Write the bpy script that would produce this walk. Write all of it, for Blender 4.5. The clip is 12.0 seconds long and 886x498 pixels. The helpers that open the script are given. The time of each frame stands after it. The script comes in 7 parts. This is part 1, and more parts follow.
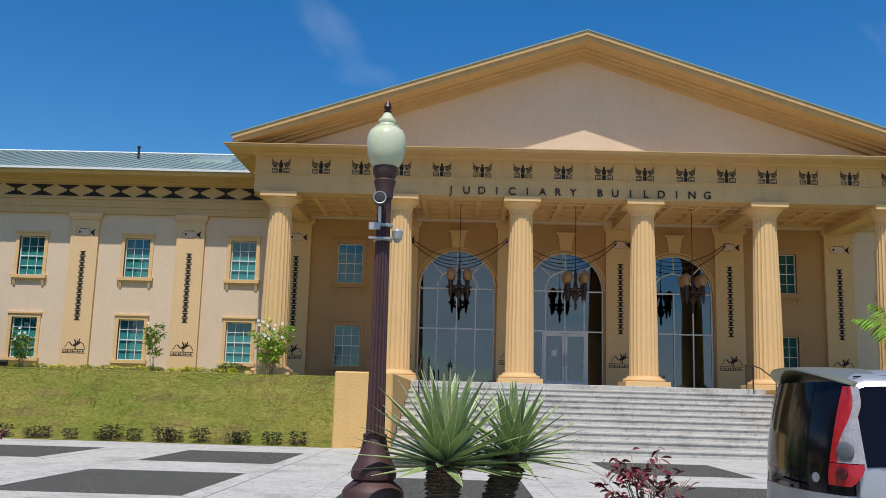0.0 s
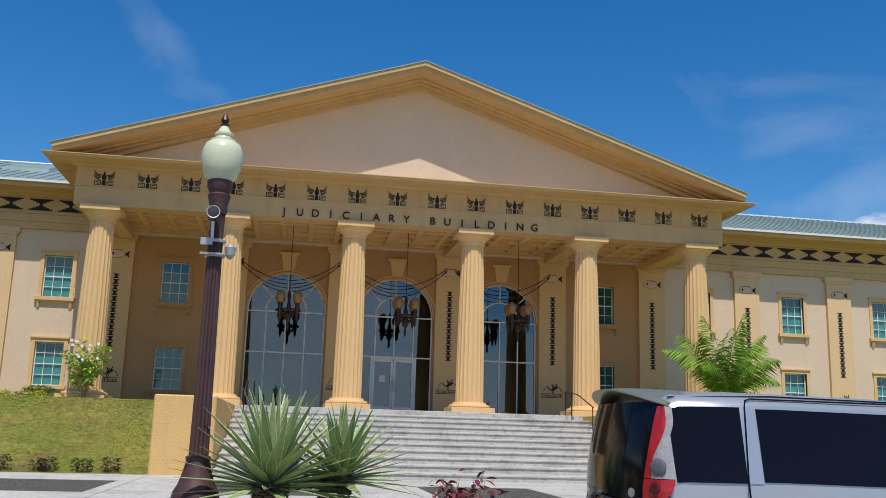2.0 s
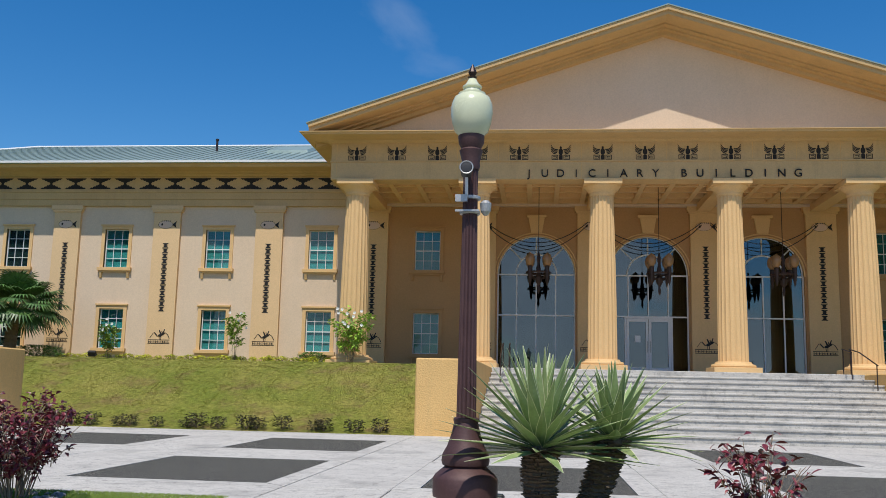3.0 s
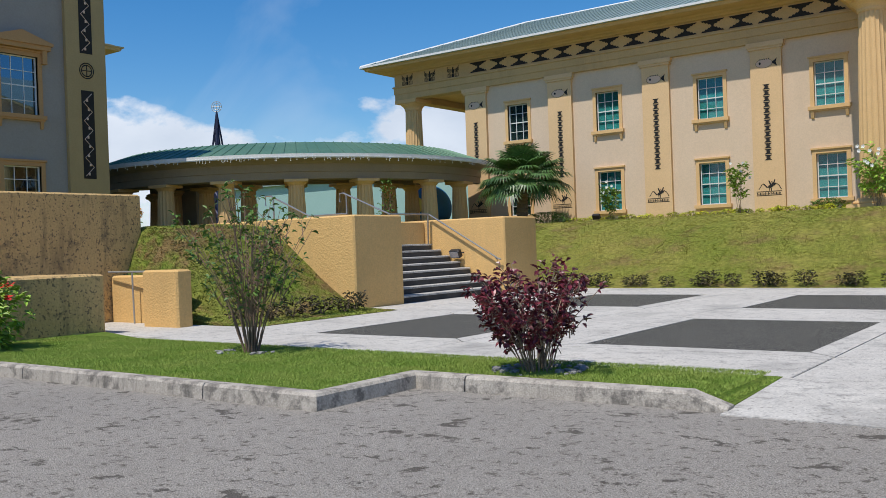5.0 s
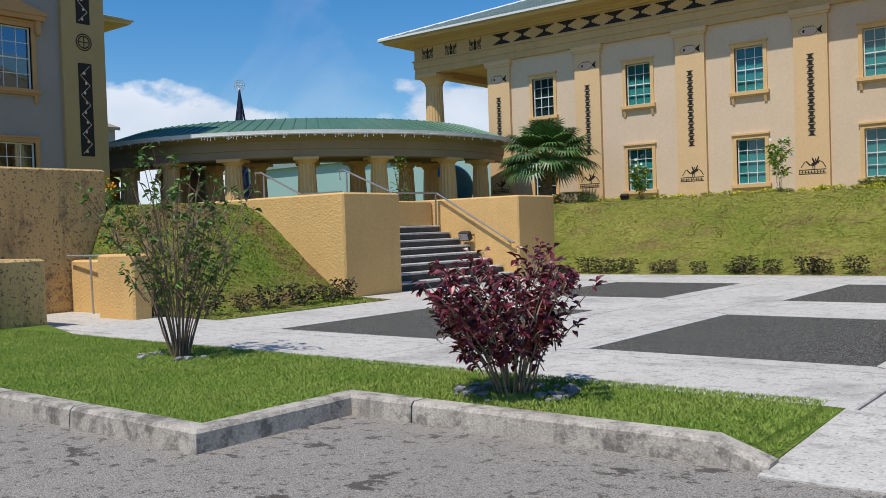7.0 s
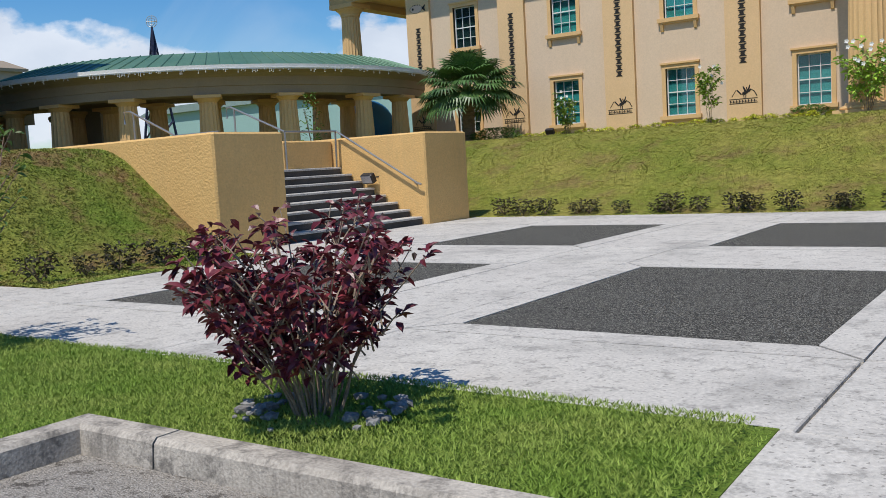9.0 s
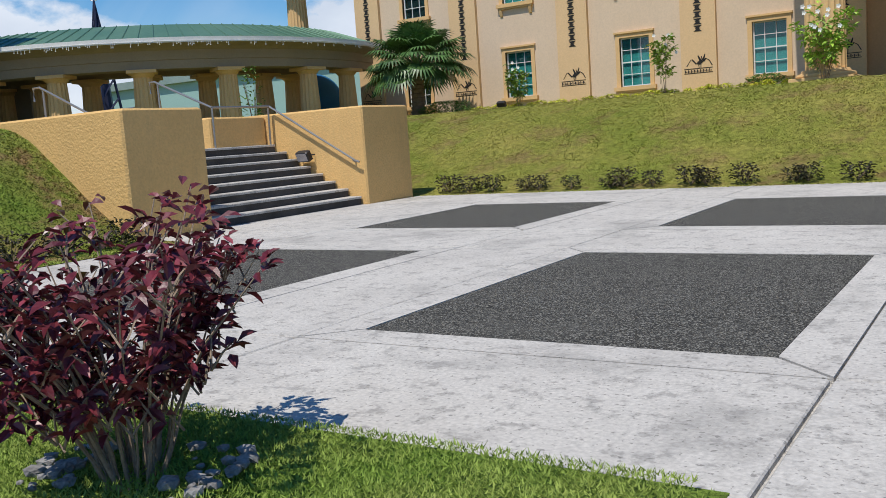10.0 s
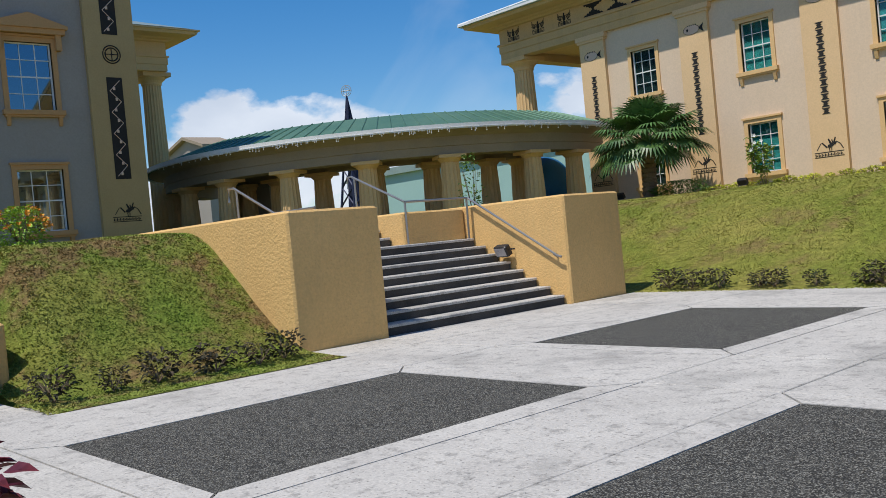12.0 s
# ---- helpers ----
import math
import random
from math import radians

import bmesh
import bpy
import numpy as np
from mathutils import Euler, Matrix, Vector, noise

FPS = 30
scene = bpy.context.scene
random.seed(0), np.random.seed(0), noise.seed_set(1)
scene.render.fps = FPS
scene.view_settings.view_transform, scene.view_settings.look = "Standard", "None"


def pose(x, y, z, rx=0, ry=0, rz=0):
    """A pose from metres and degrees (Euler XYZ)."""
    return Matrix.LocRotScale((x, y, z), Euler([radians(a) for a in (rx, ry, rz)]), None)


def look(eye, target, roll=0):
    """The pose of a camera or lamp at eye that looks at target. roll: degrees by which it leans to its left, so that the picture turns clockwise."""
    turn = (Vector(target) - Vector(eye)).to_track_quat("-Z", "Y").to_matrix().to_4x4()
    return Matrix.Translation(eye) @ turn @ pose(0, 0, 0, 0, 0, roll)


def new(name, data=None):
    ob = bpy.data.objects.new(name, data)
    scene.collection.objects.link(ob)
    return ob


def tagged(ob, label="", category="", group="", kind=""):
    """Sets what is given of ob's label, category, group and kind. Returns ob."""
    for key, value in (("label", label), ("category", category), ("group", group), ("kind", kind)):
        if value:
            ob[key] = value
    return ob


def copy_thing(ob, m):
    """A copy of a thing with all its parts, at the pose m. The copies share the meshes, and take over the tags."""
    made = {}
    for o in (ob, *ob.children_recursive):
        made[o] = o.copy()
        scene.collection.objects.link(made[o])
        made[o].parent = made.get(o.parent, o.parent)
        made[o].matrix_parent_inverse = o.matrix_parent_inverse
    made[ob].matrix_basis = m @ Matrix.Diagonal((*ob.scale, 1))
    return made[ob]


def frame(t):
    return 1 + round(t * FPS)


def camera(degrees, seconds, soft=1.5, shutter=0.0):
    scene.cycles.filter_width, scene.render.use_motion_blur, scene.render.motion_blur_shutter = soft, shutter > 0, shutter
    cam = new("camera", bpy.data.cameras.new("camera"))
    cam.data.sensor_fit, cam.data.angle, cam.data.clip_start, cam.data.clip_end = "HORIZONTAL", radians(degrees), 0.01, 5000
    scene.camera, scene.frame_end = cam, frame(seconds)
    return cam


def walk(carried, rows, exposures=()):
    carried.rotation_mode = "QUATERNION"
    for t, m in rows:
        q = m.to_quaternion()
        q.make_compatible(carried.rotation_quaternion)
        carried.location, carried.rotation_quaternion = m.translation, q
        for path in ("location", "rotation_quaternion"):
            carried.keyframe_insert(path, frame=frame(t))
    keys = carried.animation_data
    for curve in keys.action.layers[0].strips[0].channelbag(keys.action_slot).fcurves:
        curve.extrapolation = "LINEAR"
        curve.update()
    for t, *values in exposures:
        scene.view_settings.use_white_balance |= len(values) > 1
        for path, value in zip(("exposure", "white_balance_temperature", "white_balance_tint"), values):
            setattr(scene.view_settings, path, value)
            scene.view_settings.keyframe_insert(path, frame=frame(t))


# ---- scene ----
cam = camera(51.95, 12.0, soft=0.7)
PATH = [
    (0, (0.884, 0.171, 1.378), (0.839, 2.144, 1.704), 1.6),
    (0.5, (0.854, 0.275, 1.402), (0.859, 2.247, 1.735), 1.6),
    (1, (0.852, 0.326, 1.420), (0.998, 2.291, 1.764), 1.5),
    (1.5, (0.849, 0.244, 1.388), (1.102, 2.193, 1.756), 1.6),
    (2, (0.838, 0.168, 1.320), (1.159, 2.103, 1.713), 1.7),
    (2.5, (0.827, 0.320, 1.276), (1.016, 2.273, 1.666), 1.0),
    (3, (0.705, 0.736, 1.297), (0.497, 2.702, 1.597), 1.3),
    (3.5, (0.420, 1.243, 1.286), (-0.056, 3.179, 1.454), -0.2),
    (3.7, (0.362, 1.285, 1.311), (-0.172, 3.209, 1.441), -0.8),
    (5.5, (-0.333, 2.790, 1.316), (-1.645, 4.299, 1.283), -2.6),
    (6, (-0.587, 3.322, 1.304), (-1.911, 4.820, 1.263), -2.9),
    (6.5, (-0.721, 3.804, 1.308), (-1.951, 5.381, 1.286), -2.8),
    (7, (-0.866, 4.409, 1.291), (-2.115, 5.971, 1.248), -1.9),
    (7.5, (-0.969, 4.827, 1.301), (-2.107, 6.470, 1.240), -1.9),
    (9.5, (-1.612, 7.216, 1.294), (-2.757, 8.842, 1.078), -3.6),
    (10, (-1.730, 7.785, 1.288), (-2.806, 9.454, 1.046), -4.0),
    (10.5, (-1.850, 8.470, 1.372), (-2.980, 10.096, 1.090), -4.3),
    (11, (-1.983, 9.022, 1.397), (-3.249, 10.570, 1.334), -4.3),
    (11.5, (-2.113, 9.565, 1.463), (-3.576, 10.928, 1.433), -4.9),
    (12, (-2.228, 10.031, 1.516), (-3.719, 11.364, 1.487), -5.4),
]
walk(cam, [(t, look(e, a, r)) for t, e, a, r in PATH], [(0, -0.08), (12, -0.13)])

# ---- light ----
SUN_EL, SUN_AZ = 64.0, 3.0   # degrees; azimuth from -y towards -x
world = bpy.data.worlds.new("sky")
scene.world = world
world.use_nodes = True
wn, wl = world.node_tree.nodes, world.node_tree.links
wn.clear()
w_out = wn.new("ShaderNodeOutputWorld")
w_bg = wn.new("ShaderNodeBackground")
w_sky = wn.new("ShaderNodeTexSky")
w_sky.sky_type = "NISHITA"
w_sky.sun_disc = False
w_sky.sun_elevation = radians(SUN_EL)
w_sky.sun_rotation = radians(180 + SUN_AZ)
w_sky.altitude = 0
w_sky.air_density, w_sky.dust_density, w_sky.ozone_density = 1.0, 0.3, 4.0
w_bg.inputs["Strength"].default_value = 0.125
# broken cumulus over the horizon, thin wisps higher up
w_co = wn.new("ShaderNodeTexCoord")
w_sep = wn.new("ShaderNodeSeparateXYZ")
wl.new(w_co.outputs["Generated"], w_sep.inputs[0])
w_map = wn.new("ShaderNodeMapping")
w_map.inputs["Scale"].default_value = (1.0, 1.0, 1.7)
w_map.inputs["Location"].default_value = (0.35, 0.1, 0.0)
wl.new(w_co.outputs["Generated"], w_map.inputs[0])
w_n1 = wn.new("ShaderNodeTexNoise")
w_n1.inputs["Scale"].default_value, w_n1.inputs["Detail"].default_value, w_n1.inputs["Roughness"].default_value = 4.2, 9.0, 0.55
wl.new(w_map.outputs[0], w_n1.inputs["Vector"])
w_thr = wn.new("ShaderNodeMapRange")      # cover needed grows with height
w_thr.inputs[1].default_value, w_thr.inputs[2].default_value = 0.10, 0.27
w_thr.inputs[3].default_value, w_thr.inputs[4].default_value = 0.42, 0.77
wl.new(w_sep.outputs["Z"], w_thr.inputs[0])
w_sub = wn.new("ShaderNodeMath"); w_sub.operation = "SUBTRACT"
wl.new(w_n1.outputs[0], w_sub.inputs[0]); wl.new(w_thr.outputs[0], w_sub.inputs[1])
w_cov = wn.new("ShaderNodeMapRange")
w_cov.inputs[1].default_value, w_cov.inputs[2].default_value = 0.0, 0.05
w_cov.inputs[3].default_value, w_cov.inputs[4].default_value = 0.0, 0.9
wl.new(w_sub.outputs[0], w_cov.inputs[0])
w_n2 = wn.new("ShaderNodeTexNoise")
w_n2.inputs["Scale"].default_value, w_n2.inputs["Detail"].default_value = 9.0, 5.0
wl.new(w_map.outputs[0], w_n2.inputs["Vector"])
w_cc = wn.new("ShaderNodeMix"); w_cc.data_type = "RGBA"
w_cc.inputs[6].default_value, w_cc.inputs[7].default_value = (4.2, 4.9, 6.1, 1), (8.6, 8.9, 9.5, 1)
wl.new(w_n2.outputs[0], w_cc.inputs[0])
w_mix = wn.new("ShaderNodeMix"); w_mix.data_type = "RGBA"
w_hs = wn.new("ShaderNodeHueSaturation")
w_hs.inputs["Hue"].default_value = 0.502
w_hs.inputs["Saturation"].default_value = 1.37
w_hs.inputs["Value"].default_value = 1.07
wl.new(w_sky.outputs[0], w_hs.inputs["Color"])
wl.new(w_cov.outputs[0], w_mix.inputs[0]); wl.new(w_hs.outputs[0], w_mix.inputs[6]); wl.new(w_cc.outputs[2], w_mix.inputs[7])
w_m3 = wn.new("ShaderNodeMapping")
w_m3.inputs["Scale"].default_value, w_m3.inputs["Rotation"].default_value = (1.6, 5.0, 3.2), (0.3, 0.2, 0.5)
wl.new(w_co.outputs["Generated"], w_m3.inputs[0])
w_n3 = wn.new("ShaderNodeTexNoise")
w_n3.inputs["Scale"].default_value, w_n3.inputs["Detail"].default_value, w_n3.inputs["Distortion"].default_value = 1.5, 7.0, 0.6
wl.new(w_m3.outputs[0], w_n3.inputs["Vector"])
w_c3 = wn.new("ShaderNodeMapRange")
w_c3.inputs[1].default_value, w_c3.inputs[2].default_value, w_c3.inputs[3].default_value, w_c3.inputs[4].default_value = 0.58, 0.82, 0.0, 0.25
wl.new(w_n3.outputs[0], w_c3.inputs[0])
w_mix2 = wn.new("ShaderNodeMix"); w_mix2.data_type = "RGBA"
w_mix2.inputs[7].default_value = (7.0, 7.4, 8.0, 1)
wl.new(w_c3.outputs[0], w_mix2.inputs[0]); wl.new(w_mix.outputs[2], w_mix2.inputs[6])
wl.new(w_mix2.outputs[2], w_bg.inputs["Color"])
wl.new(w_bg.outputs[0], w_out.inputs[0])

sun_data = bpy.data.lights.new("sun", "SUN")
sun_data.energy, sun_data.angle, sun_data.color = 4.3, radians(0.53), (1.0, 0.945, 0.87)
sun = new("sun", sun_data)
_el, _az = radians(SUN_EL), radians(SUN_AZ)
_to = Vector((-math.cos(_el) * math.sin(_az), -math.cos(_el) * math.cos(_az), math.sin(_el)))
sun.matrix_world = look(tuple(_to * 60), (0, 0, 0))


# ---- materials ----
def material(name, colour, rough=0.8, second=None, scale=1.5, fine=40.0, mixing=0.5, fine_amount=0.12, bump=0.2, bump_scale=60.0,
             metal=0.0, specular=0.3, stain=None, stain_scale=0.6, stain_amount=0.0, random_amount=0.0, bump_dist=0.01, patch=None):
    """Base colour with broad patches towards second, fine grain, streaks of stain, and a fine relief."""
    m = bpy.data.materials.new(name)
    m.use_nodes = True
    n, l = m.node_tree.nodes, m.node_tree.links
    b = n["Principled BSDF"]
    b.inputs["Metallic"].default_value = metal
    b.inputs["Specular IOR Level"].default_value = specular
    co = n.new("ShaderNodeTexCoord")
    geo = n.new("ShaderNodeNewGeometry")
    big = n.new("ShaderNodeTexNoise")
    big.inputs["Scale"].default_value, big.inputs["Detail"].default_value, big.inputs["Roughness"].default_value = scale, 6.0, 0.62
    l.new(geo.outputs["Position"], big.inputs["Vector"])
    sm = n.new("ShaderNodeTexNoise")
    sm.inputs["Scale"].default_value, sm.inputs["Detail"].default_value = fine, 3.0
    l.new(geo.outputs["Position"], sm.inputs["Vector"])
    ramp = n.new("ShaderNodeMapRange")
    ramp.inputs[1].default_value, ramp.inputs[2].default_value = 0.35, 0.68
    ramp.inputs[3].default_value, ramp.inputs[4].default_value = 0.0, mixing
    l.new(big.outputs[0], ramp.inputs[0])
    mix = n.new("ShaderNodeMix"); mix.data_type = "RGBA"
    second = second or tuple(c * 0.8 for c in colour)
    mix.inputs[6].default_value, mix.inputs[7].default_value = (*colour, 1), (*second, 1)
    l.new(ramp.outputs[0], mix.inputs[0])
    out = mix.outputs[2]
    if stain_amount:
        mp = n.new("ShaderNodeMapping"); mp.inputs["Scale"].default_value = (2.2, 2.2, 0.35)
        l.new(geo.outputs["Position"], mp.inputs[0])
        st = n.new("ShaderNodeTexNoise"); st.inputs["Scale"].default_value, st.inputs["Detail"].default_value = stain_scale, 7.0
        st.inputs["Roughness"].default_value = 0.7
        l.new(mp.outputs[0], st.inputs["Vector"])
        sr = n.new("ShaderNodeMapRange")
        sr.inputs[1].default_value, sr.inputs[2].default_value, sr.inputs[3].default_value, sr.inputs[4].default_value = 0.52, 0.75, 0, stain_amount
        l.new(st.outputs[0], sr.inputs[0])
        sx = n.new("ShaderNodeMix"); sx.data_type = "RGBA"
        sx.inputs[7].default_value = (*(stain or (0.1, 0.09, 0.07)), 1)
        l.new(sr.outputs[0], sx.inputs[0]); l.new(out, sx.inputs[6])
        out = sx.outputs[2]
    for colour_, size, edge_, soft_, amount, squeeze in (patch if isinstance(patch, list) else [patch] if patch else []):   # worn patches and specks
        pm = n.new("ShaderNodeMapping"); pm.inputs["Scale"].default_value = (1.0, squeeze, 1.0)
        pm.inputs["Location"].default_value = (size, 0.37 * size, 0.0)
        l.new(geo.outputs["Position"], pm.inputs[0])
        pn = n.new("ShaderNodeTexNoise"); pn.inputs["Scale"].default_value, pn.inputs["Detail"].default_value = size, 9.0 if size < 20 else 2.0
        pn.inputs["Roughness"].default_value = 0.72 if size < 20 else 0.5
        l.new(pm.outputs[0], pn.inputs["Vector"])
        pr = n.new("ShaderNodeMapRange")
        pr.inputs[1].default_value, pr.inputs[2].default_value, pr.inputs[3].default_value, pr.inputs[4].default_value = edge_, edge_ + soft_, 0, amount
        l.new(pn.outputs[0], pr.inputs[0])
        px = n.new("ShaderNodeMix"); px.data_type = "RGBA"
        px.inputs[7].default_value = (*colour_, 1)
        l.new(pr.outputs[0], px.inputs[0]); l.new(out, px.inputs[6])
        out = px.outputs[2]
    hs = n.new("ShaderNodeHueSaturation")
    fr = n.new("ShaderNodeMapRange")
    fr.inputs[1].default_value, fr.inputs[2].default_value = 0.3, 0.7
    fr.inputs[3].default_value, fr.inputs[4].default_value = 1 - fine_amount, 1 + fine_amount
    l.new(sm.outputs[0], fr.inputs[0])
    val = fr.outputs[0]
    if random_amount:
        oi = n.new("ShaderNodeObjectInfo")
        rr = n.new("ShaderNodeMapRange")
        rr.inputs[3].default_value, rr.inputs[4].default_value = 1 - random_amount, 1 + random_amount
        l.new(oi.outputs["Random"], rr.inputs[0])
        isl = n.new("ShaderNodeMapRange")
        isl.inputs[3].default_value, isl.inputs[4].default_value = 1 - random_amount, 1 + random_amount
        l.new(geo.outputs["Random Per Island"], isl.inputs[0])
        m1 = n.new("ShaderNodeMath"); m1.operation = "MULTIPLY"
        l.new(rr.outputs[0], m1.inputs[0]); l.new(val, m1.inputs[1])
        m2 = n.new("ShaderNodeMath"); m2.operation = "MULTIPLY"
        l.new(m1.outputs[0], m2.inputs[0]); l.new(isl.outputs[0], m2.inputs[1])
        val = m2.outputs[0]
    l.new(val, hs.inputs["Value"]); l.new(out, hs.inputs["Color"])
    l.new(hs.outputs[0], b.inputs["Base Color"])
    rg = n.new("ShaderNodeMapRange")
    rg.inputs[3].default_value, rg.inputs[4].default_value = max(0.02, rough - 0.1), min(1.0, rough + 0.1)
    l.new(big.outputs[0], rg.inputs[0]); l.new(rg.outputs[0], b.inputs["Roughness"])
    if bump:
        bn = n.new("ShaderNodeTexNoise"); bn.inputs["Scale"].default_value, bn.inputs["Detail"].default_value = bump_scale, 4.0
        l.new(geo.outputs["Position"], bn.inputs["Vector"])
        bp = n.new("ShaderNodeBump"); bp.inputs["Strength"].default_value, bp.inputs["Distance"].default_value = bump, bump_dist
        l.new(bn.outputs[0], bp.inputs["Height"]); l.new(bp.outputs[0], b.inputs["Normal"])
    return m


def glass_material(name, tint, clear=0.55, rough=0.02, ior=1.55, sheen=(0.9, 0.95, 1.0)):
    """A tinted pane: it lets part of the light through and mirrors the rest."""
    m = bpy.data.materials.new(name)
    m.use_nodes = True
    n, l = m.node_tree.nodes, m.node_tree.links
    n.clear()
    out = n.new("ShaderNodeOutputMaterial")
    tr = n.new("ShaderNodeBsdfTransparent"); tr.inputs[0].default_value = (*[c * clear for c in tint], 1)
    gl = n.new("ShaderNodeBsdfGlossy"); gl.inputs["Roughness"].default_value = rough
    gl.inputs[0].default_value = (*sheen, 1)
    fz = n.new("ShaderNodeFresnel"); fz.inputs[0].default_value = ior
    mx = n.new("ShaderNodeMixShader")
    l.new(fz.outputs[0], mx.inputs[0]); l.new(tr.outputs[0], mx.inputs[1]); l.new(gl.outputs[0], mx.inputs[2])
    l.new(mx.outputs[0], out.inputs[0])
    return m


STUCCO = material("yellow_stucco", (0.72, 0.45, 0.165), 0.9, (0.66, 0.40, 0.15), 0.8, 30, 0.6, 0.08, 0.35, 45, stain_amount=0.15, stain=(0.36, 0.24, 0.11), bump_dist=0.012)
# ochre trim paint darkened to put the west building's shade into its colour
SHADEOCHRE = material("shaded_ochre_paint", (0.44, 0.32, 0.15), 0.85, (0.39, 0.28, 0.13), 0.9, 20, 0.5, 0.05, 0.12, 70, stain_amount=0.15, stain=(0.22, 0.17, 0.10))
WEATHERED = material("weather_stained_roughcast", (0.64, 0.43, 0.18), 0.95, (0.55, 0.36, 0.15), 1.1, 25, 0.8, 0.10, 0.8, 26, stain_amount=0.8, stain=(0.075, 0.06, 0.042), stain_scale=1.5, bump_dist=0.022, patch=[((0.13, 0.10, 0.065), 3.2, 0.545, 0.07, 0.55, 1.0), ((0.11, 0.085, 0.055), 22.0, 0.60, 0.05, 0.8, 1.0)])
ROUGHCAST = material("roughcast_stucco", (0.72, 0.46, 0.18), 0.95, (0.64, 0.40, 0.15), 0.8, 25, 0.7, 0.07, 0.8, 26, stain_amount=0.22, stain=(0.34, 0.24, 0.12), stain_scale=1.0, bump_dist=0.02)
TRIM = material("smooth_ochre_paint", (0.74, 0.49, 0.23), 0.8, (0.68, 0.445, 0.205), 1.2, 20, 0.5, 0.05, 0.1, 80, stain_amount=0.12, stain=(0.3, 0.21, 0.11))
CORNICE = material("weathered_ochre_paint", (0.62, 0.42, 0.20), 0.85, (0.54, 0.365, 0.175), 0.9, 20, 0.6, 0.06, 0.12, 70, stain_amount=0.3, stain=(0.25, 0.18, 0.10))
PEACH = material("peach_pilaster_paint", (0.75, 0.52, 0.285), 0.85, (0.70, 0.485, 0.255), 0.9, 20, 0.5, 0.05, 0.12, 70, stain_amount=0.1, stain=(0.36, 0.26, 0.15))
WALL = material("beige_painted_render", (0.72, 0.56, 0.40), 0.88, (0.67, 0.52, 0.365), 0.7, 18, 0.6, 0.05, 0.15, 60, stain_amount=0.12, stain=(0.36, 0.28, 0.19))
# grey lowered so the colour carries the shade on the west building's face
GREYWALL = material("shaded_grey_render", (0.335, 0.305, 0.27), 0.88, (0.30, 0.27, 0.235), 0.7, 18, 0.6, 0.05, 0.15, 60, stain_amount=0.15, stain=(0.3, 0.28, 0.24))
BLACKPAINT = material("black_paint", (0.02, 0.018, 0.016), 0.7, (0.035, 0.03, 0.025), 3, 40, 0.5, 0.2, 0.1, 60)
PALEPAINT = material("pale_pink_paint", (0.72, 0.52, 0.39), 0.8, None, 2, 40, 0.2, 0.05, 0.05, 60)
ROOF = material("green_metal_roof", (0.085, 0.19, 0.12), 0.5, (0.125, 0.235, 0.155), 0.5, 9, 0.8, 0.08, 0.1, 20, metal=0.25, specular=0.5, stain_amount=0.25, stain=(0.06, 0.12, 0.09))
PALEROOF = material("pale_green_metal_roof", (0.32, 0.40, 0.36), 0.4, (0.24, 0.32, 0.29), 0.6, 12, 0.8, 0.08, 0.1, 20, metal=0.2, specular=0.5)
WHITE = material("white_paint", (0.78, 0.78, 0.76), 0.5, (0.66, 0.66, 0.64), 2, 40, 0.5, 0.06, 0.05, 60)
CONCRETE = material("weathered_concrete", (0.57, 0.542, 0.485), 0.92, (0.47, 0.445, 0.40), 0.9, 40, 0.8, 0.15, 0.4, 90, stain_amount=0.25, stain=(0.24, 0.225, 0.205), stain_scale=1.6, bump_dist=0.008, patch=[((0.27, 0.257, 0.232), 6.0, 0.53, 0.08, 0.65, 1.0), ((0.29, 0.277, 0.25), 0.7, 0.515, 0.16, 0.75, 1.0), ((0.15, 0.142, 0.128), 30.0, 0.63, 0.04, 0.6, 1.0)])
STEPTOP = material("step_concrete", (0.44, 0.42, 0.39), 0.92, (0.30, 0.29, 0.27), 1.2, 50, 0.8, 0.14, 0.4, 80, stain_amount=0.4, stain=(0.15, 0.14, 0.13))
KERB = material("kerb_concrete", (0.49, 0.445, 0.375), 0.93, (0.34, 0.305, 0.255), 2.0, 60, 0.8, 0.2, 0.6, 70, stain_amount=0.7, stain=(0.07, 0.065, 0.055), stain_scale=2.0, bump_dist=0.01, patch=((0.10, 0.092, 0.08), 5.0, 0.49, 0.12, 0.75, 1.0))
GRAVEL = material("dark_gravel_panel", (0.056, 0.053, 0.045), 0.95, (0.038, 0.036, 0.031), 1.0, 90, 0.7, 0.5, 1.0, 75, bump_dist=0.02, patch=[((0.02, 0.02, 0.02), 55.0, 0.53, 0.06, 0.8, 1.0), ((0.31, 0.30, 0.255), 82.0, 0.53, 0.06, 0.85, 1.0), ((0.022, 0.021, 0.019), 14.0, 0.535, 0.05, 0.6, 1.0), ((0.16, 0.155, 0.132), 19.0, 0.56, 0.05, 0.6, 1.0), ((0.12, 0.116, 0.10), 1.3, 0.50, 0.2, 0.4, 1.0)])
ASPHALT = material("pale_worn_asphalt", (0.35, 0.32, 0.275), 0.95, (0.27, 0.248, 0.215), 0.5, 110, 0.7, 0.35, 1.0, 90, bump_dist=0.018, patch=[((0.13, 0.115, 0.098), 95.0, 0.535, 0.06, 0.7, 1.0), ((0.50, 0.475, 0.43), 125.0, 0.56, 0.06, 0.6, 1.0), ((0.105, 0.09, 0.074), 11.0, 0.575, 0.02, 0.8, 1.0), ((0.08, 0.068, 0.055), 2.3, 0.60, 0.012, 0.85, 1.2)])
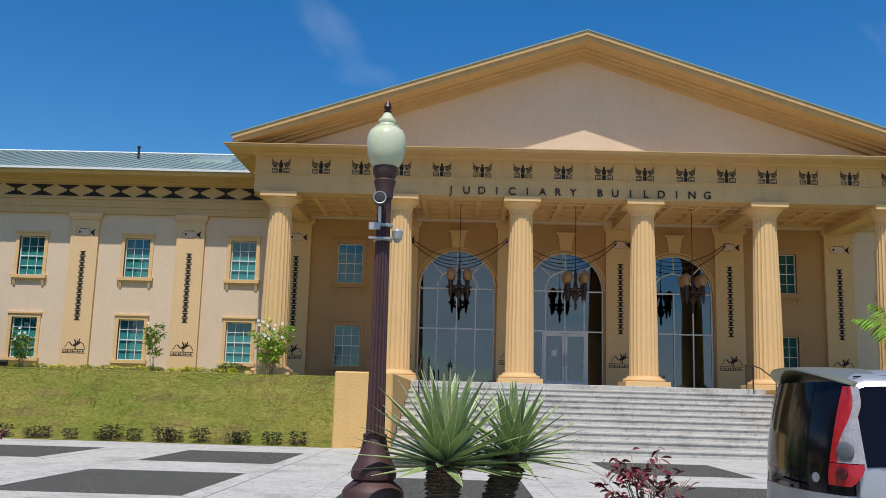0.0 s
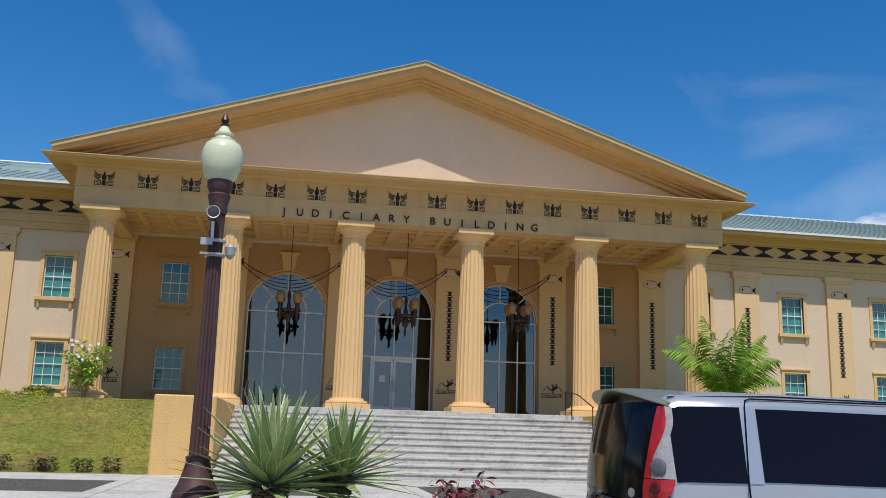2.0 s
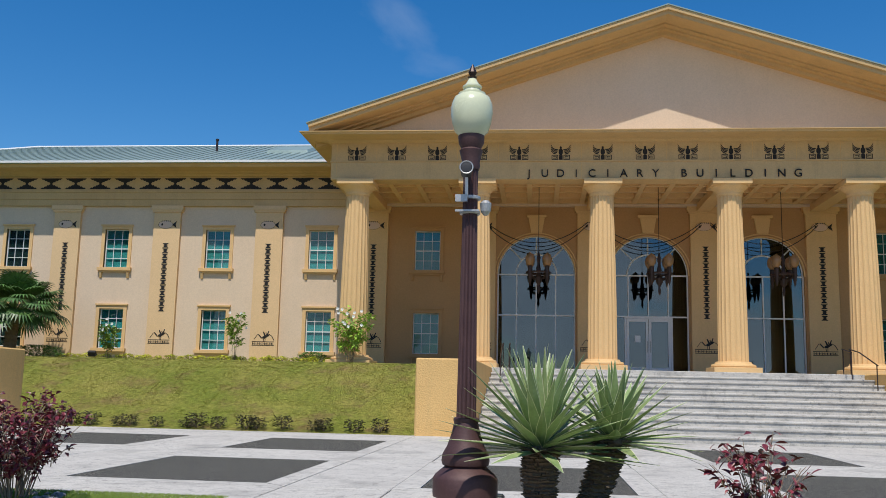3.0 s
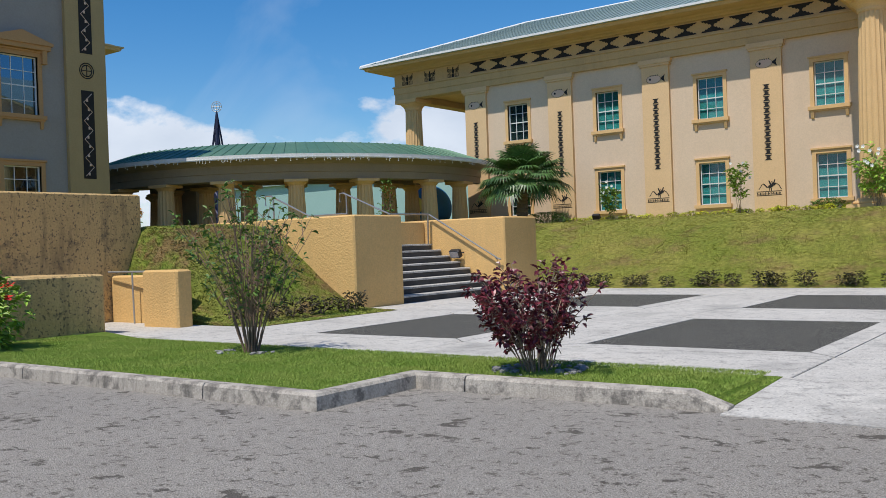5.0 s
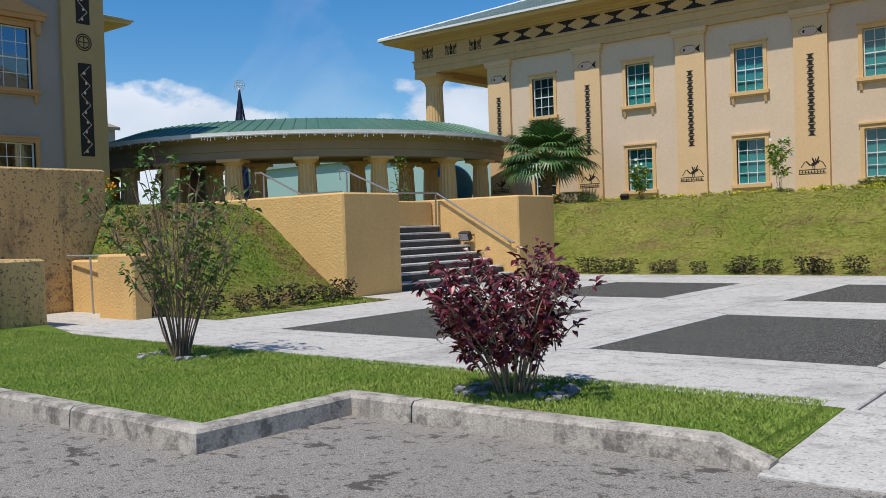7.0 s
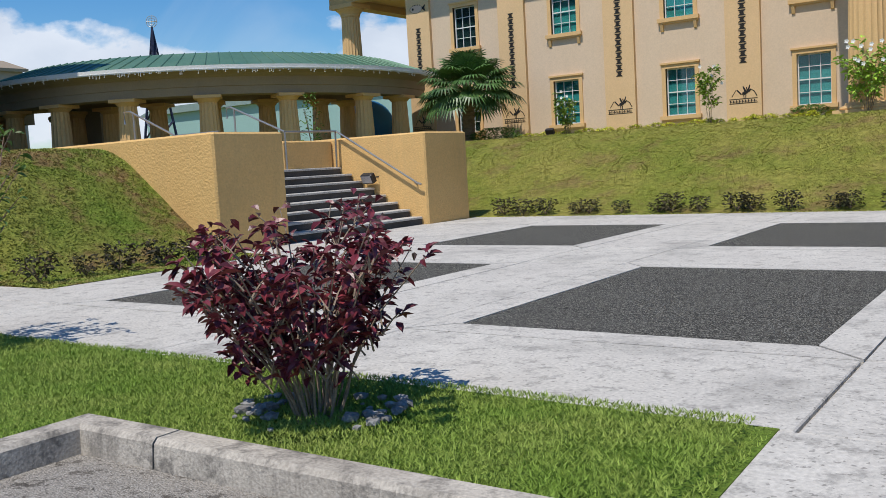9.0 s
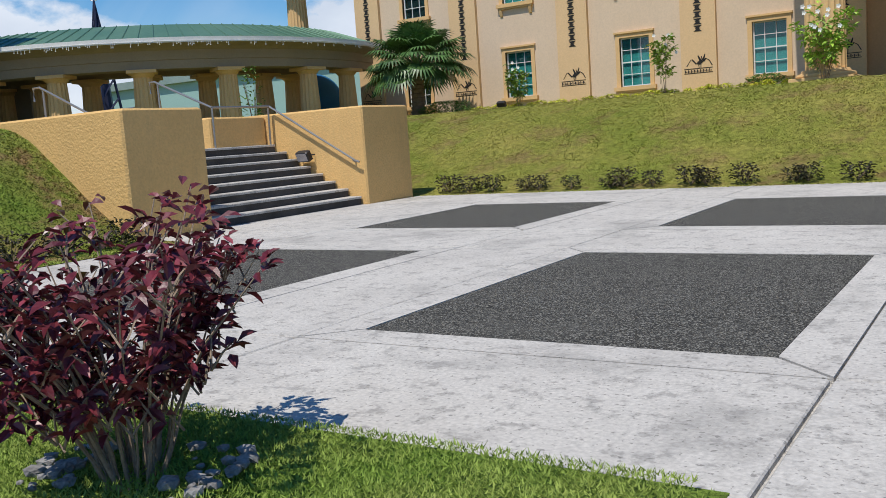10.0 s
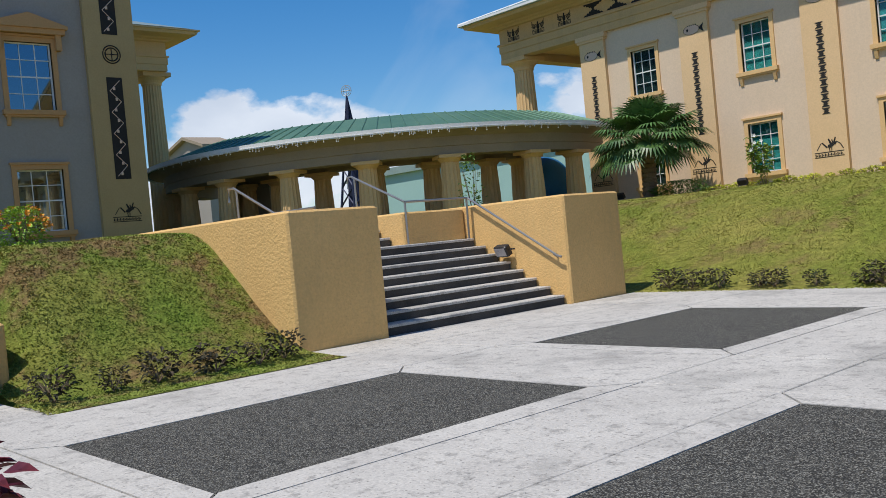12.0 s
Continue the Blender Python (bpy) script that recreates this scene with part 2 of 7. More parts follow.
# step concrete darkened to paint in the shade of risers and colonnade floor
STEPDARK = material("shade_darkened_concrete", (0.085, 0.08, 0.075), 0.9, (0.045, 0.043, 0.04), 1.4, 50, 0.8, 0.2, 0.4, 80, stain_amount=0.4, stain=(0.03, 0.028, 0.025))
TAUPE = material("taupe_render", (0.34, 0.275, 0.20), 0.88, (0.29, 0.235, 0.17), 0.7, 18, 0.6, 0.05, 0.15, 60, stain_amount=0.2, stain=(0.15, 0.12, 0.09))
# the hall's more orange ochre, darkened further to hold the portico's shade
HALLWALL = material("shaded_ochre_render", (0.51, 0.295, 0.13), 0.88, (0.46, 0.265, 0.115), 0.7, 18, 0.6, 0.05, 0.15, 60, stain_amount=0.1, stain=(0.34, 0.24, 0.14))
GRASS = material("lawn_turf", (0.17, 0.20, 0.032), 0.95, (0.29, 0.255, 0.065), 0.5, 9, 0.9, 0.3, 1.0, 30, bump_dist=0.05, specular=0.1, patch=((0.20, 0.13, 0.06), 0.75, 0.515, 0.12, 0.7, 1.0))
GRASSLUSH = material("lush_bank_turf", (0.14, 0.20, 0.030), 0.95, (0.235, 0.23, 0.052), 0.6, 9, 1.0, 0.3, 1.0, 30, bump_dist=0.05, specular=0.1, patch=((0.22, 0.13, 0.065), 0.75, 0.505, 0.1, 0.8, 1.0))
GRASSNEAR = material("green_turf", (0.12, 0.21, 0.028), 0.95, (0.19, 0.24, 0.05), 1.2, 35, 0.8, 0.4, 1.0, 70, bump_dist=0.03, specular=0.1)
BLADE = material("grass_blade", (0.185, 0.285, 0.042), 0.7, (0.31, 0.36, 0.085), 1.5, 20, 0.8, 0.1, 0.0, random_amount=0.2, specular=0.2)
HIBLEAF = material("bright_bush_leaf", (0.20, 0.34, 0.035), 0.5, (0.32, 0.43, 0.06), 5, 60, 0.7, 0.1, 0.1, 60, random_amount=0.3, specular=0.4)
BARK = material("grey_bark", (0.23, 0.17, 0.115), 0.95, (0.14, 0.10, 0.07), 6, 60, 0.7, 0.25, 0.8, 60)
STEM = material("pale_stems", (0.33, 0.25, 0.18), 0.9, (0.21, 0.16, 0.115), 8, 60, 0.7, 0.2, 0.4, 80)
TWIG = material("brown_twigs", (0.27, 0.18, 0.125), 0.9, (0.18, 0.115, 0.08), 8, 60, 0.7, 0.2, 0.3, 80)
PURPLE = material("purple_leaf", (0.13, 0.022, 0.032), 0.38, (0.30, 0.045, 0.055), 7, 60, 0.8, 0.15, 0.1, 60, random_amount=0.35, specular=0.5)
LEAF = material("fresh_green_leaf", (0.075, 0.16, 0.022), 0.5, (0.13, 0.21, 0.035), 5, 60, 0.7, 0.1, 0.1, 60, random_amount=0.3, specular=0.4)
YOUNGLEAF = material("young_palm_leaf", (0.10, 0.22, 0.02), 0.65, (0.22, 0.34, 0.035), 3, 40, 0.7, 0.1, 0.05, 60, random_amount=0.25, specular=0.12)
DARKLEAF = material("dark_hedge_leaf", (0.03, 0.042, 0.015), 0.6, (0.075, 0.04, 0.022), 3, 40, 0.8, 0.15, 0.1, 60, random_amount=0.35)
PALMLEAF = material("fan_palm_leaf", (0.06, 0.14, 0.032), 0.4, (0.12, 0.21, 0.065), 3, 40, 0.7, 0.1, 0.1, 60, random_amount=0.25, specular=0.5)
AGAVE = material("grey_green_agave", (0.20, 0.285, 0.10), 0.36, (0.41, 0.48, 0.225), 2.5, 30, 0.7, 0.08, 0.1, 40, random_amount=0.22, specular=0.5)
AGAVEEDGE = material("pale_leaf_margin", (0.78, 0.77, 0.50), 0.45, None, 3, 30, 0.3, 0.05, 0.0, random_amount=0.1)
PETAL = material("white_petal", (0.85, 0.84, 0.78), 0.6, None, 3, 30, 0.2, 0.03, 0.0)
REDPETAL = material("red_petal", (0.6, 0.03, 0.02), 0.6, None, 3, 30, 0.2, 0.05, 0.0)
ORANGEPETAL = material("orange_petal", (0.75, 0.25, 0.03), 0.6, (0.7, 0.4, 0.04), 8, 30, 0.8, 0.05, 0.0)
YELLOWLEAF = material("yellow_edging_plant", (0.62, 0.60, 0.06), 0.7, (0.40, 0.46, 0.05), 4, 30, 0.7, 0.1, 0.0, random_amount=0.25)
LAMPPAINT = material("maroon_cast_iron_paint", (0.075, 0.036, 0.036), 0.55, (0.11, 0.055, 0.05), 3, 50, 0.6, 0.12, 0.25, 120, metal=0.2, specular=0.5)
GLOBE = material("milky_acrylic", (0.66, 0.68, 0.46), 0.25, (0.60, 0.63, 0.42), 4, 40, 0.4, 0.02, 0.0, specular=0.5)
DARKMETAL = material("dark_bronze", (0.045, 0.03, 0.025), 0.45, (0.08, 0.045, 0.035), 4, 40, 0.6, 0.1, 0.1, 60, metal=0.5, specular=0.5)
STEEL = material("brushed_steel", (0.40, 0.39, 0.37), 0.4, (0.30, 0.29, 0.28), 4, 60, 0.5, 0.06, 0.05, 80, metal=0.8)
GALV = material("galvanised_steel", (0.5, 0.5, 0.48), 0.5, (0.36, 0.36, 0.35), 9, 60, 0.6, 0.1, 0.05, 80, metal=0.6)
BLACKPLASTIC = material("black_plastic", (0.018, 0.018, 0.02), 0.5, None, 4, 60, 0.3, 0.1, 0.1, 120, specular=0.5)
BLIND = material("teal_blind", (0.20, 0.52, 0.49), 0.8, (0.15, 0.42, 0.41), 1.0, 20, 0.6, 0.05, 0.0)
# near-black colour stands in for the unlit rooms behind the panes
DARKROOM = material("painted_room_shade", (0.05, 0.05, 0.048), 0.9, None, 1.0, 10, 0.5, 0.1, 0.0)
GLASSTEAL = glass_material("tinted_pane", (0.55, 0.85, 0.85), 0.85)
GLASSMIRROR = glass_material("mirrored_pane", (0.5, 0.6, 0.65), 0.4, 0.02, 3.4, (0.55, 0.80, 1.0))
GLASSDARK = glass_material("dark_pane", (0.50, 0.66, 0.72), 0.6, 0.02, 2.0, (0.75, 0.9, 1.0))
CARPAINT = material("silver_car_paint", (0.45, 0.465, 0.49), 0.3, (0.42, 0.435, 0.46), 1, 300, 0.4, 0.02, 0.0, metal=0.45, specular=0.6)
CARTRIM = material("champagne_car_paint", (0.36, 0.35, 0.25), 0.3, None, 1, 200, 0.3, 0.02, 0.0, metal=0.6, specular=0.6)
CARGLASS = material("black_tinted_glass", (0.006, 0.005, 0.008), 0.07, None, 1, 20, 0.2, 0.02, 0.0, specular=0.22)
CARBLACK = material("black_gloss_trim", (0.006, 0.006, 0.008), 0.2, None, 1, 20, 0.2, 0.02, 0.0, specular=0.25)
LENSGREY = material("grey_lens", (0.16, 0.165, 0.175), 0.12, None, 3, 60, 0.3, 0.05, 0.0, specular=0.5)
LENSRED = material("dark_red_lens", (0.10, 0.012, 0.016), 0.12, None, 3, 60, 0.3, 0.05, 0.0, specular=0.5)
REDLENS = material("red_lamp_lens", (0.42, 0.010, 0.016), 0.12, (0.55, 0.04, 0.04), 14, 90, 0.6, 0.1, 0.15, 120, specular=0.6)
CLEARLENS = material("clear_lamp_lens", (0.40, 0.38, 0.38), 0.12, (0.27, 0.24, 0.24), 18, 90, 0.6, 0.15, 0.2, 120, specular=0.6)
RUBBER = material("tyre_rubber", (0.02, 0.02, 0.02), 0.85, None, 5, 60, 0.4, 0.1, 0.2, 90)
BLUEPAINT = material("blue_mural_paint", (0.02, 0.14, 0.34), 0.6, (0.03, 0.2, 0.42), 0.7, 20, 0.7, 0.08, 0.0)
YELLOWDISC = material("yellow_disc_paint", (0.75, 0.58, 0.12), 0.6, None, 1, 20, 0.3, 0.05, 0.0)
STONE = material("white_coral_stone", (0.36, 0.35, 0.33), 0.95, (0.11, 0.105, 0.10), 9, 50, 0.9, 0.2, 0.8, 60)
SPIRE = material("dark_blue_metal", (0.03, 0.035, 0.07), 0.5, None, 1, 20, 0.4, 0.1, 0.0, metal=0.3)


# ---- mesh helpers ----
class Shape:
    """Collects faces of simple solids, in metres, to become one mesh."""

    def __init__(self):
        self.v, self.f = [], []

    def add(self, verts, faces):
        k = len(self.v)
        self.v += [tuple(p) for p in verts]
        self.f += [tuple(i + k for i in f) for f in faces]
        return self

    def box(self, x0, x1, y0, y1, z0, z1):
        return self.add([(x, y, z) for z in (z0, z1) for x, y in ((x0, y0), (x1, y0), (x1, y1), (x0, y1))],
                        [(3, 2, 1, 0), (4, 5, 6, 7), (0, 1, 5, 4), (1, 2, 6, 5), (2, 3, 7, 6), (3, 0, 4, 7)])

    def block(self, x0, x1, y0, y1, z0, z1, c=0.02):
        """A box with its upright and top edges chamfered by c."""
        def ring(d, z):
            a, b, e, g = x0 + d, x1 - d, y0 + d, y1 - d
            k = c
            return [(a + k, e, z), (b - k, e, z), (b, e + k, z), (b, g - k, z), (b - k, g, z), (a + k, g, z), (a, g - k, z), (a, e + k, z)]
        v = ring(0, z0) + ring(0, z1 - c) + ring(c, z1)
        f = [tuple(range(7, -1, -1)), tuple(range(16, 24))]
        for r in (0, 8):
            f += [(r + i, r + (i + 1) % 8, r + 8 + (i + 1) % 8, r + 8 + i) for i in range(8)]
        return self.add(v, f)

    def prism(self, poly, place):
        """A polygon of (u, v) swept from w = 0 to 1; place(u, v, w) gives the point."""
        n = len(poly)
        v = [place(u, w, 0) for u, w in poly] + [place(u, w, 1) for u, w in poly]
        f = [tuple(range(n - 1, -1, -1)), tuple(range(n, 2 * n))] + [(i, (i + 1) % n, n + (i + 1) % n, n + i) for i in range(n)]
        return self.add(v, f)

    def lathe(self, profile, n=24, at=(0, 0, 0), flute=0.0, flutes=0):
        """Profile of (radius, z) turned round z; flute: depth of hollows round it."""
        rows = []
        for r, z in profile:
            row = []
            for i in range(n):
                a = 2 * math.pi * i / n
                q = r - (flute * abs(math.sin(a * flutes / 2)) ** 0.7 if flutes else 0.0)
                row.append((at[0] + q * math.cos(a), at[1] + q * math.sin(a), at[2] + z))
            rows.append(row)
        v = [p for row in rows for p in row]
        f = [(k * n + i, k * n + (i + 1) % n, (k + 1) * n + (i + 1) % n, (k + 1) * n + i) for k in range(len(rows) - 1) for i in range(n)]
        f += [tuple(range(n - 1, -1, -1)), tuple(range((len(rows) - 1) * n, len(rows) * n))]
        return self.add(v, f)

    def tube(self, path, radius, n=6, end=None):
        """A round bar along the points; it tapers to the radius end."""
        pts = [Vector(p) for p in path]
        end = radius if end is None else end
        rows = []
        for i, p in enumerate(pts):
            d = (pts[min(i + 1, len(pts) - 1)] - pts[max(i - 1, 0)]).normalized()
            side = d.cross(Vector((0, 0, 1))) if abs(d.z) < 0.95 else d.cross(Vector((1, 0, 0)))
            side.normalize()
            up = side.cross(d)
            r = radius + (end - radius) * i / max(1, len(pts) - 1)
            rows.append([p + (side * math.cos(2 * math.pi * k / n) + up * math.sin(2 * math.pi * k / n)) * r for k in range(n)])
        v = [p for row in rows for p in row]
        f = [(k * n + i, k * n + (i + 1) % n, (k + 1) * n + (i + 1) % n, (k + 1) * n + i) for k in range(len(rows) - 1) for i in range(n)]
        f += [tuple(range(n - 1, -1, -1)), tuple(range((len(rows) - 1) * n, len(rows) * n))]
        return self.add(v, f)

    def sweep(self, profile, path, closed=False):
        """A section of (out, z) carried along level points (x, y); out is to the right of the way."""
        n, m = len(profile), len(path)
        v = []
        for i, (x, y) in enumerate(path):
            a = path[i - 1] if (i or closed) else None
            b = path[(i + 1) % m] if (i < m - 1 or closed) else None
            def normal(p, q):
                dx, dy = q[0] - p[0], q[1] - p[1]
                s = math.hypot(dx, dy)
                return dy / s, -dx / s
            if a and b:
                n1, n2 = normal(a, (x, y)), normal((x, y), b)
                k = 1 + n1[0] * n2[0] + n1[1] * n2[1]
                nx, ny = (n1[0] + n2[0]) / k, (n1[1] + n2[1]) / k
            else:
                nx, ny = normal(a, (x, y)) if a else normal((x, y), b)
            v += [(x + nx * o, y + ny * o, z) for o, z in profile]
        f = []
        for i in range(m if closed else m - 1):
            j = (i + 1) % m
            f += [(i * n + k, i * n + (k + 1) % n, j * n + (k + 1) % n, j * n + k) for k in range(n)]
        if not closed:
            f += [tuple(range(n - 1, -1, -1)), tuple(range((m - 1) * n, m * n))]
        return self.add(v, f)

    def mesh(self, name, mat, smooth=False, split=None):
        me = bpy.data.meshes.new(name)
        me.from_pydata(self.v, [], self.f)
        me.materials.append(mat)
        bm = bmesh.new()
        bm.from_mesh(me)
        bmesh.ops.recalc_face_normals(bm, faces=bm.faces)
        bm.to_mesh(me)
        bm.free()
        if smooth:
            me.shade_smooth()
            if split:
                me.set_sharp_from_angle(angle=radians(split))
        me.update()
        return me


def world_of(ob):
    """Where an object stands, its parents taken into account."""
    return world_of(ob.parent) @ ob.matrix_parent_inverse @ ob.matrix_basis if ob.parent else ob.matrix_basis.copy()


def part(name, shape, mat, parent=None, label="", m=None, smooth=False, split=None):
    """One mesh object, under a thing or a part of it; in world coordinates unless m is given."""
    me = shape if isinstance(shape, bpy.types.Mesh) else shape.mesh(name, mat, smooth, split)
    ob = new(name, me)
    if m is not None:
        ob.matrix_basis = m
    if parent is not None:
        ob.parent = parent
        ob.matrix_parent_inverse = world_of(parent).inverted()
    if label:
        ob["label"] = label
    return ob


def thing(name, label, category, at=(0, 0, 0), group="", kind=""):
    ob = new(name)
    ob.empty_display_size = 0.2
    ob.matrix_basis = Matrix.Translation(at)
    return tagged(ob, label, category, group, kind)


def solid(name, shape, mat, label, category, kind="structure", group="", smooth=False, split=None):
    return tagged(part(name, shape, mat, smooth=smooth, split=split), label, category, group, kind)
# ---- ground ----
ROAD_Z, PLAZA_Z, TERRACE_Z, FLOOR_Z = -0.07, 0.0, 2.0, 2.05
XC = 5.6                                   # axis of the courthouse
WALL_Y, COL_Y = 41.69, 35.95               # front wall and column line

g = Shape()
g.add([(-900, -900, -0.14), (900, -900, -0.14), (900, 900, -0.14), (-900, 900, -0.14)], [(0, 1, 2, 3)])
solid("ground", g, GRASS, "wide grassy ground running to the horizon", "ground")

g = Shape().box(-60, 60, -60, 8.2, -0.3, ROAD_Z).box(-5.8, 1.1, 8.2, 9.25, -0.3, ROAD_Z).box(-2.5, -0.75, 9.25, 9.6, -0.3, ROAD_Z)
solid("parking_lot", g, ASPHALT, "pale worn asphalt parking lot with dark crumbs", "road")

# paved court: pale concrete slabs with recessed joints, and dark gravel panels
PAD_X = [(-10.44 + 4.825 * k, -7.66 + 4.825 * k) for k in range(6)]
PAD_Y = [(12.72, 16.54), (18.80, 22.57)]
pave = tagged(new("pavement"), "pale weathered concrete court with dark gravel panels", "pavement", kind="structure")
pave.matrix_basis = Matrix.Translation((-5, 16, 0))
part("paving_bed", Shape().box(-13.6, 25, 10.8, 25.3, -0.3, -0.03).box(-2.5, -0.78, 9.3, 10.8, -0.3, -0.08), CONCRETE, pave)
BORDER, JOINT = 0.33, 0.011


def slab(x0, x1, y0, y1, z0=-0.04, z1=PLAZA_Z):
    j = JOINT
    part("slab", Shape().block(x0 + j, x1 - j, y0 + j, y1 - j, z0, z1, 0.008), CONCRETE, pave)


for (a, b) in PAD_X:
    for (c, d) in PAD_Y:
        part("gravel_panel", Shape().block(a, b, c, d, -0.04, -0.004, 0.01), GRAVEL, pave, "dark exposed gravel panel")
        bd = BORDER
        for poly in ([(a, c), (b, c), (b + bd, c - bd), (a - bd, c - bd)], [(b, d), (a, d), (a - bd, d + bd), (b + bd, d + bd)],
                     [(a, d), (a, c), (a - bd, c - bd), (a - bd, d + bd)], [(b, c), (b, d), (b + bd, d + bd), (b + bd, c - bd)]):
            cx, cy = sum(p[0] for p in poly) / 4, sum(p[1] for p in poly) / 4
            poly = [(cx + (px - cx) * 0.997, cy + (py - cy) * 0.985) for px, py in poly]
            part("border_strip", Shape().prism(poly, lambda u, v, w: (u, v, -0.04 + 0.04 * w)), CONCRETE, pave)
ys = [10.8, PAD_Y[0][0] - BORDER, PAD_Y[0][1] + BORDER, PAD_Y[1][0] - BORDER, PAD_Y[1][1] + BORDER, 25.3]
cols = []
edge = -12.36
for a, b in PAD_X:
    cols.append((edge, a - BORDER, False)); cols.append((a - BORDER, b + BORDER, True)); edge = b + BORDER
cols.append((edge, 25.0, False))
for x0, x1, pads in cols:
    for k in range(5):
        if pads and k in (1, 3):
            continue
        slab(x0, x1, ys[k], ys[k + 1])
# walk that runs down from the court to the parking lot
v = [(-2.62, 10.8, 0), (-0.70, 10.8, 0), (-0.70, 9.17, ROAD_Z + 0.010), (-2.58, 9.15, ROAD_Z + 0.010)]
part("ramp_slab", Shape().add(v + [(x, y, -0.3) for x, y, z in v], [(0, 1, 2, 3), (7, 6, 5, 4), (0, 4, 5, 1), (1, 5, 6, 2), (2, 6, 7, 3), (3, 7, 4, 0)]), CONCRETE, pave)
# step-side apron, darkened by the traffic
part("apron_slab", Shape().box(-14.2, -13.56, 18.9, 23.3, -0.1, -0.006), STEPTOP, pave)
for ya, yb in ((17.17, 18.8), (18.8, 21.0), (21.0, 23.3), (23.3, 25.3)):
    slab(-13.55, -12.36, ya, yb)


# planted strips between lot and court, with kerbs
def strip(name, pts, label):
    n = len(pts)
    def top(x, y):
        if abs(x + 2.58) < 0.05 or abs(x + 0.77) < 0.05:
            return 0.004 + (ROAD_Z + 0.01) * max(0.0, (10.8 - y) / 1.8)
        return 0.045
    v = [(x, y, top(x, y)) for x, y in pts] + [(x, y, -0.2) for x, y in pts]
    return solid(name, Shape().add(v, [tuple(range(n))] + [(i, i + n, (i + 1) % n + n, (i + 1) % n) for i in range(n)]), GRASSNEAR, label, "grass")


LEFT_STRIP = [(-11.24, 8.0), (-5.8, 8.0), (-5.8, 9.36), (-2.9, 9.36), (-2.58, 9.40), (-2.58, 10.82), (-12.36, 10.82), (-14.2, 11.4), (-14.2, 3.4), (-11.24, 3.4)]
strip("grass_strip_west", LEFT_STRIP, "short green turf strip behind a concrete kerb")
RIGHT_STRIP = [(-0.77, 9.42), (-0.4, 9.38), (1.0, 9.38), (1.0, 7.98), (25, 7.95), (25, 10.82), (-0.78, 10.82)]
strip("grass_strip_east", RIGHT_STRIP, "short green turf strip round a lamp post")


def kerb(name, runs, breaks, drop_first, drop_last):
    """Kerb stones along a bent line, each a piece of its own, cut at the given lengths; the road is to the right of the way."""
    k = tagged(new(name), "weathered grey concrete kerb with black stains", "kerb", kind="structure")
    k.matrix_basis = Matrix.Translation((*runs[0], 0))
    pts = [Vector((*p, 0)) for p in runs]
    lens = [0.0]
    for p, q in zip(pts, pts[1:]):
        lens.append(lens[-1] + (q - p).length)
    total = lens[-1]

    def station(d):
        for i in range(len(pts) - 1):
            if d <= lens[i + 1] + 1e-6:
                way = (pts[i + 1] - pts[i]).normalized()
                return pts[i] + way * (d - lens[i]), way
    cuts = [0.0] + breaks + [total]
    for c0, c1 in zip(cuts, cuts[1:]):
        g = 0.007
        ds = [c0 + (g if c0 else 0)] + [q for q in lens[1:-1] if c0 < q < c1] + [c1 - (g if c1 < total else 0)]
        if drop_first and c0 == 0:
            ds.insert(1, 0.32)
        if drop_last and c1 == total:
            ds.insert(-1, total - 0.32)
        rows = []
        for d in ds:
            p, way = station(d)
            nrm = Vector((way.y, -way.x, 0))
            corner = [i for i, q in enumerate(lens[1:-1], 1) if abs(q - d) < 1e-5]
            if corner:
                w2 = (pts[corner[0] + 1] - pts[corner[0]]).normalized()
                n2 = Vector((w2.y, -w2.x, 0))
                nrm = (nrm + n2) / (1 + nrm.dot(n2))
            top = 0.08
            if (drop_first and d < 1e-3) or (drop_last and d > total - 1e-3):
                top = -0.03
            prof = [(-0.16, -0.2), (-0.16, top), (-0.025, top), (0.0, top - 0.025), (0.02, ROAD_Z - 0.1), (0.02, -0.2)]
            rows.append([p + nrm * o + Vector((0, 0, z)) for o, z in prof])
        n = 6
        s = Shape().add([q for r in rows for q in r], [(r * n + c, r * n + (c + 1) % n, (r + 1) * n + (c + 1) % n, (r + 1) * n + c) for r in range(len(rows) - 1) for c in range(n)]
                        + [tuple(range(n)), tuple(range((len(rows) - 1) * n, len(rows) * n))])
        part("kerb_stone", s, KERB, k)
    return k


kerb("kerb_west", [(-11.1, 3.5), (-11.1, 7.88), (-5.66, 7.86), (-5.66, 9.25), (-2.56, 9.26)], [2.2, 5.0, 8.3, 11.8], False, True)
kerb("kerb_east", [(-0.88, 9.25), (0.95, 9.25), (0.95, 7.85), (25, 7.85)], [1.7, 5.2, 8.4, 12.0], True, False)


# terrace with grass slopes
def terrace_height(d):
    t = min(1.0, max(0.0, (d - 0.35) / 5.4))
    t = t * t * (3 - 2 * t) * 0.55 + t * 0.45
    return t * TERRACE_Z + max(0.0, d - 5.75) * 0.024


def bank_height(d):
    """The steep bank beside the west stairs; d from its foot."""
    t = min(1.0, max(0.0, (d - 0.75) / 3.75))
    return 0.004 + 1.97 * t * t * (3 - 2 * t)


def bank_fall(y):
    """The bank runs down towards the lower entrance."""
    t = min(1.0, max(0.0, (y - 13.2) / 1.0))
    return 0.12 + 0.86 * t * t * (3 - 2 * t) + 0.02 * min(1.0, max(0.0, (y - 14.2) / 2.0))


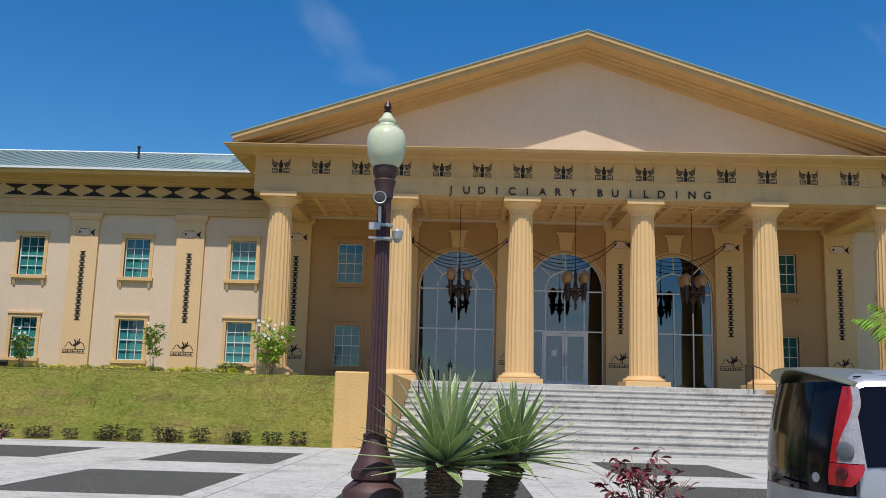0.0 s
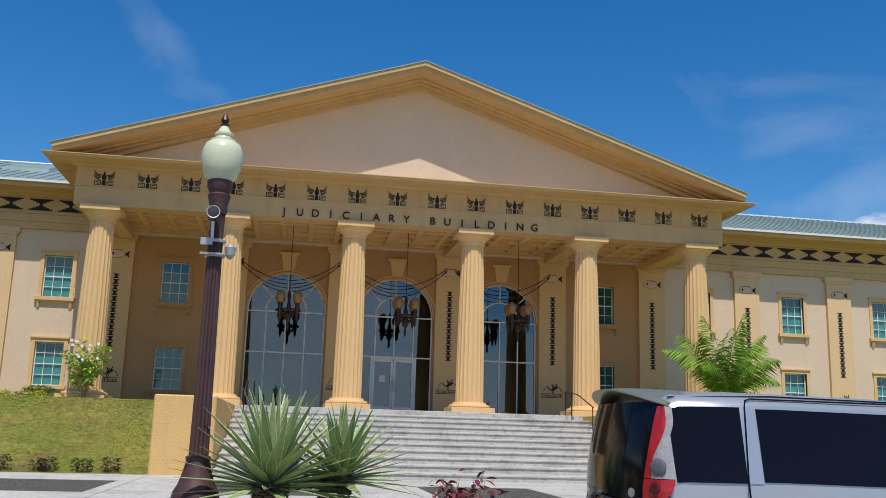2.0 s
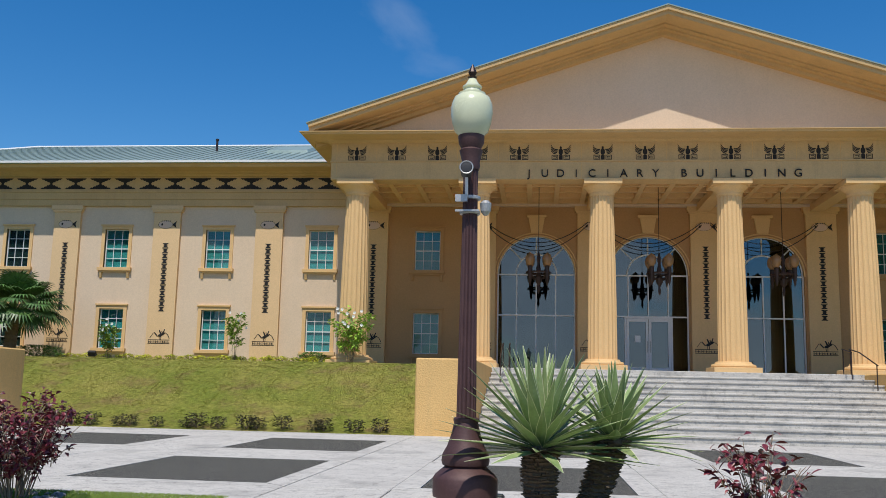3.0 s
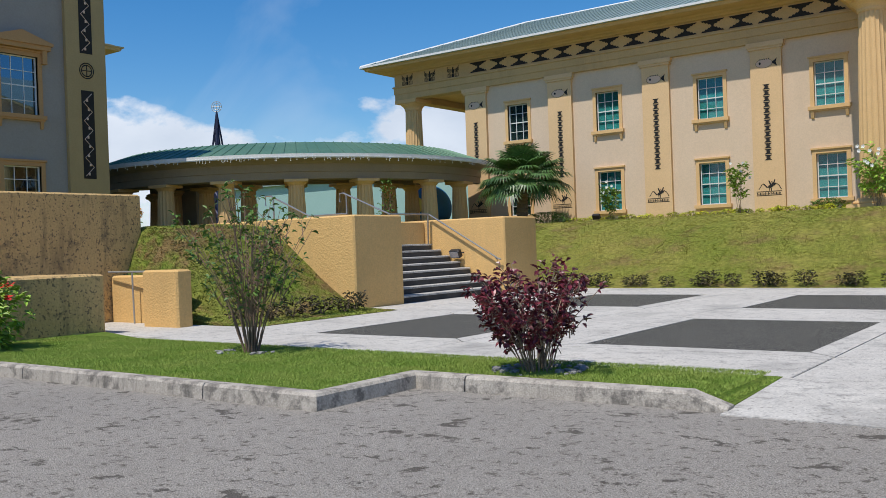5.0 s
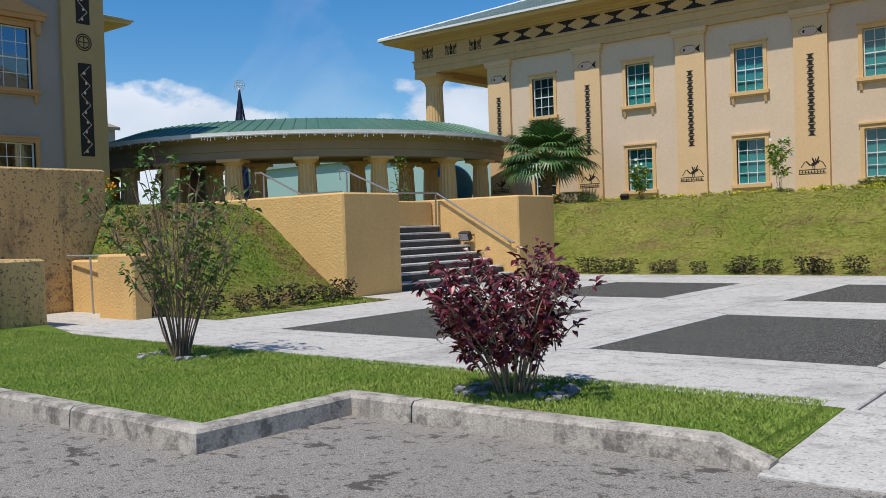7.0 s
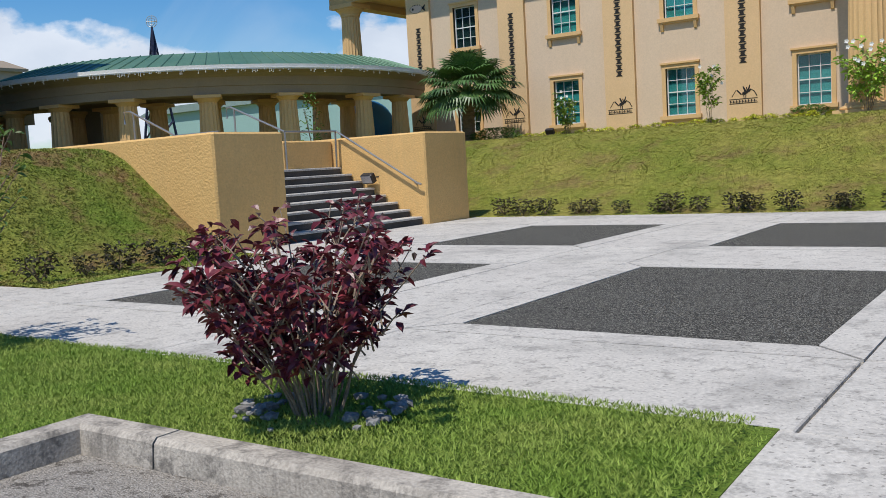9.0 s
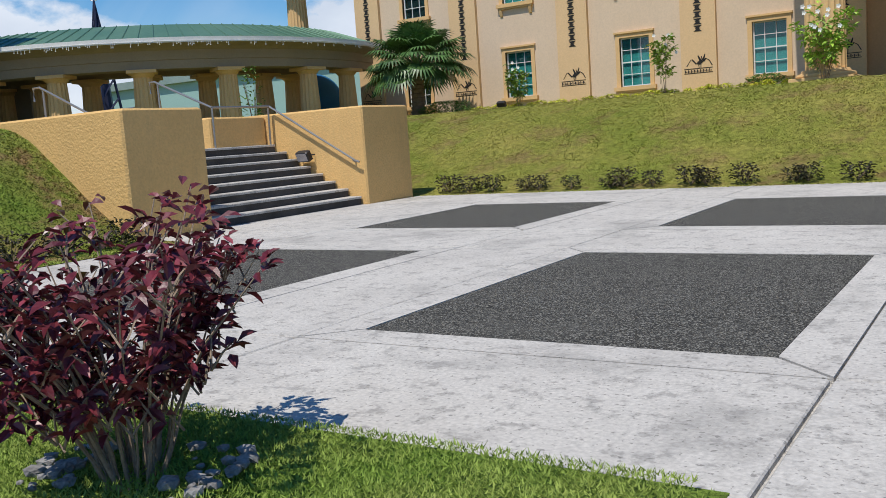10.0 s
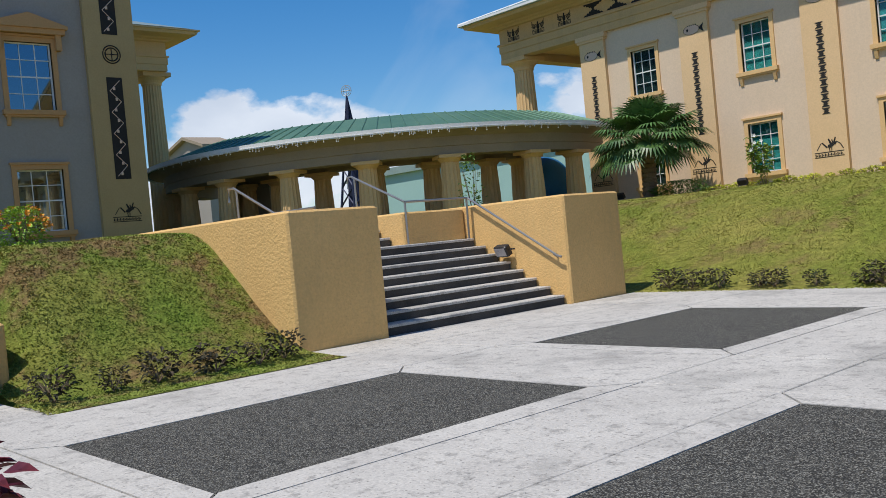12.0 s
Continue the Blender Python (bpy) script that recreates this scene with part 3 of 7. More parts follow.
def lawn(name, x0, x1, y0, y1, depth, label, skip=None, step=0.4, mat=GRASS, height=terrace_height, fall=lambda y: 1.0):
    nx, ny = int((x1 - x0) / step) + 1, int((y1 - y0) / step) + 1
    v, f = [], []
    for j in range(ny + 1):
        for i in range(nx + 1):
            x, y = x0 + (x1 - x0) * i / nx, y0 + (y1 - y0) * j / ny
            z = height(depth(x, y)) * fall(y)
            z += (0.035 * noise.noise((x * 0.8, y * 0.8, 0)) + 0.02 * noise.noise((x * 2.3, y * 2.3, 5)) + 0.02) * min(1.0, depth(x, y) / 0.7)
            if depth(x, y) < 0:
                z = -0.035
            if j == 0:
                z = -0.12
            v.append((x, y, z))
    for j in range(ny):
        for i in range(nx):
            xm, ym = x0 + (x1 - x0) * (i + 0.5) / nx, y0 + (y1 - y0) * (j + 0.5) / ny
            if skip and skip(xm, ym):
                continue
            a = j * (nx + 1) + i
            f.append((a, a + 1, a + nx + 2, a + nx + 1))
    return solid(name, Shape().add(v, f), mat, label, "lawn", smooth=True)


lawn("lawn_north", -27.6, -2.5, 25.0, 41.8, lambda x, y: max(y - 25.1, -13.8 - x if y > 25.1 else 0), "sloping mown lawn with yellowed patches")
lawn("lawn_east", 13.7, 45.0, 25.0, 41.8, lambda x, y: y - 25.1, "sloping mown lawn beside the wide steps")
lawn("lawn_south", -32.5, -12.38, 13.25, 17.19, lambda x, y: -12.36 - x, "steep mown lawn bank beside the steps", mat=GRASSLUSH, height=bank_height, fall=bank_fall, step=0.2)
lawn("lawn_west", -46.0, -20.4, 17.2, 52.0, lambda x, y: 9.0, "level lawn round the colonnade",
     skip=lambda x, y: (x > -27.5 and y > 41.8) or (x > -27.4 and y > 24.9))

# ---- plaster walls and stairs of the west side ----
def stucco_block(name, x0, x1, y0, y1, z0, z1, label, mat=None):
    t = thing(name, label, "wall", ((x0 + x1) / 2, (y0 + y1) / 2, 0), kind="structure")
    part("plaster_body", Shape().block(x0, x1, y0, y1, z0, z1, 0.035), mat or ROUGHCAST, t)
    return t


stucco_block("stair_wall_south", -21.5, -13.54, 17.17, 18.86, -0.3, 2.09, "ochre roughcast wall beside the steps, rust-stained")
stucco_block("stair_wall_north", -21.5, -13.54, 23.31, 25.02, -0.3, 2.09, "ochre roughcast wall with a floodlight and handrail")
stucco_block("landing_wall", -18.1, -16.3, 21.62, 23.3, -0.3, 2.06, "low ochre roughcast wall behind the landing")
stair = thing("west_stairs", "concrete steps, risers darkened as shade, with pale worn nosings", "stairs", (-15, 21, 0), kind="structure")
RISE = 0.176
# riser shade sits in the step colour; nosings stay plain concrete
for i in range(8):
    x = -13.72 - 0.335 * i
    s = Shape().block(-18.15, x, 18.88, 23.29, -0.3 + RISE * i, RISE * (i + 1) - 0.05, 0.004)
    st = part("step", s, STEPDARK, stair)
    back = -18.14 if i == 7 else x - 0.36
    part("nosing", Shape().block(back, x + 0.03, 18.885, 23.285, RISE * (i + 1) - 0.05, RISE * (i + 1), 0.012), CONCRETE, st, "pale worn nosing")
for i in range(4):
    x = -16.75 - 0.33 * i
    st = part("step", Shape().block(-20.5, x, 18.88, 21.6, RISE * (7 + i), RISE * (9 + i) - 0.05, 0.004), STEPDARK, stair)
    part("nosing", Shape().block(-20.49 if i == 3 else x - 0.36, x + 0.03, 18.885, 21.595, RISE * (9 + i) - 0.05, RISE * (9 + i), 0.012), CONCRETE, st, "pale worn nosing")

# ---- courthouse ----
court = thing("courthouse", "ochre and beige neoclassical courthouse with a columned portico", "building", (XC, 41.7, 0))


def wall_with_openings(x0, x1, z0, z1, y0, y1, holes):
    """A wall along x in one piece, cut through by rectangular holes (xa, xb, za, zb)."""
    xs_ = sorted({x0, x1, *[h[0] for h in holes], *[h[1] for h in holes]})
    zs_ = sorted({z0, z1, *[h[2] for h in holes], *[h[3] for h in holes]})
    nx, nz = len(xs_) - 1, len(zs_) - 1

    def full(i, k):
        if not (0 <= i < nx and 0 <= k < nz):
            return False
        xm, zm = (xs_[i] + xs_[i + 1]) / 2, (zs_[k] + zs_[k + 1]) / 2
        return not any(h[0] < xm < h[1] and h[2] < zm < h[3] for h in holes)
    ident, v, f = {}, [], []

    def at(i, k, back):
        if (i, k, back) not in ident:
            ident[(i, k, back)] = len(v)
            v.append((xs_[i], y1 if back else y0, zs_[k]))
        return ident[(i, k, back)]
    for i in range(nx):
        for k in range(nz):
            if not full(i, k):
                continue
            c = [(i, k), (i + 1, k), (i + 1, k + 1), (i, k + 1)]
            f.append(tuple(at(*p, 0) for p in c))
            f.append(tuple(at(*p, 1) for p in c[::-1]))
            for (di, dk), (p, q) in (((0, -1), (c[0], c[1])), ((1, 0), (c[1], c[2])), ((0, 1), (c[2], c[3])), ((-1, 0), (c[3], c[0]))):
                if not full(i + di, k + dk):
                    f.append((at(*p, 0), at(*p, 1), at(*q, 1), at(*q, 0)))
    return Shape().add(v, f)


PITCH = 4.97
PIL_X = [XC + PITCH * (k + 0.5) for k in range(-7, 7)]         # pilasters, 14 of them
WIN_X = [XC + PITCH * k for k in range(-6, 7) if abs(k) >= 2]   # windows between them
ARCH_X = [XC + PITCH * k for k in (-1, 0, 1)]
WIN_W, UP_Z, LOW_Z = 1.18, (6.55, 8.38), (2.75, 4.6)
ARCH_R, SPRING = 1.75, 6.42
WING_L, WING_R = PIL_X[0] - 0.65, PIL_X[-1] + 0.65
holes = [(x - WIN_W / 2, x + WIN_W / 2, *z) for x in WIN_X for z in (UP_Z, LOW_Z)]
holes += [(x - ARCH_R, x + ARCH_R, FLOOR_Z + 0.06, SPRING + ARCH_R) for x in ARCH_X]
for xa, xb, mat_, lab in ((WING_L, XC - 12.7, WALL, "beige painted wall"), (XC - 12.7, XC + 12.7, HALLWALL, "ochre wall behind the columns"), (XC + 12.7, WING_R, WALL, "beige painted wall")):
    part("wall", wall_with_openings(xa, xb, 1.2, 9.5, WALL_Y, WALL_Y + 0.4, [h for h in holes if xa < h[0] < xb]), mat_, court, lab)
# spandrels that round off the arched openings
for x in ARCH_X:
    arc = [(x + ARCH_R * math.cos(a), SPRING + ARCH_R * math.sin(a)) for a in np.linspace(0, math.pi, 25)]
    for side in (0, 1):
        half = arc[:13] if side == 0 else arc[12:]
        cx = x + ARCH_R if side == 0 else x - ARCH_R
        s = Shape().prism(half + [(cx, SPRING + ARCH_R)], lambda u, v, w: (u, WALL_Y + 0.003 + 0.394 * w, v))
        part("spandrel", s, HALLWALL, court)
# end and back walls, interior floor and dark inner wall
part("end_wall", Shape().box(WING_L, WING_L + 0.4, WALL_Y + 0.4, 62, 1.2, 11), WALL, court)
part("end_wall", Shape().box(WING_R - 0.4, WING_R, WALL_Y + 0.4, 62, 1.2, 11), WALL, court)
part("back_wall", Shape().box(WING_L, WING_R, 62, 62.4, 1.2, 11), WALL, court)
# inner wall and floors hold the indoor shade in their dark colour
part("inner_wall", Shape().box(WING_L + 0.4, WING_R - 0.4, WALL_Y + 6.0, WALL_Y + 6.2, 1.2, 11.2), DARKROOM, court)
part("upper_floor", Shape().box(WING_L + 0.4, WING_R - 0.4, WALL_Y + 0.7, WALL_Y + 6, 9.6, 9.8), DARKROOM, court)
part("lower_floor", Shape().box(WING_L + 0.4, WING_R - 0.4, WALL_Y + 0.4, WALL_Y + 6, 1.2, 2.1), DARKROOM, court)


BARS = {}


def bar_mesh(q):
    key = tuple(round(c, 4) for c in q)
    if key not in BARS:
        BARS[key] = Shape().box(*q).mesh("glazing_bar", WHITE)
    return BARS[key]


def window_parts(parent, w, h, at, turn=0, sill=True, hood=False, blind=BLIND, cols=3, rows=4, trim=TRIM, glass=None):
    """Frame, sill with two brackets, teal blinds or a sheet coloured as room shade, pane and white bars; its face looks
    to -y before the turn. at: the middle of the opening's foot.
    """
    m = pose(*at, 0, 0, turn)
    b, d = 0.16, 0.05
    s = Shape()
    s.box(-w / 2 - b, -w / 2, -d, 0.1, 0, h).box(w / 2, w / 2 + b, -d, 0.1, 0, h)
    s.box(-w / 2 - b, w / 2 + b, -d, 0.1, h, h + b).box(-w / 2 - b - 0.05, w / 2 + b + 0.05, -d - 0.05, 0.1, h + b, h + b + 0.07)
    fr = part("window", s, trim, parent, m=m)
    s = Shape()
    s.box(-w / 2 - b - 0.08, w / 2 + b + 0.08, -0.16, 0.1, -0.15, 0).box(-w / 2 - b - 0.03, w / 2 + b + 0.03, -0.11, 0.1, -0.22, -0.15)
    if sill:
        for x in (-w / 2 - b + 0.02, w / 2 + b - 0.14):
            s.add([(x, 0, -0.22), (x + 0.12, 0, -0.22), (x + 0.12, -0.12, -0.22), (x, -0.12, -0.22), (x, 0, -0.5), (x + 0.12, 0, -0.5), (x + 0.12, -0.05, -0.48), (x, -0.05, -0.48)],
                  [(0, 1, 2, 3), (7, 6, 5, 4), (0, 4, 5, 1), (1, 5, 6, 2), (2, 6, 7, 3), (3, 7, 4, 0)])
    part("sill", s, trim, fr, m=m)
    # with DARKROOM this is a dark sheet painted as room shade
    part("blind", Shape().box(-w / 2, w / 2, 0.205, 0.225, 0, h), blind, fr, m=m)
    pane = part("pane", Shape().box(-w / 2, w / 2, 0.155, 0.165, 0, h), glass or GLASSTEAL, fr, m=m)
    pane.visible_shadow = False
    bars = [(-w / 2, -w / 2 + 0.045, 0.115, 0.185, 0, h), (w / 2 - 0.045, w / 2, 0.115, 0.185, 0, h), (-w / 2, w / 2, 0.118, 0.182, 0, 0.045), (-w / 2, w / 2, 0.118, 0.182, h - 0.045, h)]
    bars += [(-w / 2 + w * i / cols - 0.012, -w / 2 + w * i / cols + 0.012, 0.135, 0.175, 0, h) for i in range(1, cols)]
    bars += [(-w / 2, w / 2, 0.137, 0.173, h * j / rows - (0.022 if 2 * j == rows else 0.012), h * j / rows + (0.022 if 2 * j == rows else 0.012)) for j in range(1, rows)]
    for q in bars:
        part("glazing_bar", bar_mesh(q), WHITE, fr, m=m)
    if hood:
        s = Shape().box(-w / 2 - 0.42, w / 2 + 0.42, -0.26, 0.05, h + b + 0.09, h + b + 0.26)
        s.prism([(-w / 2 - 0.5, h + b + 0.26), (w / 2 + 0.5, h + b + 0.26), (w / 2 + 0.5, h + b + 0.36), (0, h + b + 0.74), (-w / 2 - 0.5, h + b + 0.36)], lambda u, v, k: (u, -0.32 + 0.35 * k, v))
        for x in (-w / 2 - 0.3, w / 2 + 0.12):
            s.box(x, x + 0.18, -0.2, 0.05, h - 0.25, h + b + 0.09)
        part("hood", s, trim, fr, m=m)
    return fr


for x in WIN_X:
    dark = abs(x - WIN_X[0]) < 0.1
    for z in (UP_Z, LOW_Z):
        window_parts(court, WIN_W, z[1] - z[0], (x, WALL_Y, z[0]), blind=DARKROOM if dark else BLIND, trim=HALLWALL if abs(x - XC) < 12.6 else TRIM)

# arched glazing: frame, panes, bars and fan
for k, x in enumerate(ARCH_X):
    z0, r = FLOOR_Z + 0.06, ARCH_R
    outline = [(x - r, z0), (x + r, z0)] + [(x + r * math.cos(a), SPRING + r * math.sin(a)) for a in np.linspace(0, math.pi, 21)]
    win = part("arched_window", Shape().prism(outline, lambda u, v, w: (u, WALL_Y + 0.22 + 0.012 * w, v)), GLASSDARK, court, "dark tinted glazing")
    win.visible_shadow = False
    y0, y1 = WALL_Y + 0.15, WALL_Y + 0.26
    bar = 0.05
    door = k == 1

    def arch_bar(shape):
        part("glazing_bar", shape, WHITE, win)
    for i in range(1, 4):
        u = x - r + 2 * r * i / 4
        arch_bar(Shape().box(u - bar / 2, u + bar / 2, y0, y1, 4.58 if door and i == 2 else z0, SPRING))
    for z in (SPRING - 0.03, 4.55):
        arch_bar(Shape().box(x - r, x + r, y0 - 0.004, y1 + 0.004, z, z + 0.06))
    arch_bar(Shape().box(x - r, x + r, y0 + 0.004, y1 - 0.004, z0, z0 + 0.08))
    for sx in (x - r, x + r - 0.06):
        arch_bar(Shape().box(sx, sx + 0.06, y0 + 0.002, y1 - 0.002, z0, SPRING))
    for rr in (r - 0.03, r * 0.52):
        arch_bar(Shape().tube([(x + rr * math.cos(a), WALL_Y + 0.2, SPRING + 0.03 + rr * math.sin(a)) for a in np.linspace(0, math.pi, 25)], 0.035, 4))
    for a in ((math.pi * 0.25, math.pi * 0.5, math.pi * 0.75)):
        arch_bar(Shape().tube([(x + q * math.cos(a), WALL_Y + 0.2, SPRING + 0.03 + q * math.sin(a)) for q in (r * 0.52, r)], 0.03, 4))
    # moulded surround and keystone
    s = Shape()
    for rr, dep in ((r + 0.02, 0.035), (r + 0.14, 0.03)):
        s.tube([(x + rr * math.cos(a), WALL_Y - 0.01, SPRING + rr * math.sin(a)) for a in np.linspace(0, math.pi, 25)], dep, 6)
    part("arch_moulding", s, TRIM, win, "ochre arch moulding")
    s = Shape().prism([(x - 0.24, 8.3), (x + 0.24, 8.3), (x + 0.36, 9.0), (x - 0.36, 9.0)], lambda u, v, w: (u, WALL_Y - 0.14 + 0.16 * w, v))
    s.box(x - 0.44, x + 0.44, WALL_Y - 0.18, WALL_Y, 9.0, 9.12)
    part("keystone", s, TRIM, win)

# entrance door, two glazed leaves
ed = part("entrance_door", Shape().box(4.55, 6.65, WALL_Y + 0.12, WALL_Y + 0.28, 4.50, 4.58).box(4.55, 4.63, WALL_Y + 0.12, WALL_Y + 0.28, 2.11, 4.5).box(6.57, 6.65, WALL_Y + 0.12, WALL_Y + 0.28, 2.11, 4.5), WHITE, court, "white metal framed double door")
for sx in (0, 1):
    a, b = (4.64, 5.59) if sx == 0 else (5.61, 6.56)
    s = Shape().box(a, a + 0.11, WALL_Y + 0.13, WALL_Y + 0.2, 2.12, 4.49).box(b - 0.11, b, WALL_Y + 0.13, WALL_Y + 0.2, 2.12, 4.49)
    s.box(a + 0.11, b - 0.11, WALL_Y + 0.13, WALL_Y + 0.2, 4.36, 4.49).box(a + 0.11, b - 0.11, WALL_Y + 0.13, WALL_Y + 0.2, 2.12, 2.34)
    leaf = part("door_leaf", s, WHITE, ed)
    hx = b - 0.05 if sx == 0 else a + 0.05
    part("handle", Shape().tube([(hx, WALL_Y + 0.07, 3.0), (hx, WALL_Y + 0.07, 3.5)], 0.016, 6), STEEL, ed)
part("notice", Shape().box(5.0, 5.25, WALL_Y + 0.195, WALL_Y + 0.203, 3.45, 3.75), WHITE, ed, "white paper notice")

# ornaments: inlaid, a few millimetres proud
def flat(s, pts, y, d=0.012):
    return s.prism(pts, lambda u, v, w: (u, y - d * w, v))


def bird_shape(x, z, y, flip=1, k=1.0):
    s = Shape()
    P = lambda *q: [(x + flip * a * k, z + b * k) for a, b in q]
    flat(s, P((-0.05, 0.12), (0.07, 0.10), (0.2, 0.2), (0.12, 0.25), (-0.02, 0.20)), y)
    flat(s, P((0.05, 0.2), (-0.02, 0.40), (0.02, 0.41), (0.12, 0.24)), y, 0.011)
    flat(s, P((0.13, 0.23), (0.10, 0.36), (0.13, 0.38), (0.17, 0.24)), y, 0.0115)
    flat(s, P((0.14, 0.24), (0.23, 0.45), (0.26, 0.43), (0.2, 0.22)), y, 0.0105)
    flat(s, P((0.16, 0.22), (0.25, 0.30), (0.29, 0.28), (0.22, 0.19)), y, 0.010)
    flat(s, P((0.26, 0.31), (0.40, 0.22), (0.50, 0.04), (0.47, 0.03), (0.38, 0.2), (0.27, 0.285)), y, 0.009)
    flat(s, P((0.0, 0.1), (0.03, 0.1), (0.04, -0.02), (0.015, -0.02)), y, 0.009)
    flat(s, P((0.08, 0.1), (0.11, 0.1), (0.10, -0.02), (0.075, -0.02)), y, 0.008)
    flat(s, P((-0.05, 0.14), (-0.2, 0.3), (-0.24, 0.28), (-0.08, 0.1)), y, 0.008)
    flat(s, P((-0.24, 0.29), (-0.27, 0.28), (-0.42, 0.06), (-0.40, 0.05)), y, 0.008)
    for i in range(9):
        a = -0.48 + i * 0.107
        flat(s, P((a, -0.16), (a + 0.035, -0.16), (a + 0.035, -0.07), (a, -0.07)), y, 0.009)
        flat(s, P((a + 0.045, -0.14), (a + 0.09, -0.14), (a + 0.068, -0.09)), y, 0.008)
    flat(s, P((-0.5, -0.045), (0.5, -0.045), (0.5, -0.02), (-0.5, -0.02)), y, 0.007)
    flat(s, P((-0.5, -0.20), (0.5, -0.20), (0.5, -0.175), (-0.5, -0.175)), y, 0.007)
    return s


def fish_shape(x, z, y, flip=1):
    s = Shape()
    n = 20
    body = [(x + flip * 0.36 * math.cos(2 * math.pi * i / n), z + 0.19 * math.sin(2 * math.pi * i / n)) for i in range(n)]
    for i in range(n):
        p, q = body[i], body[(i + 1) % n]
        c = (x, z)
        s.prism([p, q, (c[0] + (q[0] - c[0]) * 0.975, c[1] + (q[1] - c[1]) * 0.96), (c[0] + (p[0] - c[0]) * 0.975, c[1] + (p[1] - c[1]) * 0.96)], lambda u, v, w: (u, y - 0.012 * w, v))
    t = x - flip * 0.34
    flat(s, [(t, z + 0.02), (t - flip * 0.2, z + 0.17), (t - flip * 0.15, z), (t - flip * 0.2, z - 0.17), (t, z - 0.02)], y)
    e = x + flip * 0.17
    flat(s, [(e - 0.05, z + 0.03), (e, z + 0.07), (e + 0.05, z + 0.03), (e + 0.02, z - 0.05), (e - 0.03, z - 0.05)], y, 0.014)
    for i in range(5):
        a = x + (i - 2) * 0.09
        flat(s, [(a, z + 0.15), (a + 0.05, z + 0.15), (a + 0.02, z + 0.21)], y, 0.009)
    return s, body


def hourglass_mesh(h):
    """One black link of the inlaid chain."""
    s = Shape()
    flat(s, [(-0.15, h * 0.08), (0.15, h * 0.08), (0.045, h * 0.42), (0.10, h * 0.5), (0.045, h * 0.58), (0.15, h * 0.92),
             (-0.15, h * 0.92), (-0.045, h * 0.58), (-0.10, h * 0.5), (-0.045, h * 0.42)], 0)
    return s.mesh("chain_link_inlay", BLACKPAINT)


LINK = 0.25
link = hourglass_mesh(LINK)
for i, x in enumerate(PIL_X):
    y = WALL_Y - 0.16
    s = Shape().box(x - 0.65, x + 0.65, y, WALL_Y - 0.002, 1.3, 9.2)
    s.box(x - 0.72, x + 0.72, y - 0.06, WALL_Y - 0.002, 9.2, 9.3).box(x - 0.78, x + 0.78, y - 0.1, WALL_Y - 0.002, 9.3, 9.505)
    pl = part("pilaster", s, TRIM if abs(x - XC) < 12.6 else PEACH, court, "ochre pilaster with black inlays")
    for k in range(13):
        part("chain_link_inlay", link, BLACKPAINT, pl, m=pose(x, y, 4.48 + LINK * k))
    part("bird_inlay", bird_shape(x - 0.02, 3.2, y, 1, 1.05), BLACKPAINT, pl)
    fs, body = fish_shape(x - 0.06, 8.6, y, -1)
    part("fish_inlay", fs, BLACKPAINT, pl)
    part("fish_body", Shape().prism([(x - 0.06 + (u - x + 0.06) * 0.93, 8.6 + (v - 8.6) * 0.93) for u, v in body], lambda u, v, w: (u, y - 0.006 * w, v)), PALEPAINT, pl, "pale pink fish")

# entablatures
def entablature(path, z, closed=False):
    """Architrave, plain frieze and stepped cornice, out to the right of the way."""
    prof = [(-0.5, z), (0.16, z), (0.16, z + 0.30), (0.2, z + 0.32), (0.2, z + 0.64), (0.26, z + 0.66), (0.26, z + 0.74), (0.16, z + 0.76), (0.16, z + 1.40),
            (0.28, z + 1.43), (0.34, z + 1.50), (0.46, z + 1.54), (0.54, z + 1.60), (1.30, z + 1.62), (1.36, z + 1.75), (1.44, z + 1.77), (1.44, z + 1.84), (-0.5, z + 1.84)]
    return Shape().sweep(prof, path, closed)


PORCH_X = -31.9
HALL_L, HALL_R = XC - 13.05, XC + 13.05
# wing entablature, round the open end porch
part("wing_entablature", entablature([(PORCH_X, 60), (PORCH_X, WALL_Y), (HALL_L + 0.3, WALL_Y)], 9.5), CORNICE, court)
part("wing_entablature", entablature([(HALL_R - 0.3, WALL_Y), (2 * XC - PORCH_X, WALL_Y), (2 * XC - PORCH_X, 60)], 9.5), CORNICE, court)
part("porch_ceiling", Shape().box(PORCH_X + 0.4, WING_L - 0.003, WALL_Y + 0.5, 60, 9.87, 9.97), TRIM, court)


def diamond_shape(y):
    s = Shape()
    for sg in (1, -1):
        z = 0.03 * sg
        pts = [(-0.06, z), (0.06, z), (0.13, 0.10 * sg), (0.19, 0.08 * sg), (0.26, 0.17 * sg), (0.33, 0.15 * sg), (0.40, 0.24 * sg), (0.47, 0.22 * sg), (0.56, 0.31 * sg),
               (-0.56, 0.31 * sg), (-0.47, 0.22 * sg), (-0.40, 0.24 * sg), (-0.33, 0.15 * sg), (-0.26, 0.17 * sg), (-0.19, 0.08 * sg), (-0.13, 0.10 * sg)]
        flat(s, pts, 0, 0.012)
    s.box(-0.06, 0.06, -0.011, 0, -0.04, 0.04)
    return s.mesh("zigzag_inlay", BLACKPAINT)


dm = diamond_shape(0)
for side in (-1, 1):
    k = 0
    while True:
        u = (XC - HALL_L) + 0.35 + 1.242 * k
        if u > XC - WING_L - 0.4:
            break
        part("zigzag_inlay", dm, BLACKPAINT, court, m=pose(XC + side * u, WALL_Y - 0.163, 10.58) @ Matrix.Diagonal((0.95, 1, 0.84, 1)))
        k += 1


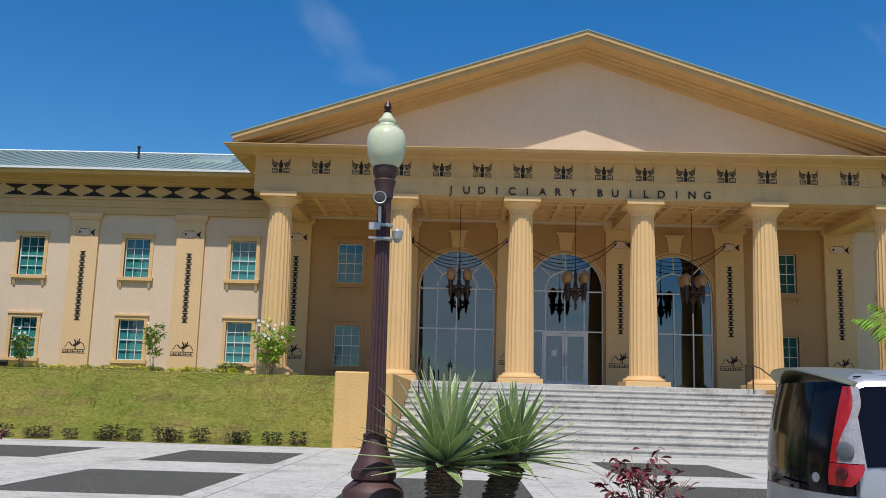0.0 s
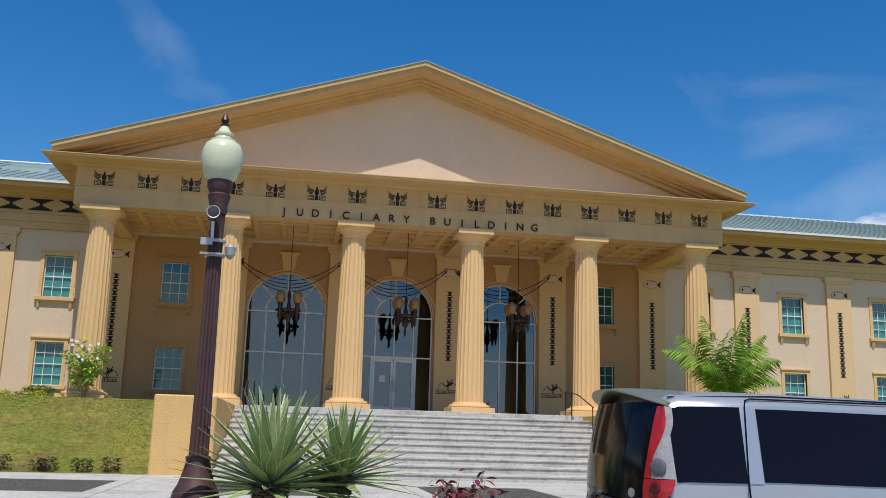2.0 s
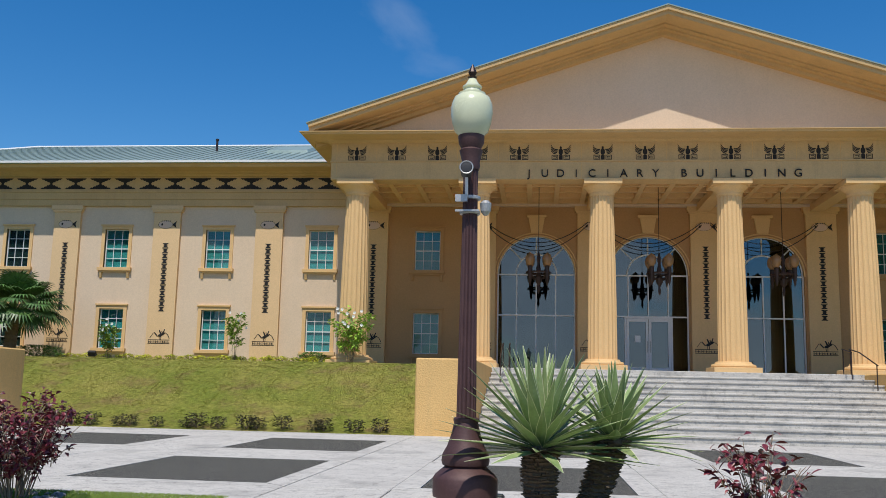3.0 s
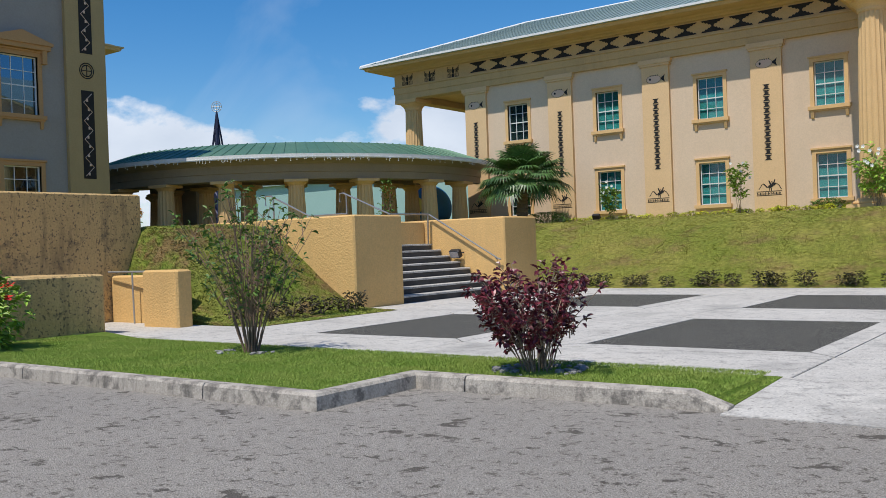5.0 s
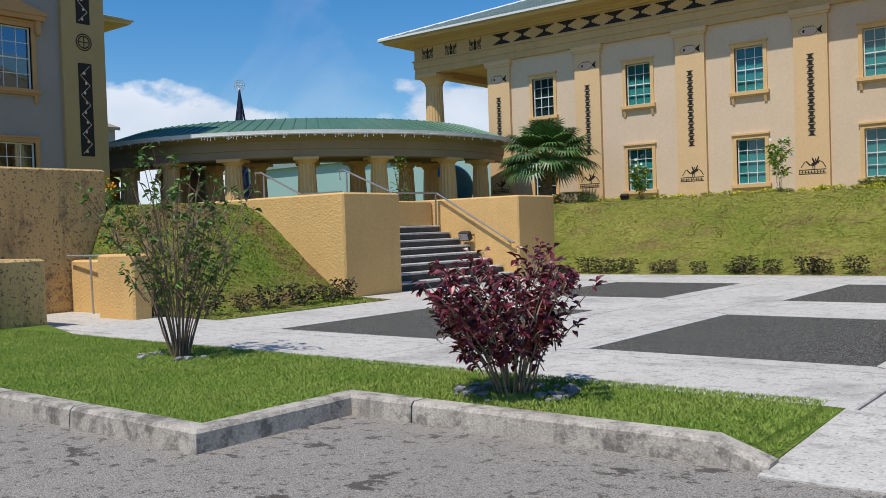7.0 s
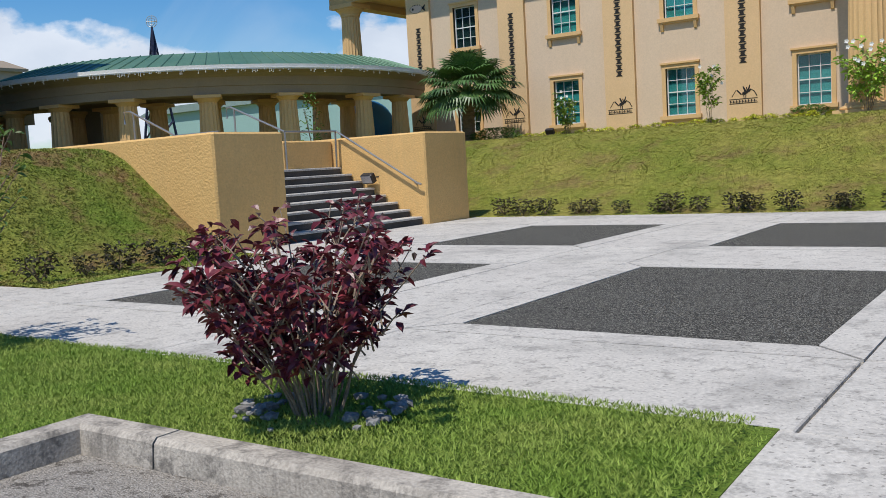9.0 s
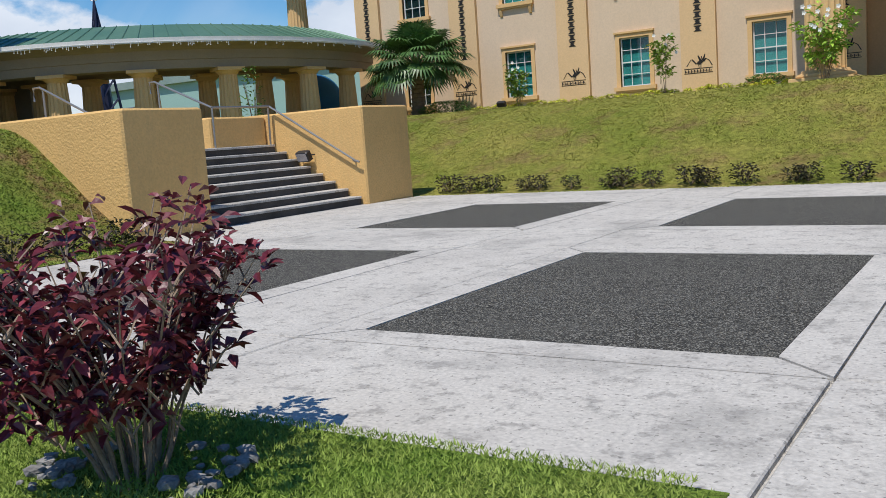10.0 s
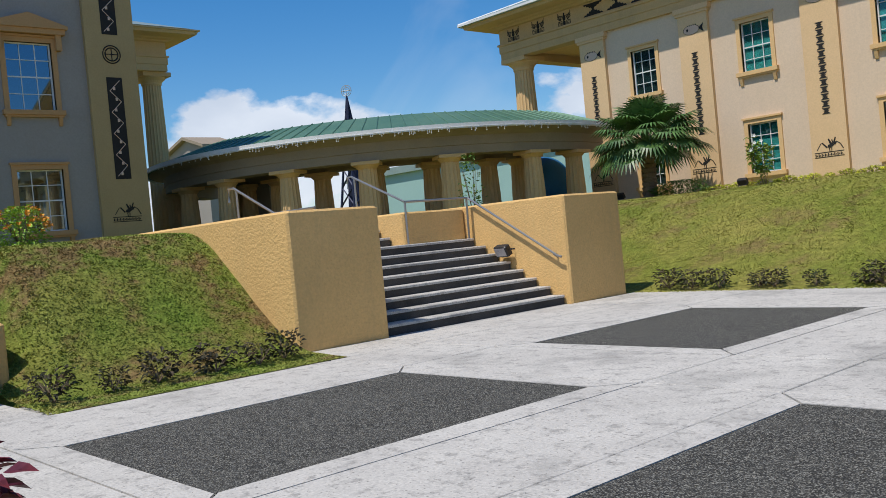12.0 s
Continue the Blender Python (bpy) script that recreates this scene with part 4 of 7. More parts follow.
def guardian_mesh():
    """A black bottle-like figure between raised wings, over two stepped spirals."""
    s = Shape()
    flat(s, [(-0.085, 0.0), (0.085, 0.0), (0.085, 0.22), (-0.085, 0.22)], 0)
    flat(s, [(-0.05, 0.23), (0.05, 0.23), (0.10, 0.32), (0.10, 0.46), (0.05, 0.53), (-0.05, 0.53), (-0.10, 0.46), (-0.10, 0.32)], 0)
    flat(s, [(-0.04, 0.53), (0.04, 0.53), (0.05, 0.62), (0.0, 0.66), (-0.05, 0.62)], 0, 0.010)
    for sg in (-1, 1):
        for i in range(4):
            base, top = 0.14 + i * 0.0, 0.30 + i * 0.085
            pts = [(sg * (0.12 + 0.03 * i), 0.46 - 0.07 * i), (sg * (0.26 + 0.03 * i), 0.47 - 0.06 * i), (sg * (0.36 + 0.02 * i), 0.53 - 0.05 * i), (sg * (0.46 - 0.0 * i), 0.69 - 0.10 * i)]
            for p, q in zip(pts, pts[1:]):
                flat(s, [p, q, (q[0], q[1] + 0.05), (p[0], p[1] + 0.05)], 0, 0.009)
        x0, x1 = (0.13, 0.43)
        for a, b, c, d in ((x0, x1, 0.0, 0.03), (x0, x1, 0.20, 0.23), (x1 - 0.03, x1, 0.03, 0.20), (x0, x0 + 0.03, 0.03, 0.20), (x0 + 0.06, x1 - 0.07, 0.06, 0.085),
                           (x0 + 0.06, x1 - 0.07, 0.14, 0.165), (x0 + 0.06, x0 + 0.085, 0.085, 0.14)):
            flat(s, [(sg * a, c), (sg * b, c), (sg * b, d), (sg * a, d)], 0, 0.008)
    return s.mesh("guardian_inlay", BLACKPAINT)


gm = guardian_mesh()
# portico: entablature, pediment, ceiling, columns
FRONT_Y = COL_Y - 0.42
prof_path = [(HALL_L + 0.06, WALL_Y - 0.3), (HALL_L + 0.06, FRONT_Y + 0.16), (HALL_R - 0.06, FRONT_Y + 0.16), (HALL_R - 0.06, WALL_Y - 0.3)]
prof = [(-0.75, 9.38), (0.16, 9.38), (0.16, 10.08), (0.21, 10.09), (0.21, 10.14), (0.16, 10.15), (0.16, 10.85), (0.26, 10.88), (0.32, 10.93), (0.42, 10.95), (0.48, 10.96), (1.15, 10.97), (1.18, 11.04), (1.24, 11.05), (1.24, 11.08), (-0.75, 11.08)]
part("portico_entablature", Shape().sweep(prof, prof_path), CORNICE, court)
for k in range(16):
    part("guardian_inlay", gm, BLACKPAINT, court, m=pose(XC - 12.12 + 1.616 * k, FRONT_Y - 0.003, 10.16) @ Matrix.Scale(0.82, 4))
for k in range(17):
    x = XC - 12.93 + 1.616 * k
    s = Shape().box(x - 0.006, x + 0.006, FRONT_Y - 0.003, FRONT_Y + 0.01, 10.16, 10.84)
    if k % 3 == 0:
        s.box(x - 0.006, x + 0.006, FRONT_Y - 0.003, FRONT_Y + 0.01, 9.39, 10.07)
    part("panel_joint", s, STUCCO, court)
# pediment
TY = FRONT_Y + 0.6
apex_in = 15.36
slope = 0.329
hw = (apex_in - 11.1) / slope
part("tympanum", Shape().prism([(XC - hw, 11.0), (XC + hw, 11.0), (XC + hw, 11.15), (XC, apex_in + 0.2), (XC - hw, 11.15)], lambda u, v, w: (u, TY + 0.4 * w, v)), WALL, court, "plain beige gable field")
for sg in (-1, 1):
    steps = [(-0.27, -0.02, 0.61), (-0.50, 0.14, 0.61), (-0.75, 0.22, 0.61), (-1.57, 0.29, 0.61), (-1.67, 0.45, 0.613)]   # y reach, lower and upper rise over the inner line
    for reach, lo, hi in steps:
        xe = XC - 0.06 + sg * 13.82
        def edge(x, rise):
            return apex_in - slope * abs(x - XC) + rise
        poly = [(XC, edge(XC, lo)), (xe, edge(xe, lo)), (xe, edge(xe, hi)), (XC, edge(XC, hi))]
        part("raking_moulding", Shape().prism(poly, lambda u, v, w, r=reach: (u, TY + r + (0.39 - r) * w, v)), CORNICE, court)
    # portico roof sheet
    x_e = XC - 0.06 + sg * 13.9
    part("portico_roof", Shape().prism([(XC, apex_in + 0.615), (x_e, apex_in + 0.615 - slope * abs(x_e - XC)), (x_e, apex_in + 0.66 - slope * abs(x_e - XC)), (XC, apex_in + 0.66)], lambda u, v, w: (u, TY - 1.71 + 18.5 * w, v)), PALEROOF, court)
part("portico_gable_back", Shape().box(HALL_L, HALL_R, WALL_Y - 0.28, WALL_Y + 0.39, 9.502, 11.1), WALL, court)
# coffered ceiling
s = Shape().box(HALL_L + 0.8, HALL_R - 0.8, FRONT_Y + 0.92, WALL_Y - 0.31, 9.85, 9.95)
for k in range(22):
    x = HALL_L + 0.85 + 1.155 * k
    s.box(x - 0.11, x + 0.11, FRONT_Y + 0.92, WALL_Y - 0.31, 9.6, 9.853)
for j in range(5):
    y = FRONT_Y + 1.2 + j * 1.13
    s.box(HALL_L + 0.8, HALL_R - 0.8, y - 0.11, y + 0.11, 9.604, 9.85)
part("coffered_ceiling", s, TRIM, court)
for k in range(6):
    x = XC - 12.125 + 4.85 * k
    part("ceiling_beam", Shape().box(x - 0.3, x + 0.3, FRONT_Y + 0.9, WALL_Y - 0.2, 9.3, 9.62), TRIM, court)


def column_meshes(h, r0=0.56, r1=0.45, cap=0.73):
    n = 80
    shaft = Shape().lathe([(r0, 0.42), (r0 * 0.99, 1.2), (r0 * 0.965, 2.6), (r0 * 0.92, h * 0.55), (r1 * 1.04, h * 0.8), (r1, h - 0.62), (r1 + 0.01, h - 0.58)], n, flute=0.035, flutes=20).mesh("shaft", TRIM)
    c = Shape().lathe([(r1 + 0.01, h - 0.60), (r1 + 0.04, h - 0.54), (r1 + 0.04, h - 0.48), (r1 + 0.10, h - 0.38), (cap - 0.04, h - 0.26), (cap - 0.02, h - 0.2)], 32)
    c.block(-cap, cap, -cap, cap, h - 0.2, h - 0.002, 0.01)
    b = Shape().block(-0.86, 0.86, -0.86, 0.86, 0, 0.2, 0.01)
    b.lathe([(0.80, 0.2), (0.82, 0.25), (0.80, 0.31), (0.68, 0.34), (0.64, 0.42)], 32)
    return shaft, c.mesh("capital", TRIM), b.mesh("base", TRIM)


def column(parent, meshes, x, y, z):
    m = pose(x, y, z)
    c = part("column", meshes[0], TRIM, parent, "fluted ochre column", m=m)
    part("capital", meshes[1], TRIM, c, m=m)
    part("base", meshes[2], TRIM, c, m=m)


big = column_meshes(9.38 - FLOOR_Z)
for k in range(6):
    column(court, big, XC - 12.125 + 4.85 * k, COL_Y + 0.1, FLOOR_Z)
wingcol = column_meshes(9.5 - FLOOR_Z)
for k in range(3):
    part("guardian_inlay", gm, BLACKPAINT, court, m=pose(PORCH_X + 0.75 + 1.55 * k, WALL_Y - 0.163, 10.27) @ Matrix.Scale(0.82, 4))
for x in (-31.35, 2 * XC + 31.35):
    for y in (WALL_Y + 0.55, 50.0, 58.0):
        column(court, wingcol, x, y, FLOOR_Z)
part("porch_floor", Shape().box(PORCH_X - 0.4, WING_L, WALL_Y - 0.4, 62, 1.0, FLOOR_Z), CONCRETE, court)
part("porch_floor", Shape().box(WING_R, 2 * XC - PORCH_X + 0.4, WALL_Y - 0.4, 62, 1.0, FLOOR_Z), CONCRETE, court)

# roofs of the wings, with standing seams
for sg in (-1, 1):
    eave_x = PORCH_X - 1.50 if sg < 0 else 2 * XC - PORCH_X + 1.50
    rx = XC + sg * 2.0
    y0, yr, z0, zr = WALL_Y - 1.50, 48.6, 11.36, 14.3
    hip = eave_x - sg * 5.6
    v = [(rx, y0, z0), (eave_x, y0, z0), (hip, yr, zr), (rx, yr, zr), (eave_x, 61, z0), (hip, 61 - 6.8, zr), (rx, 61, z0)]
    v += [(x, y, z - 0.1) for x, y, z in v]
    roof = part("wing_roof", Shape().add(v, [(0, 1, 2, 3), (1, 4, 5, 2), (3, 2, 5), (7, 8, 1, 0), (8, 11, 4, 1), (11, 13, 6, 4), (4, 6, 5), (7, 13, 11, 8)]), PALEROOF, court, "pale green metal roof")
    s = Shape()
    k = 0
    while abs(rx + sg * 0.45 * k - rx) < abs(eave_x - rx) - 0.2:
        x = rx + sg * 0.45 * k
        lim = min(1.0, abs(eave_x - x) / abs(eave_x - hip))
        s.tube([(x, y0 + 0.05, z0 + 0.035), (x, y0 + (yr - y0) * lim, z0 + (zr - z0) * lim + 0.03)], 0.022, 4)
        k += 1
    part("seams", s, PALEROOF, roof)
    part("gutter", Shape().box(min(rx, eave_x), max(rx, eave_x), y0 - 0.06, y0 + 0.02, z0 - 0.08, z0 + 0.02), WHITE, roof, "white gutter edge")
for sg in (-1, 1):
    ex = PORCH_X - 1.5 if sg < 0 else 2 * XC - PORCH_X + 1.5
    part("hip_cap", Shape().tube([(ex, WALL_Y - 1.5, 11.37), (ex - sg * 5.6, 48.6, 14.33)], 0.07, 5), WHITE, court, "white hip capping")
    part("ridge_cap", Shape().tube([(ex - sg * 5.6, 48.6, 14.34), (XC + sg * 3, 48.6, 14.34)], 0.06, 5), WHITE, court, "white ridge capping")
s = Shape().add([(-13.1, 44.2, 12.5), (-10.7, 44.2, 12.5), (-10.7, 46.4, 13.3), (-13.1, 46.4, 13.3), (-12.9, 44.3, 12.95), (-10.9, 44.3, 12.95), (-10.9, 46.2, 13.65), (-12.9, 46.2, 13.65)],
                [(3, 2, 1, 0), (4, 5, 6, 7), (0, 1, 5, 4), (1, 2, 6, 5), (2, 3, 7, 6), (3, 0, 4, 7)])
part("skylight", s, PALEROOF, court, "pale metal roof light")

part("vent_pipe", Shape().lathe([(0.06, 0), (0.06, 0.55), (0.09, 0.56), (0.09, 0.64), (0.03, 0.66)], 12, (-16.0, 45.4, 13.2)), DARKMETAL, court, "dark roof vent pipe")
# lettering
def lettering(text, x0, x1, z, size, y):
    gap = [1.0 if c != " " else 0.75 for c in text]
    unit = (x1 - x0) / (sum(gap) - 1.0)
    u = x0
    for c, gdist in zip(text, gap):
        if c != " ":
            cu = bpy.data.curves.new("letter", "FONT")
            cu.body, cu.size, cu.extrude, cu.align_x = c, size, 0.03, "CENTER"
            tmp = bpy.data.objects.new("letter_tmp", cu)
            me = bpy.data.meshes.new_from_object(tmp)
            bpy.data.objects.remove(tmp)
            me.materials.append(BLACKPAINT)
            part("letter", me, BLACKPAINT, court, m=pose(u, y, z, 90, 0, 0))
        u += unit * gdist


lettering("JUDICIARY BUILDING", 0.34, 10.48, 9.47, 0.43, FRONT_Y - 0.02)

# portico floor and wide front steps
s = Shape().block(HALL_L - 0.35, HALL_R + 0.35, 34.35, WALL_Y - 0.005, 1.0, FLOOR_Z, 0.015)
part("portico_floor", s, CONCRETE, court)
front = thing("front_steps", "wide pale grey concrete steps stained dark", "stairs", (XC, 30, 0), kind="structure")
for i in range(10):
    y = 25.3 + 0.9 * i
    part("step", Shape().box(-0.94, 2 * XC + 0.94, y, 34.35, -0.3 + 0.186 * i, 0.186 * (i + 1) - 0.05), CONCRETE, front)
    part("tread", Shape().block(-0.945, 2 * XC + 0.945, y - 0.03, min(y + 0.95, 34.35), 0.186 * (i + 1) - 0.05, 0.186 * (i + 1), 0.012), CONCRETE, front)
stucco_block("step_wall_west", -2.55, -0.95, 25.2, 35.0, -0.3, FLOOR_Z + 0.012, "ochre roughcast pier beside the front steps")
stucco_block("step_wall_east", 2 * XC + 0.95, 2 * XC + 2.55, 25.2, 35.0, -0.3, FLOOR_Z + 0.012, "ochre roughcast pier beside the front steps")
# ---- colonnade ----
RC, RR = (-35.8, 37.3), 11.1
col_th = thing("colonnade", "curved open colonnade with a green ribbed metal roof", "pavilion", (-27, 30, TERRACE_Z))
A0, A1, NA = math.radians(-150), math.radians(20), 68


def ring_shape(profile, a0=A0, a1=A1, n=NA):
    """A section of (radius, z) turned about the colonnade's centre."""
    rows = [[(RC[0] + r * math.cos(a), RC[1] + r * math.sin(a), z) for r, z in profile] for a in np.linspace(a0, a1, n + 1)]
    k = len(profile)
    v = [p for row in rows for p in row]
    f = [(i * k + j, i * k + (j + 1) % k, (i + 1) * k + (j + 1) % k, (i + 1) * k + j) for i in range(n) for j in range(k)]
    f += [tuple(range(k)), tuple(range(n * k, (n + 1) * k))]
    return Shape().add(v, f)


roof = part("roof", ring_shape([(RR, 5.42), (8.8, 6.22), (6.7, 5.5), (6.7, 5.42), (8.8, 6.12), (RR, 5.32)]), ROOF, col_th, "green ribbed metal roof")
s = Shape()
for a in np.linspace(A0, A1, 62):
    s.tube([(RC[0] + r * math.cos(a), RC[1] + r * math.sin(a), z) for r, z in ((RR, 5.43), (8.8, 6.23))], 0.024, 4)
part("seams", s, ROOF, roof)
part("gutter", ring_shape([(RR + 0.02, 5.28), (RR + 0.12, 5.28), (RR + 0.12, 5.46), (RR + 0.02, 5.46)]), WHITE, roof, "white gutter edge")
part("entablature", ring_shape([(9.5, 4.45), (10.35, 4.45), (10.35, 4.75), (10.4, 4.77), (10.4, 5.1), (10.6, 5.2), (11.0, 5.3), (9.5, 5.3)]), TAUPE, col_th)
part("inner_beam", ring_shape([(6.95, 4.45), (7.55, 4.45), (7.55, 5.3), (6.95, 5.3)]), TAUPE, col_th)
# ceiling and floor get dark colours that deepen the colonnade's inner shade
part("ceiling", ring_shape([(7.5, 5.0), (9.55, 5.0), (9.55, 5.1), (7.5, 5.1)]), HALLWALL, col_th)
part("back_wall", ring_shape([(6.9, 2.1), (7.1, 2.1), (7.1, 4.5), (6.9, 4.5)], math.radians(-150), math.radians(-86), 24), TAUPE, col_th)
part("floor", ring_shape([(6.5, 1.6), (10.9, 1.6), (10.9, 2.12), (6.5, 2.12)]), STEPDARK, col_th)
sh = Shape().lathe([(0.40, 0.0), (0.395, 0.8), (0.35, 1.8), (0.335, 2.1)], 64, flute=0.03, flutes=16).mesh("shaft", TRIM)
cp = Shape().lathe([(0.34, 2.08), (0.38, 2.12), (0.47, 2.22)], 24).block(-0.52, 0.52, -0.52, 0.52, 2.22, 2.345, 0.01).mesh("capital", TRIM)
for k in range(9):
    a = math.radians(8.5 - 17.6 * k + (3.0 if k == 1 else 0))
    for r in (9.95, 7.25):
        m = pose(RC[0] + r * math.cos(a), RC[1] + r * math.sin(a), 2.11, 0, 0, math.degrees(a))
        c = part("column", sh, TRIM, col_th, m=m)
        part("capital", cp, TRIM, c, m=m)

# ---- west building ----
west = thing("west_building", "grey rendered building with black patterned pilasters", "building", (-40, 14, TERRACE_Z))
WX = -32.47
W_WIN = [20.1 - 5.2 * k for k in range(5)]
W_PIL = [22.75 - 5.2 * k for k in range(6)]
hol = []
# the wall runs along y: built along x first and turned by 90 degrees
turn90 = pose(WX, 0, 0, 0, 0, 90)
for y in W_WIN:
    for z in ((6.75, 8.95), (2.85, 4.85)):
        hol.append((y - 0.72, y + 0.72, *z))
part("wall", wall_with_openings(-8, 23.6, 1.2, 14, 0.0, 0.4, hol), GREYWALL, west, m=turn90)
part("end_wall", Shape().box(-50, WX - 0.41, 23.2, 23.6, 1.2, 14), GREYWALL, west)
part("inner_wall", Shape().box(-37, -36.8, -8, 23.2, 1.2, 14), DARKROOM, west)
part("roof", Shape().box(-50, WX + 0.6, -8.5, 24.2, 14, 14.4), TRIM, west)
# window trim and pilasters use the ochres darkened for shade
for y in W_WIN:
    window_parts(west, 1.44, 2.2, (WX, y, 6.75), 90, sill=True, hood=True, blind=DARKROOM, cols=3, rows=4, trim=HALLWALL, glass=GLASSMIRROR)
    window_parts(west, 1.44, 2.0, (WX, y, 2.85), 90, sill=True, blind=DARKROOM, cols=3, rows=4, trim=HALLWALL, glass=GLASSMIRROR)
for y in W_PIL:
    pl = part("pilaster", Shape().box(-0.85, 0.85, -0.18, -0.003, 1.2, 13.9), SHADEOCHRE, west, "ochre pilaster with black zigzag panels", m=pose(WX, y, 0, 0, 0, 90))
    mm = pose(WX, y, 0, 0, 0, 90)
    for z0, z1 in ((4.45, 7.9), (9.35, 12.8)):
        part("black_panel", Shape().box(-0.27, 0.27, -0.19, -0.182, z0, z1), BLACKPAINT, pl, m=mm)
        s = Shape()
        n = 9
        for i in range(n):
            za, zb = z0 + 0.1 + (z1 - z0 - 0.2) * i / n, z0 + 0.1 + (z1 - z0 - 0.2) * (i + 1) / n
            xa, xb = (-0.18, 0.18) if i % 2 == 0 else (0.18, -0.18)
            s.tube([(xa, -0.194, za), (xb, -0.194, zb)], 0.012, 4)
            s.lathe([(0.05, -0.05), (0.05, 0.05)], 8, at=(xb * 0.5 + (0.12 if xb < 0 else -0.12), -0.17, (za + zb) / 2 - 0.1))
        part("zigzag_line", s, PALEPAINT, pl, m=mm)
    s = Shape()
    for r in (0.3, 0.22):
        s.tube([(r * math.cos(a), -0.185, 8.68 + r * math.sin(a)) for a in np.linspace(0, 2 * math.pi, 25)], 0.022, 4)
    s.box(-0.2, 0.2, -0.195, -0.182, 8.665, 8.695).box(-0.015, 0.015, -0.196, -0.182, 8.48, 8.88)
    part("wheel_inlay", s, BLACKPAINT, pl, m=mm)
    part("bird_inlay", bird_shape(0, 3.2, -0.18, 1, 1.0), BLACKPAINT, pl, m=mm)
# porch beyond its corner
part("porch_entablature", entablature([(-44.3, 23.6), (-44.3, 30.35), (-60, 30.35)], 10.85), TRIM, west)
part("porch_roof", Shape().add([(-43.2, 23.7, 12.8), (-43.2, 31.45, 12.8), (-60, 31.45, 12.8), (-60, 23.7, 14.6), (-48, 23.7, 14.6)], [(0, 1, 4), (1, 2, 3, 4)]), PALEROOF, west)
westcol = column_meshes(10.85 - FLOOR_Z)
column(west, westcol, -45.1, 30.05, FLOOR_Z)
column(west, westcol, -52.0, 30.05, FLOOR_Z)

# ---- walls by the lower entrance ----
stucco_block("entrance_wall_low", -16.2, -14.2, -4.0, 11.42, -0.3, 1.05, "ochre roughcast retaining wall with black weather stains", WEATHERED)
stucco_block("entrance_wall_long", -18.6, -16.8, -4.0, 14.05, -0.3, 2.65, "tall ochre roughcast wall with black weather stains", WEATHERED)
stucco_block("entrance_pier", -14.95, -13.9, 12.7, 13.05, -0.3, 1.06, "ochre roughcast pier beside the paved entrance")
stucco_block("entrance_back_wall", -16.78, -14.5, 13.25, 13.5, -0.3, 0.95, "low ochre wall between the entrance piers")
part("slab", Shape().block(-16.78, -12.37, 11.44, 13.24, -0.2, -0.002, 0.01), CONCRETE, pave)

# ---- lamp post ----
lamp = thing("lamp_post", "maroon fluted cast-iron lamp post with a milky globe", "street lamp", (0.02, 9.72, 0))
LX, LY = 0.02, 9.72
part("plinth", Shape().block(LX - 0.37, LX + 0.37, LY - 0.37, LY + 0.37, -0.1, 0.26, 0.02), CONCRETE, lamp, "grey concrete plinth")
part("foot", Shape().lathe([(0.31, 0.26), (0.315, 0.30), (0.315, 0.43), (0.29, 0.47), (0.23, 0.52), (0.20, 0.545), (0.225, 0.56), (0.235, 0.60), (0.225, 0.66), (0.18, 0.74), (0.14, 0.86), (0.118, 0.96), (0.125, 0.975), (0.125, 1.0), (0.11, 1.01)], 32, (LX, LY, 0)), LAMPPAINT, lamp, smooth=True, split=35)
part("shaft", Shape().lathe([(0.098, 1.0), (0.088, 1.8), (0.078, 2.9), (0.074, 3.3), (0.078, 3.5)], 64, (LX, LY, 0), flute=0.012, flutes=16), LAMPPAINT, lamp)
part("neck", Shape().lathe([(0.085, 3.48), (0.095, 3.52), (0.09, 3.56), (0.12, 3.68), (0.10, 3.70), (0.13, 3.76), (0.135, 3.83), (0.125, 3.84)], 28, (LX, LY, 0)), LAMPPAINT, lamp, smooth=True, split=35)
gl = part("globe", Shape().lathe([(0.12, 3.83), (0.17, 3.88), (0.202, 3.98), (0.216, 4.08), (0.208, 4.17), (0.18, 4.24), (0.14, 4.265), (0.14, 4.285), (0.095, 4.30), (0.085, 4.33), (0.10, 4.345), (0.10, 4.36), (0.07, 4.385), (0.04, 4.44), (0.03, 4.45)], 32, (LX, LY, 0)), GLOBE, lamp, "milky yellowish globe", smooth=True, split=40)
part("finial", Shape().lathe([(0.03, 4.44), (0.05, 4.46), (0.025, 4.47), (0.045, 4.51), (0.03, 4.55), (0.005, 4.60)], 10, (LX, LY, 0)), DARKMETAL, gl)
s = Shape()
for z in (3.02, 3.17):
    s.lathe([(0.10, z), (0.105, z + 0.005), (0.105, z + 0.03), (0.10, z + 0.035)], 20, (LX, LY, 0))
s.box(LX - 0.14, LX + 0.10, LY - 0.13, LY - 0.10, 3.03, 3.05).box(LX - 0.14, LX - 0.02, LY - 0.14, LY - 0.09, 3.13, 3.2)
part("bracket", s, GALV, lamp, "galvanised mounting bracket")
cm = pose(LX - 0.035, LY - 0.10, 3.42, 84, 0, 4)
cb = part("camera_body", Shape().lathe([(0.05, 0.0), (0.058, 0.02), (0.06, 0.15), (0.066, 0.152), (0.066, 0.19), (0.056, 0.192)], 20), BLACKPLASTIC, lamp, "black bullet camera with a pale rim", m=cm)
part("camera_rim", Shape().tube([(0.064 * math.cos(a), 0.064 * math.sin(a), 0.19) for a in np.linspace(0, 2 * math.pi, 21)], 0.007, 5), GALV, cb, m=cm)
part("camera_lens", Shape().lathe([(0.055, 0.186), (0.05, 0.195), (0.02, 0.197)], 20), BLACKPLASTIC, cb, m=cm)
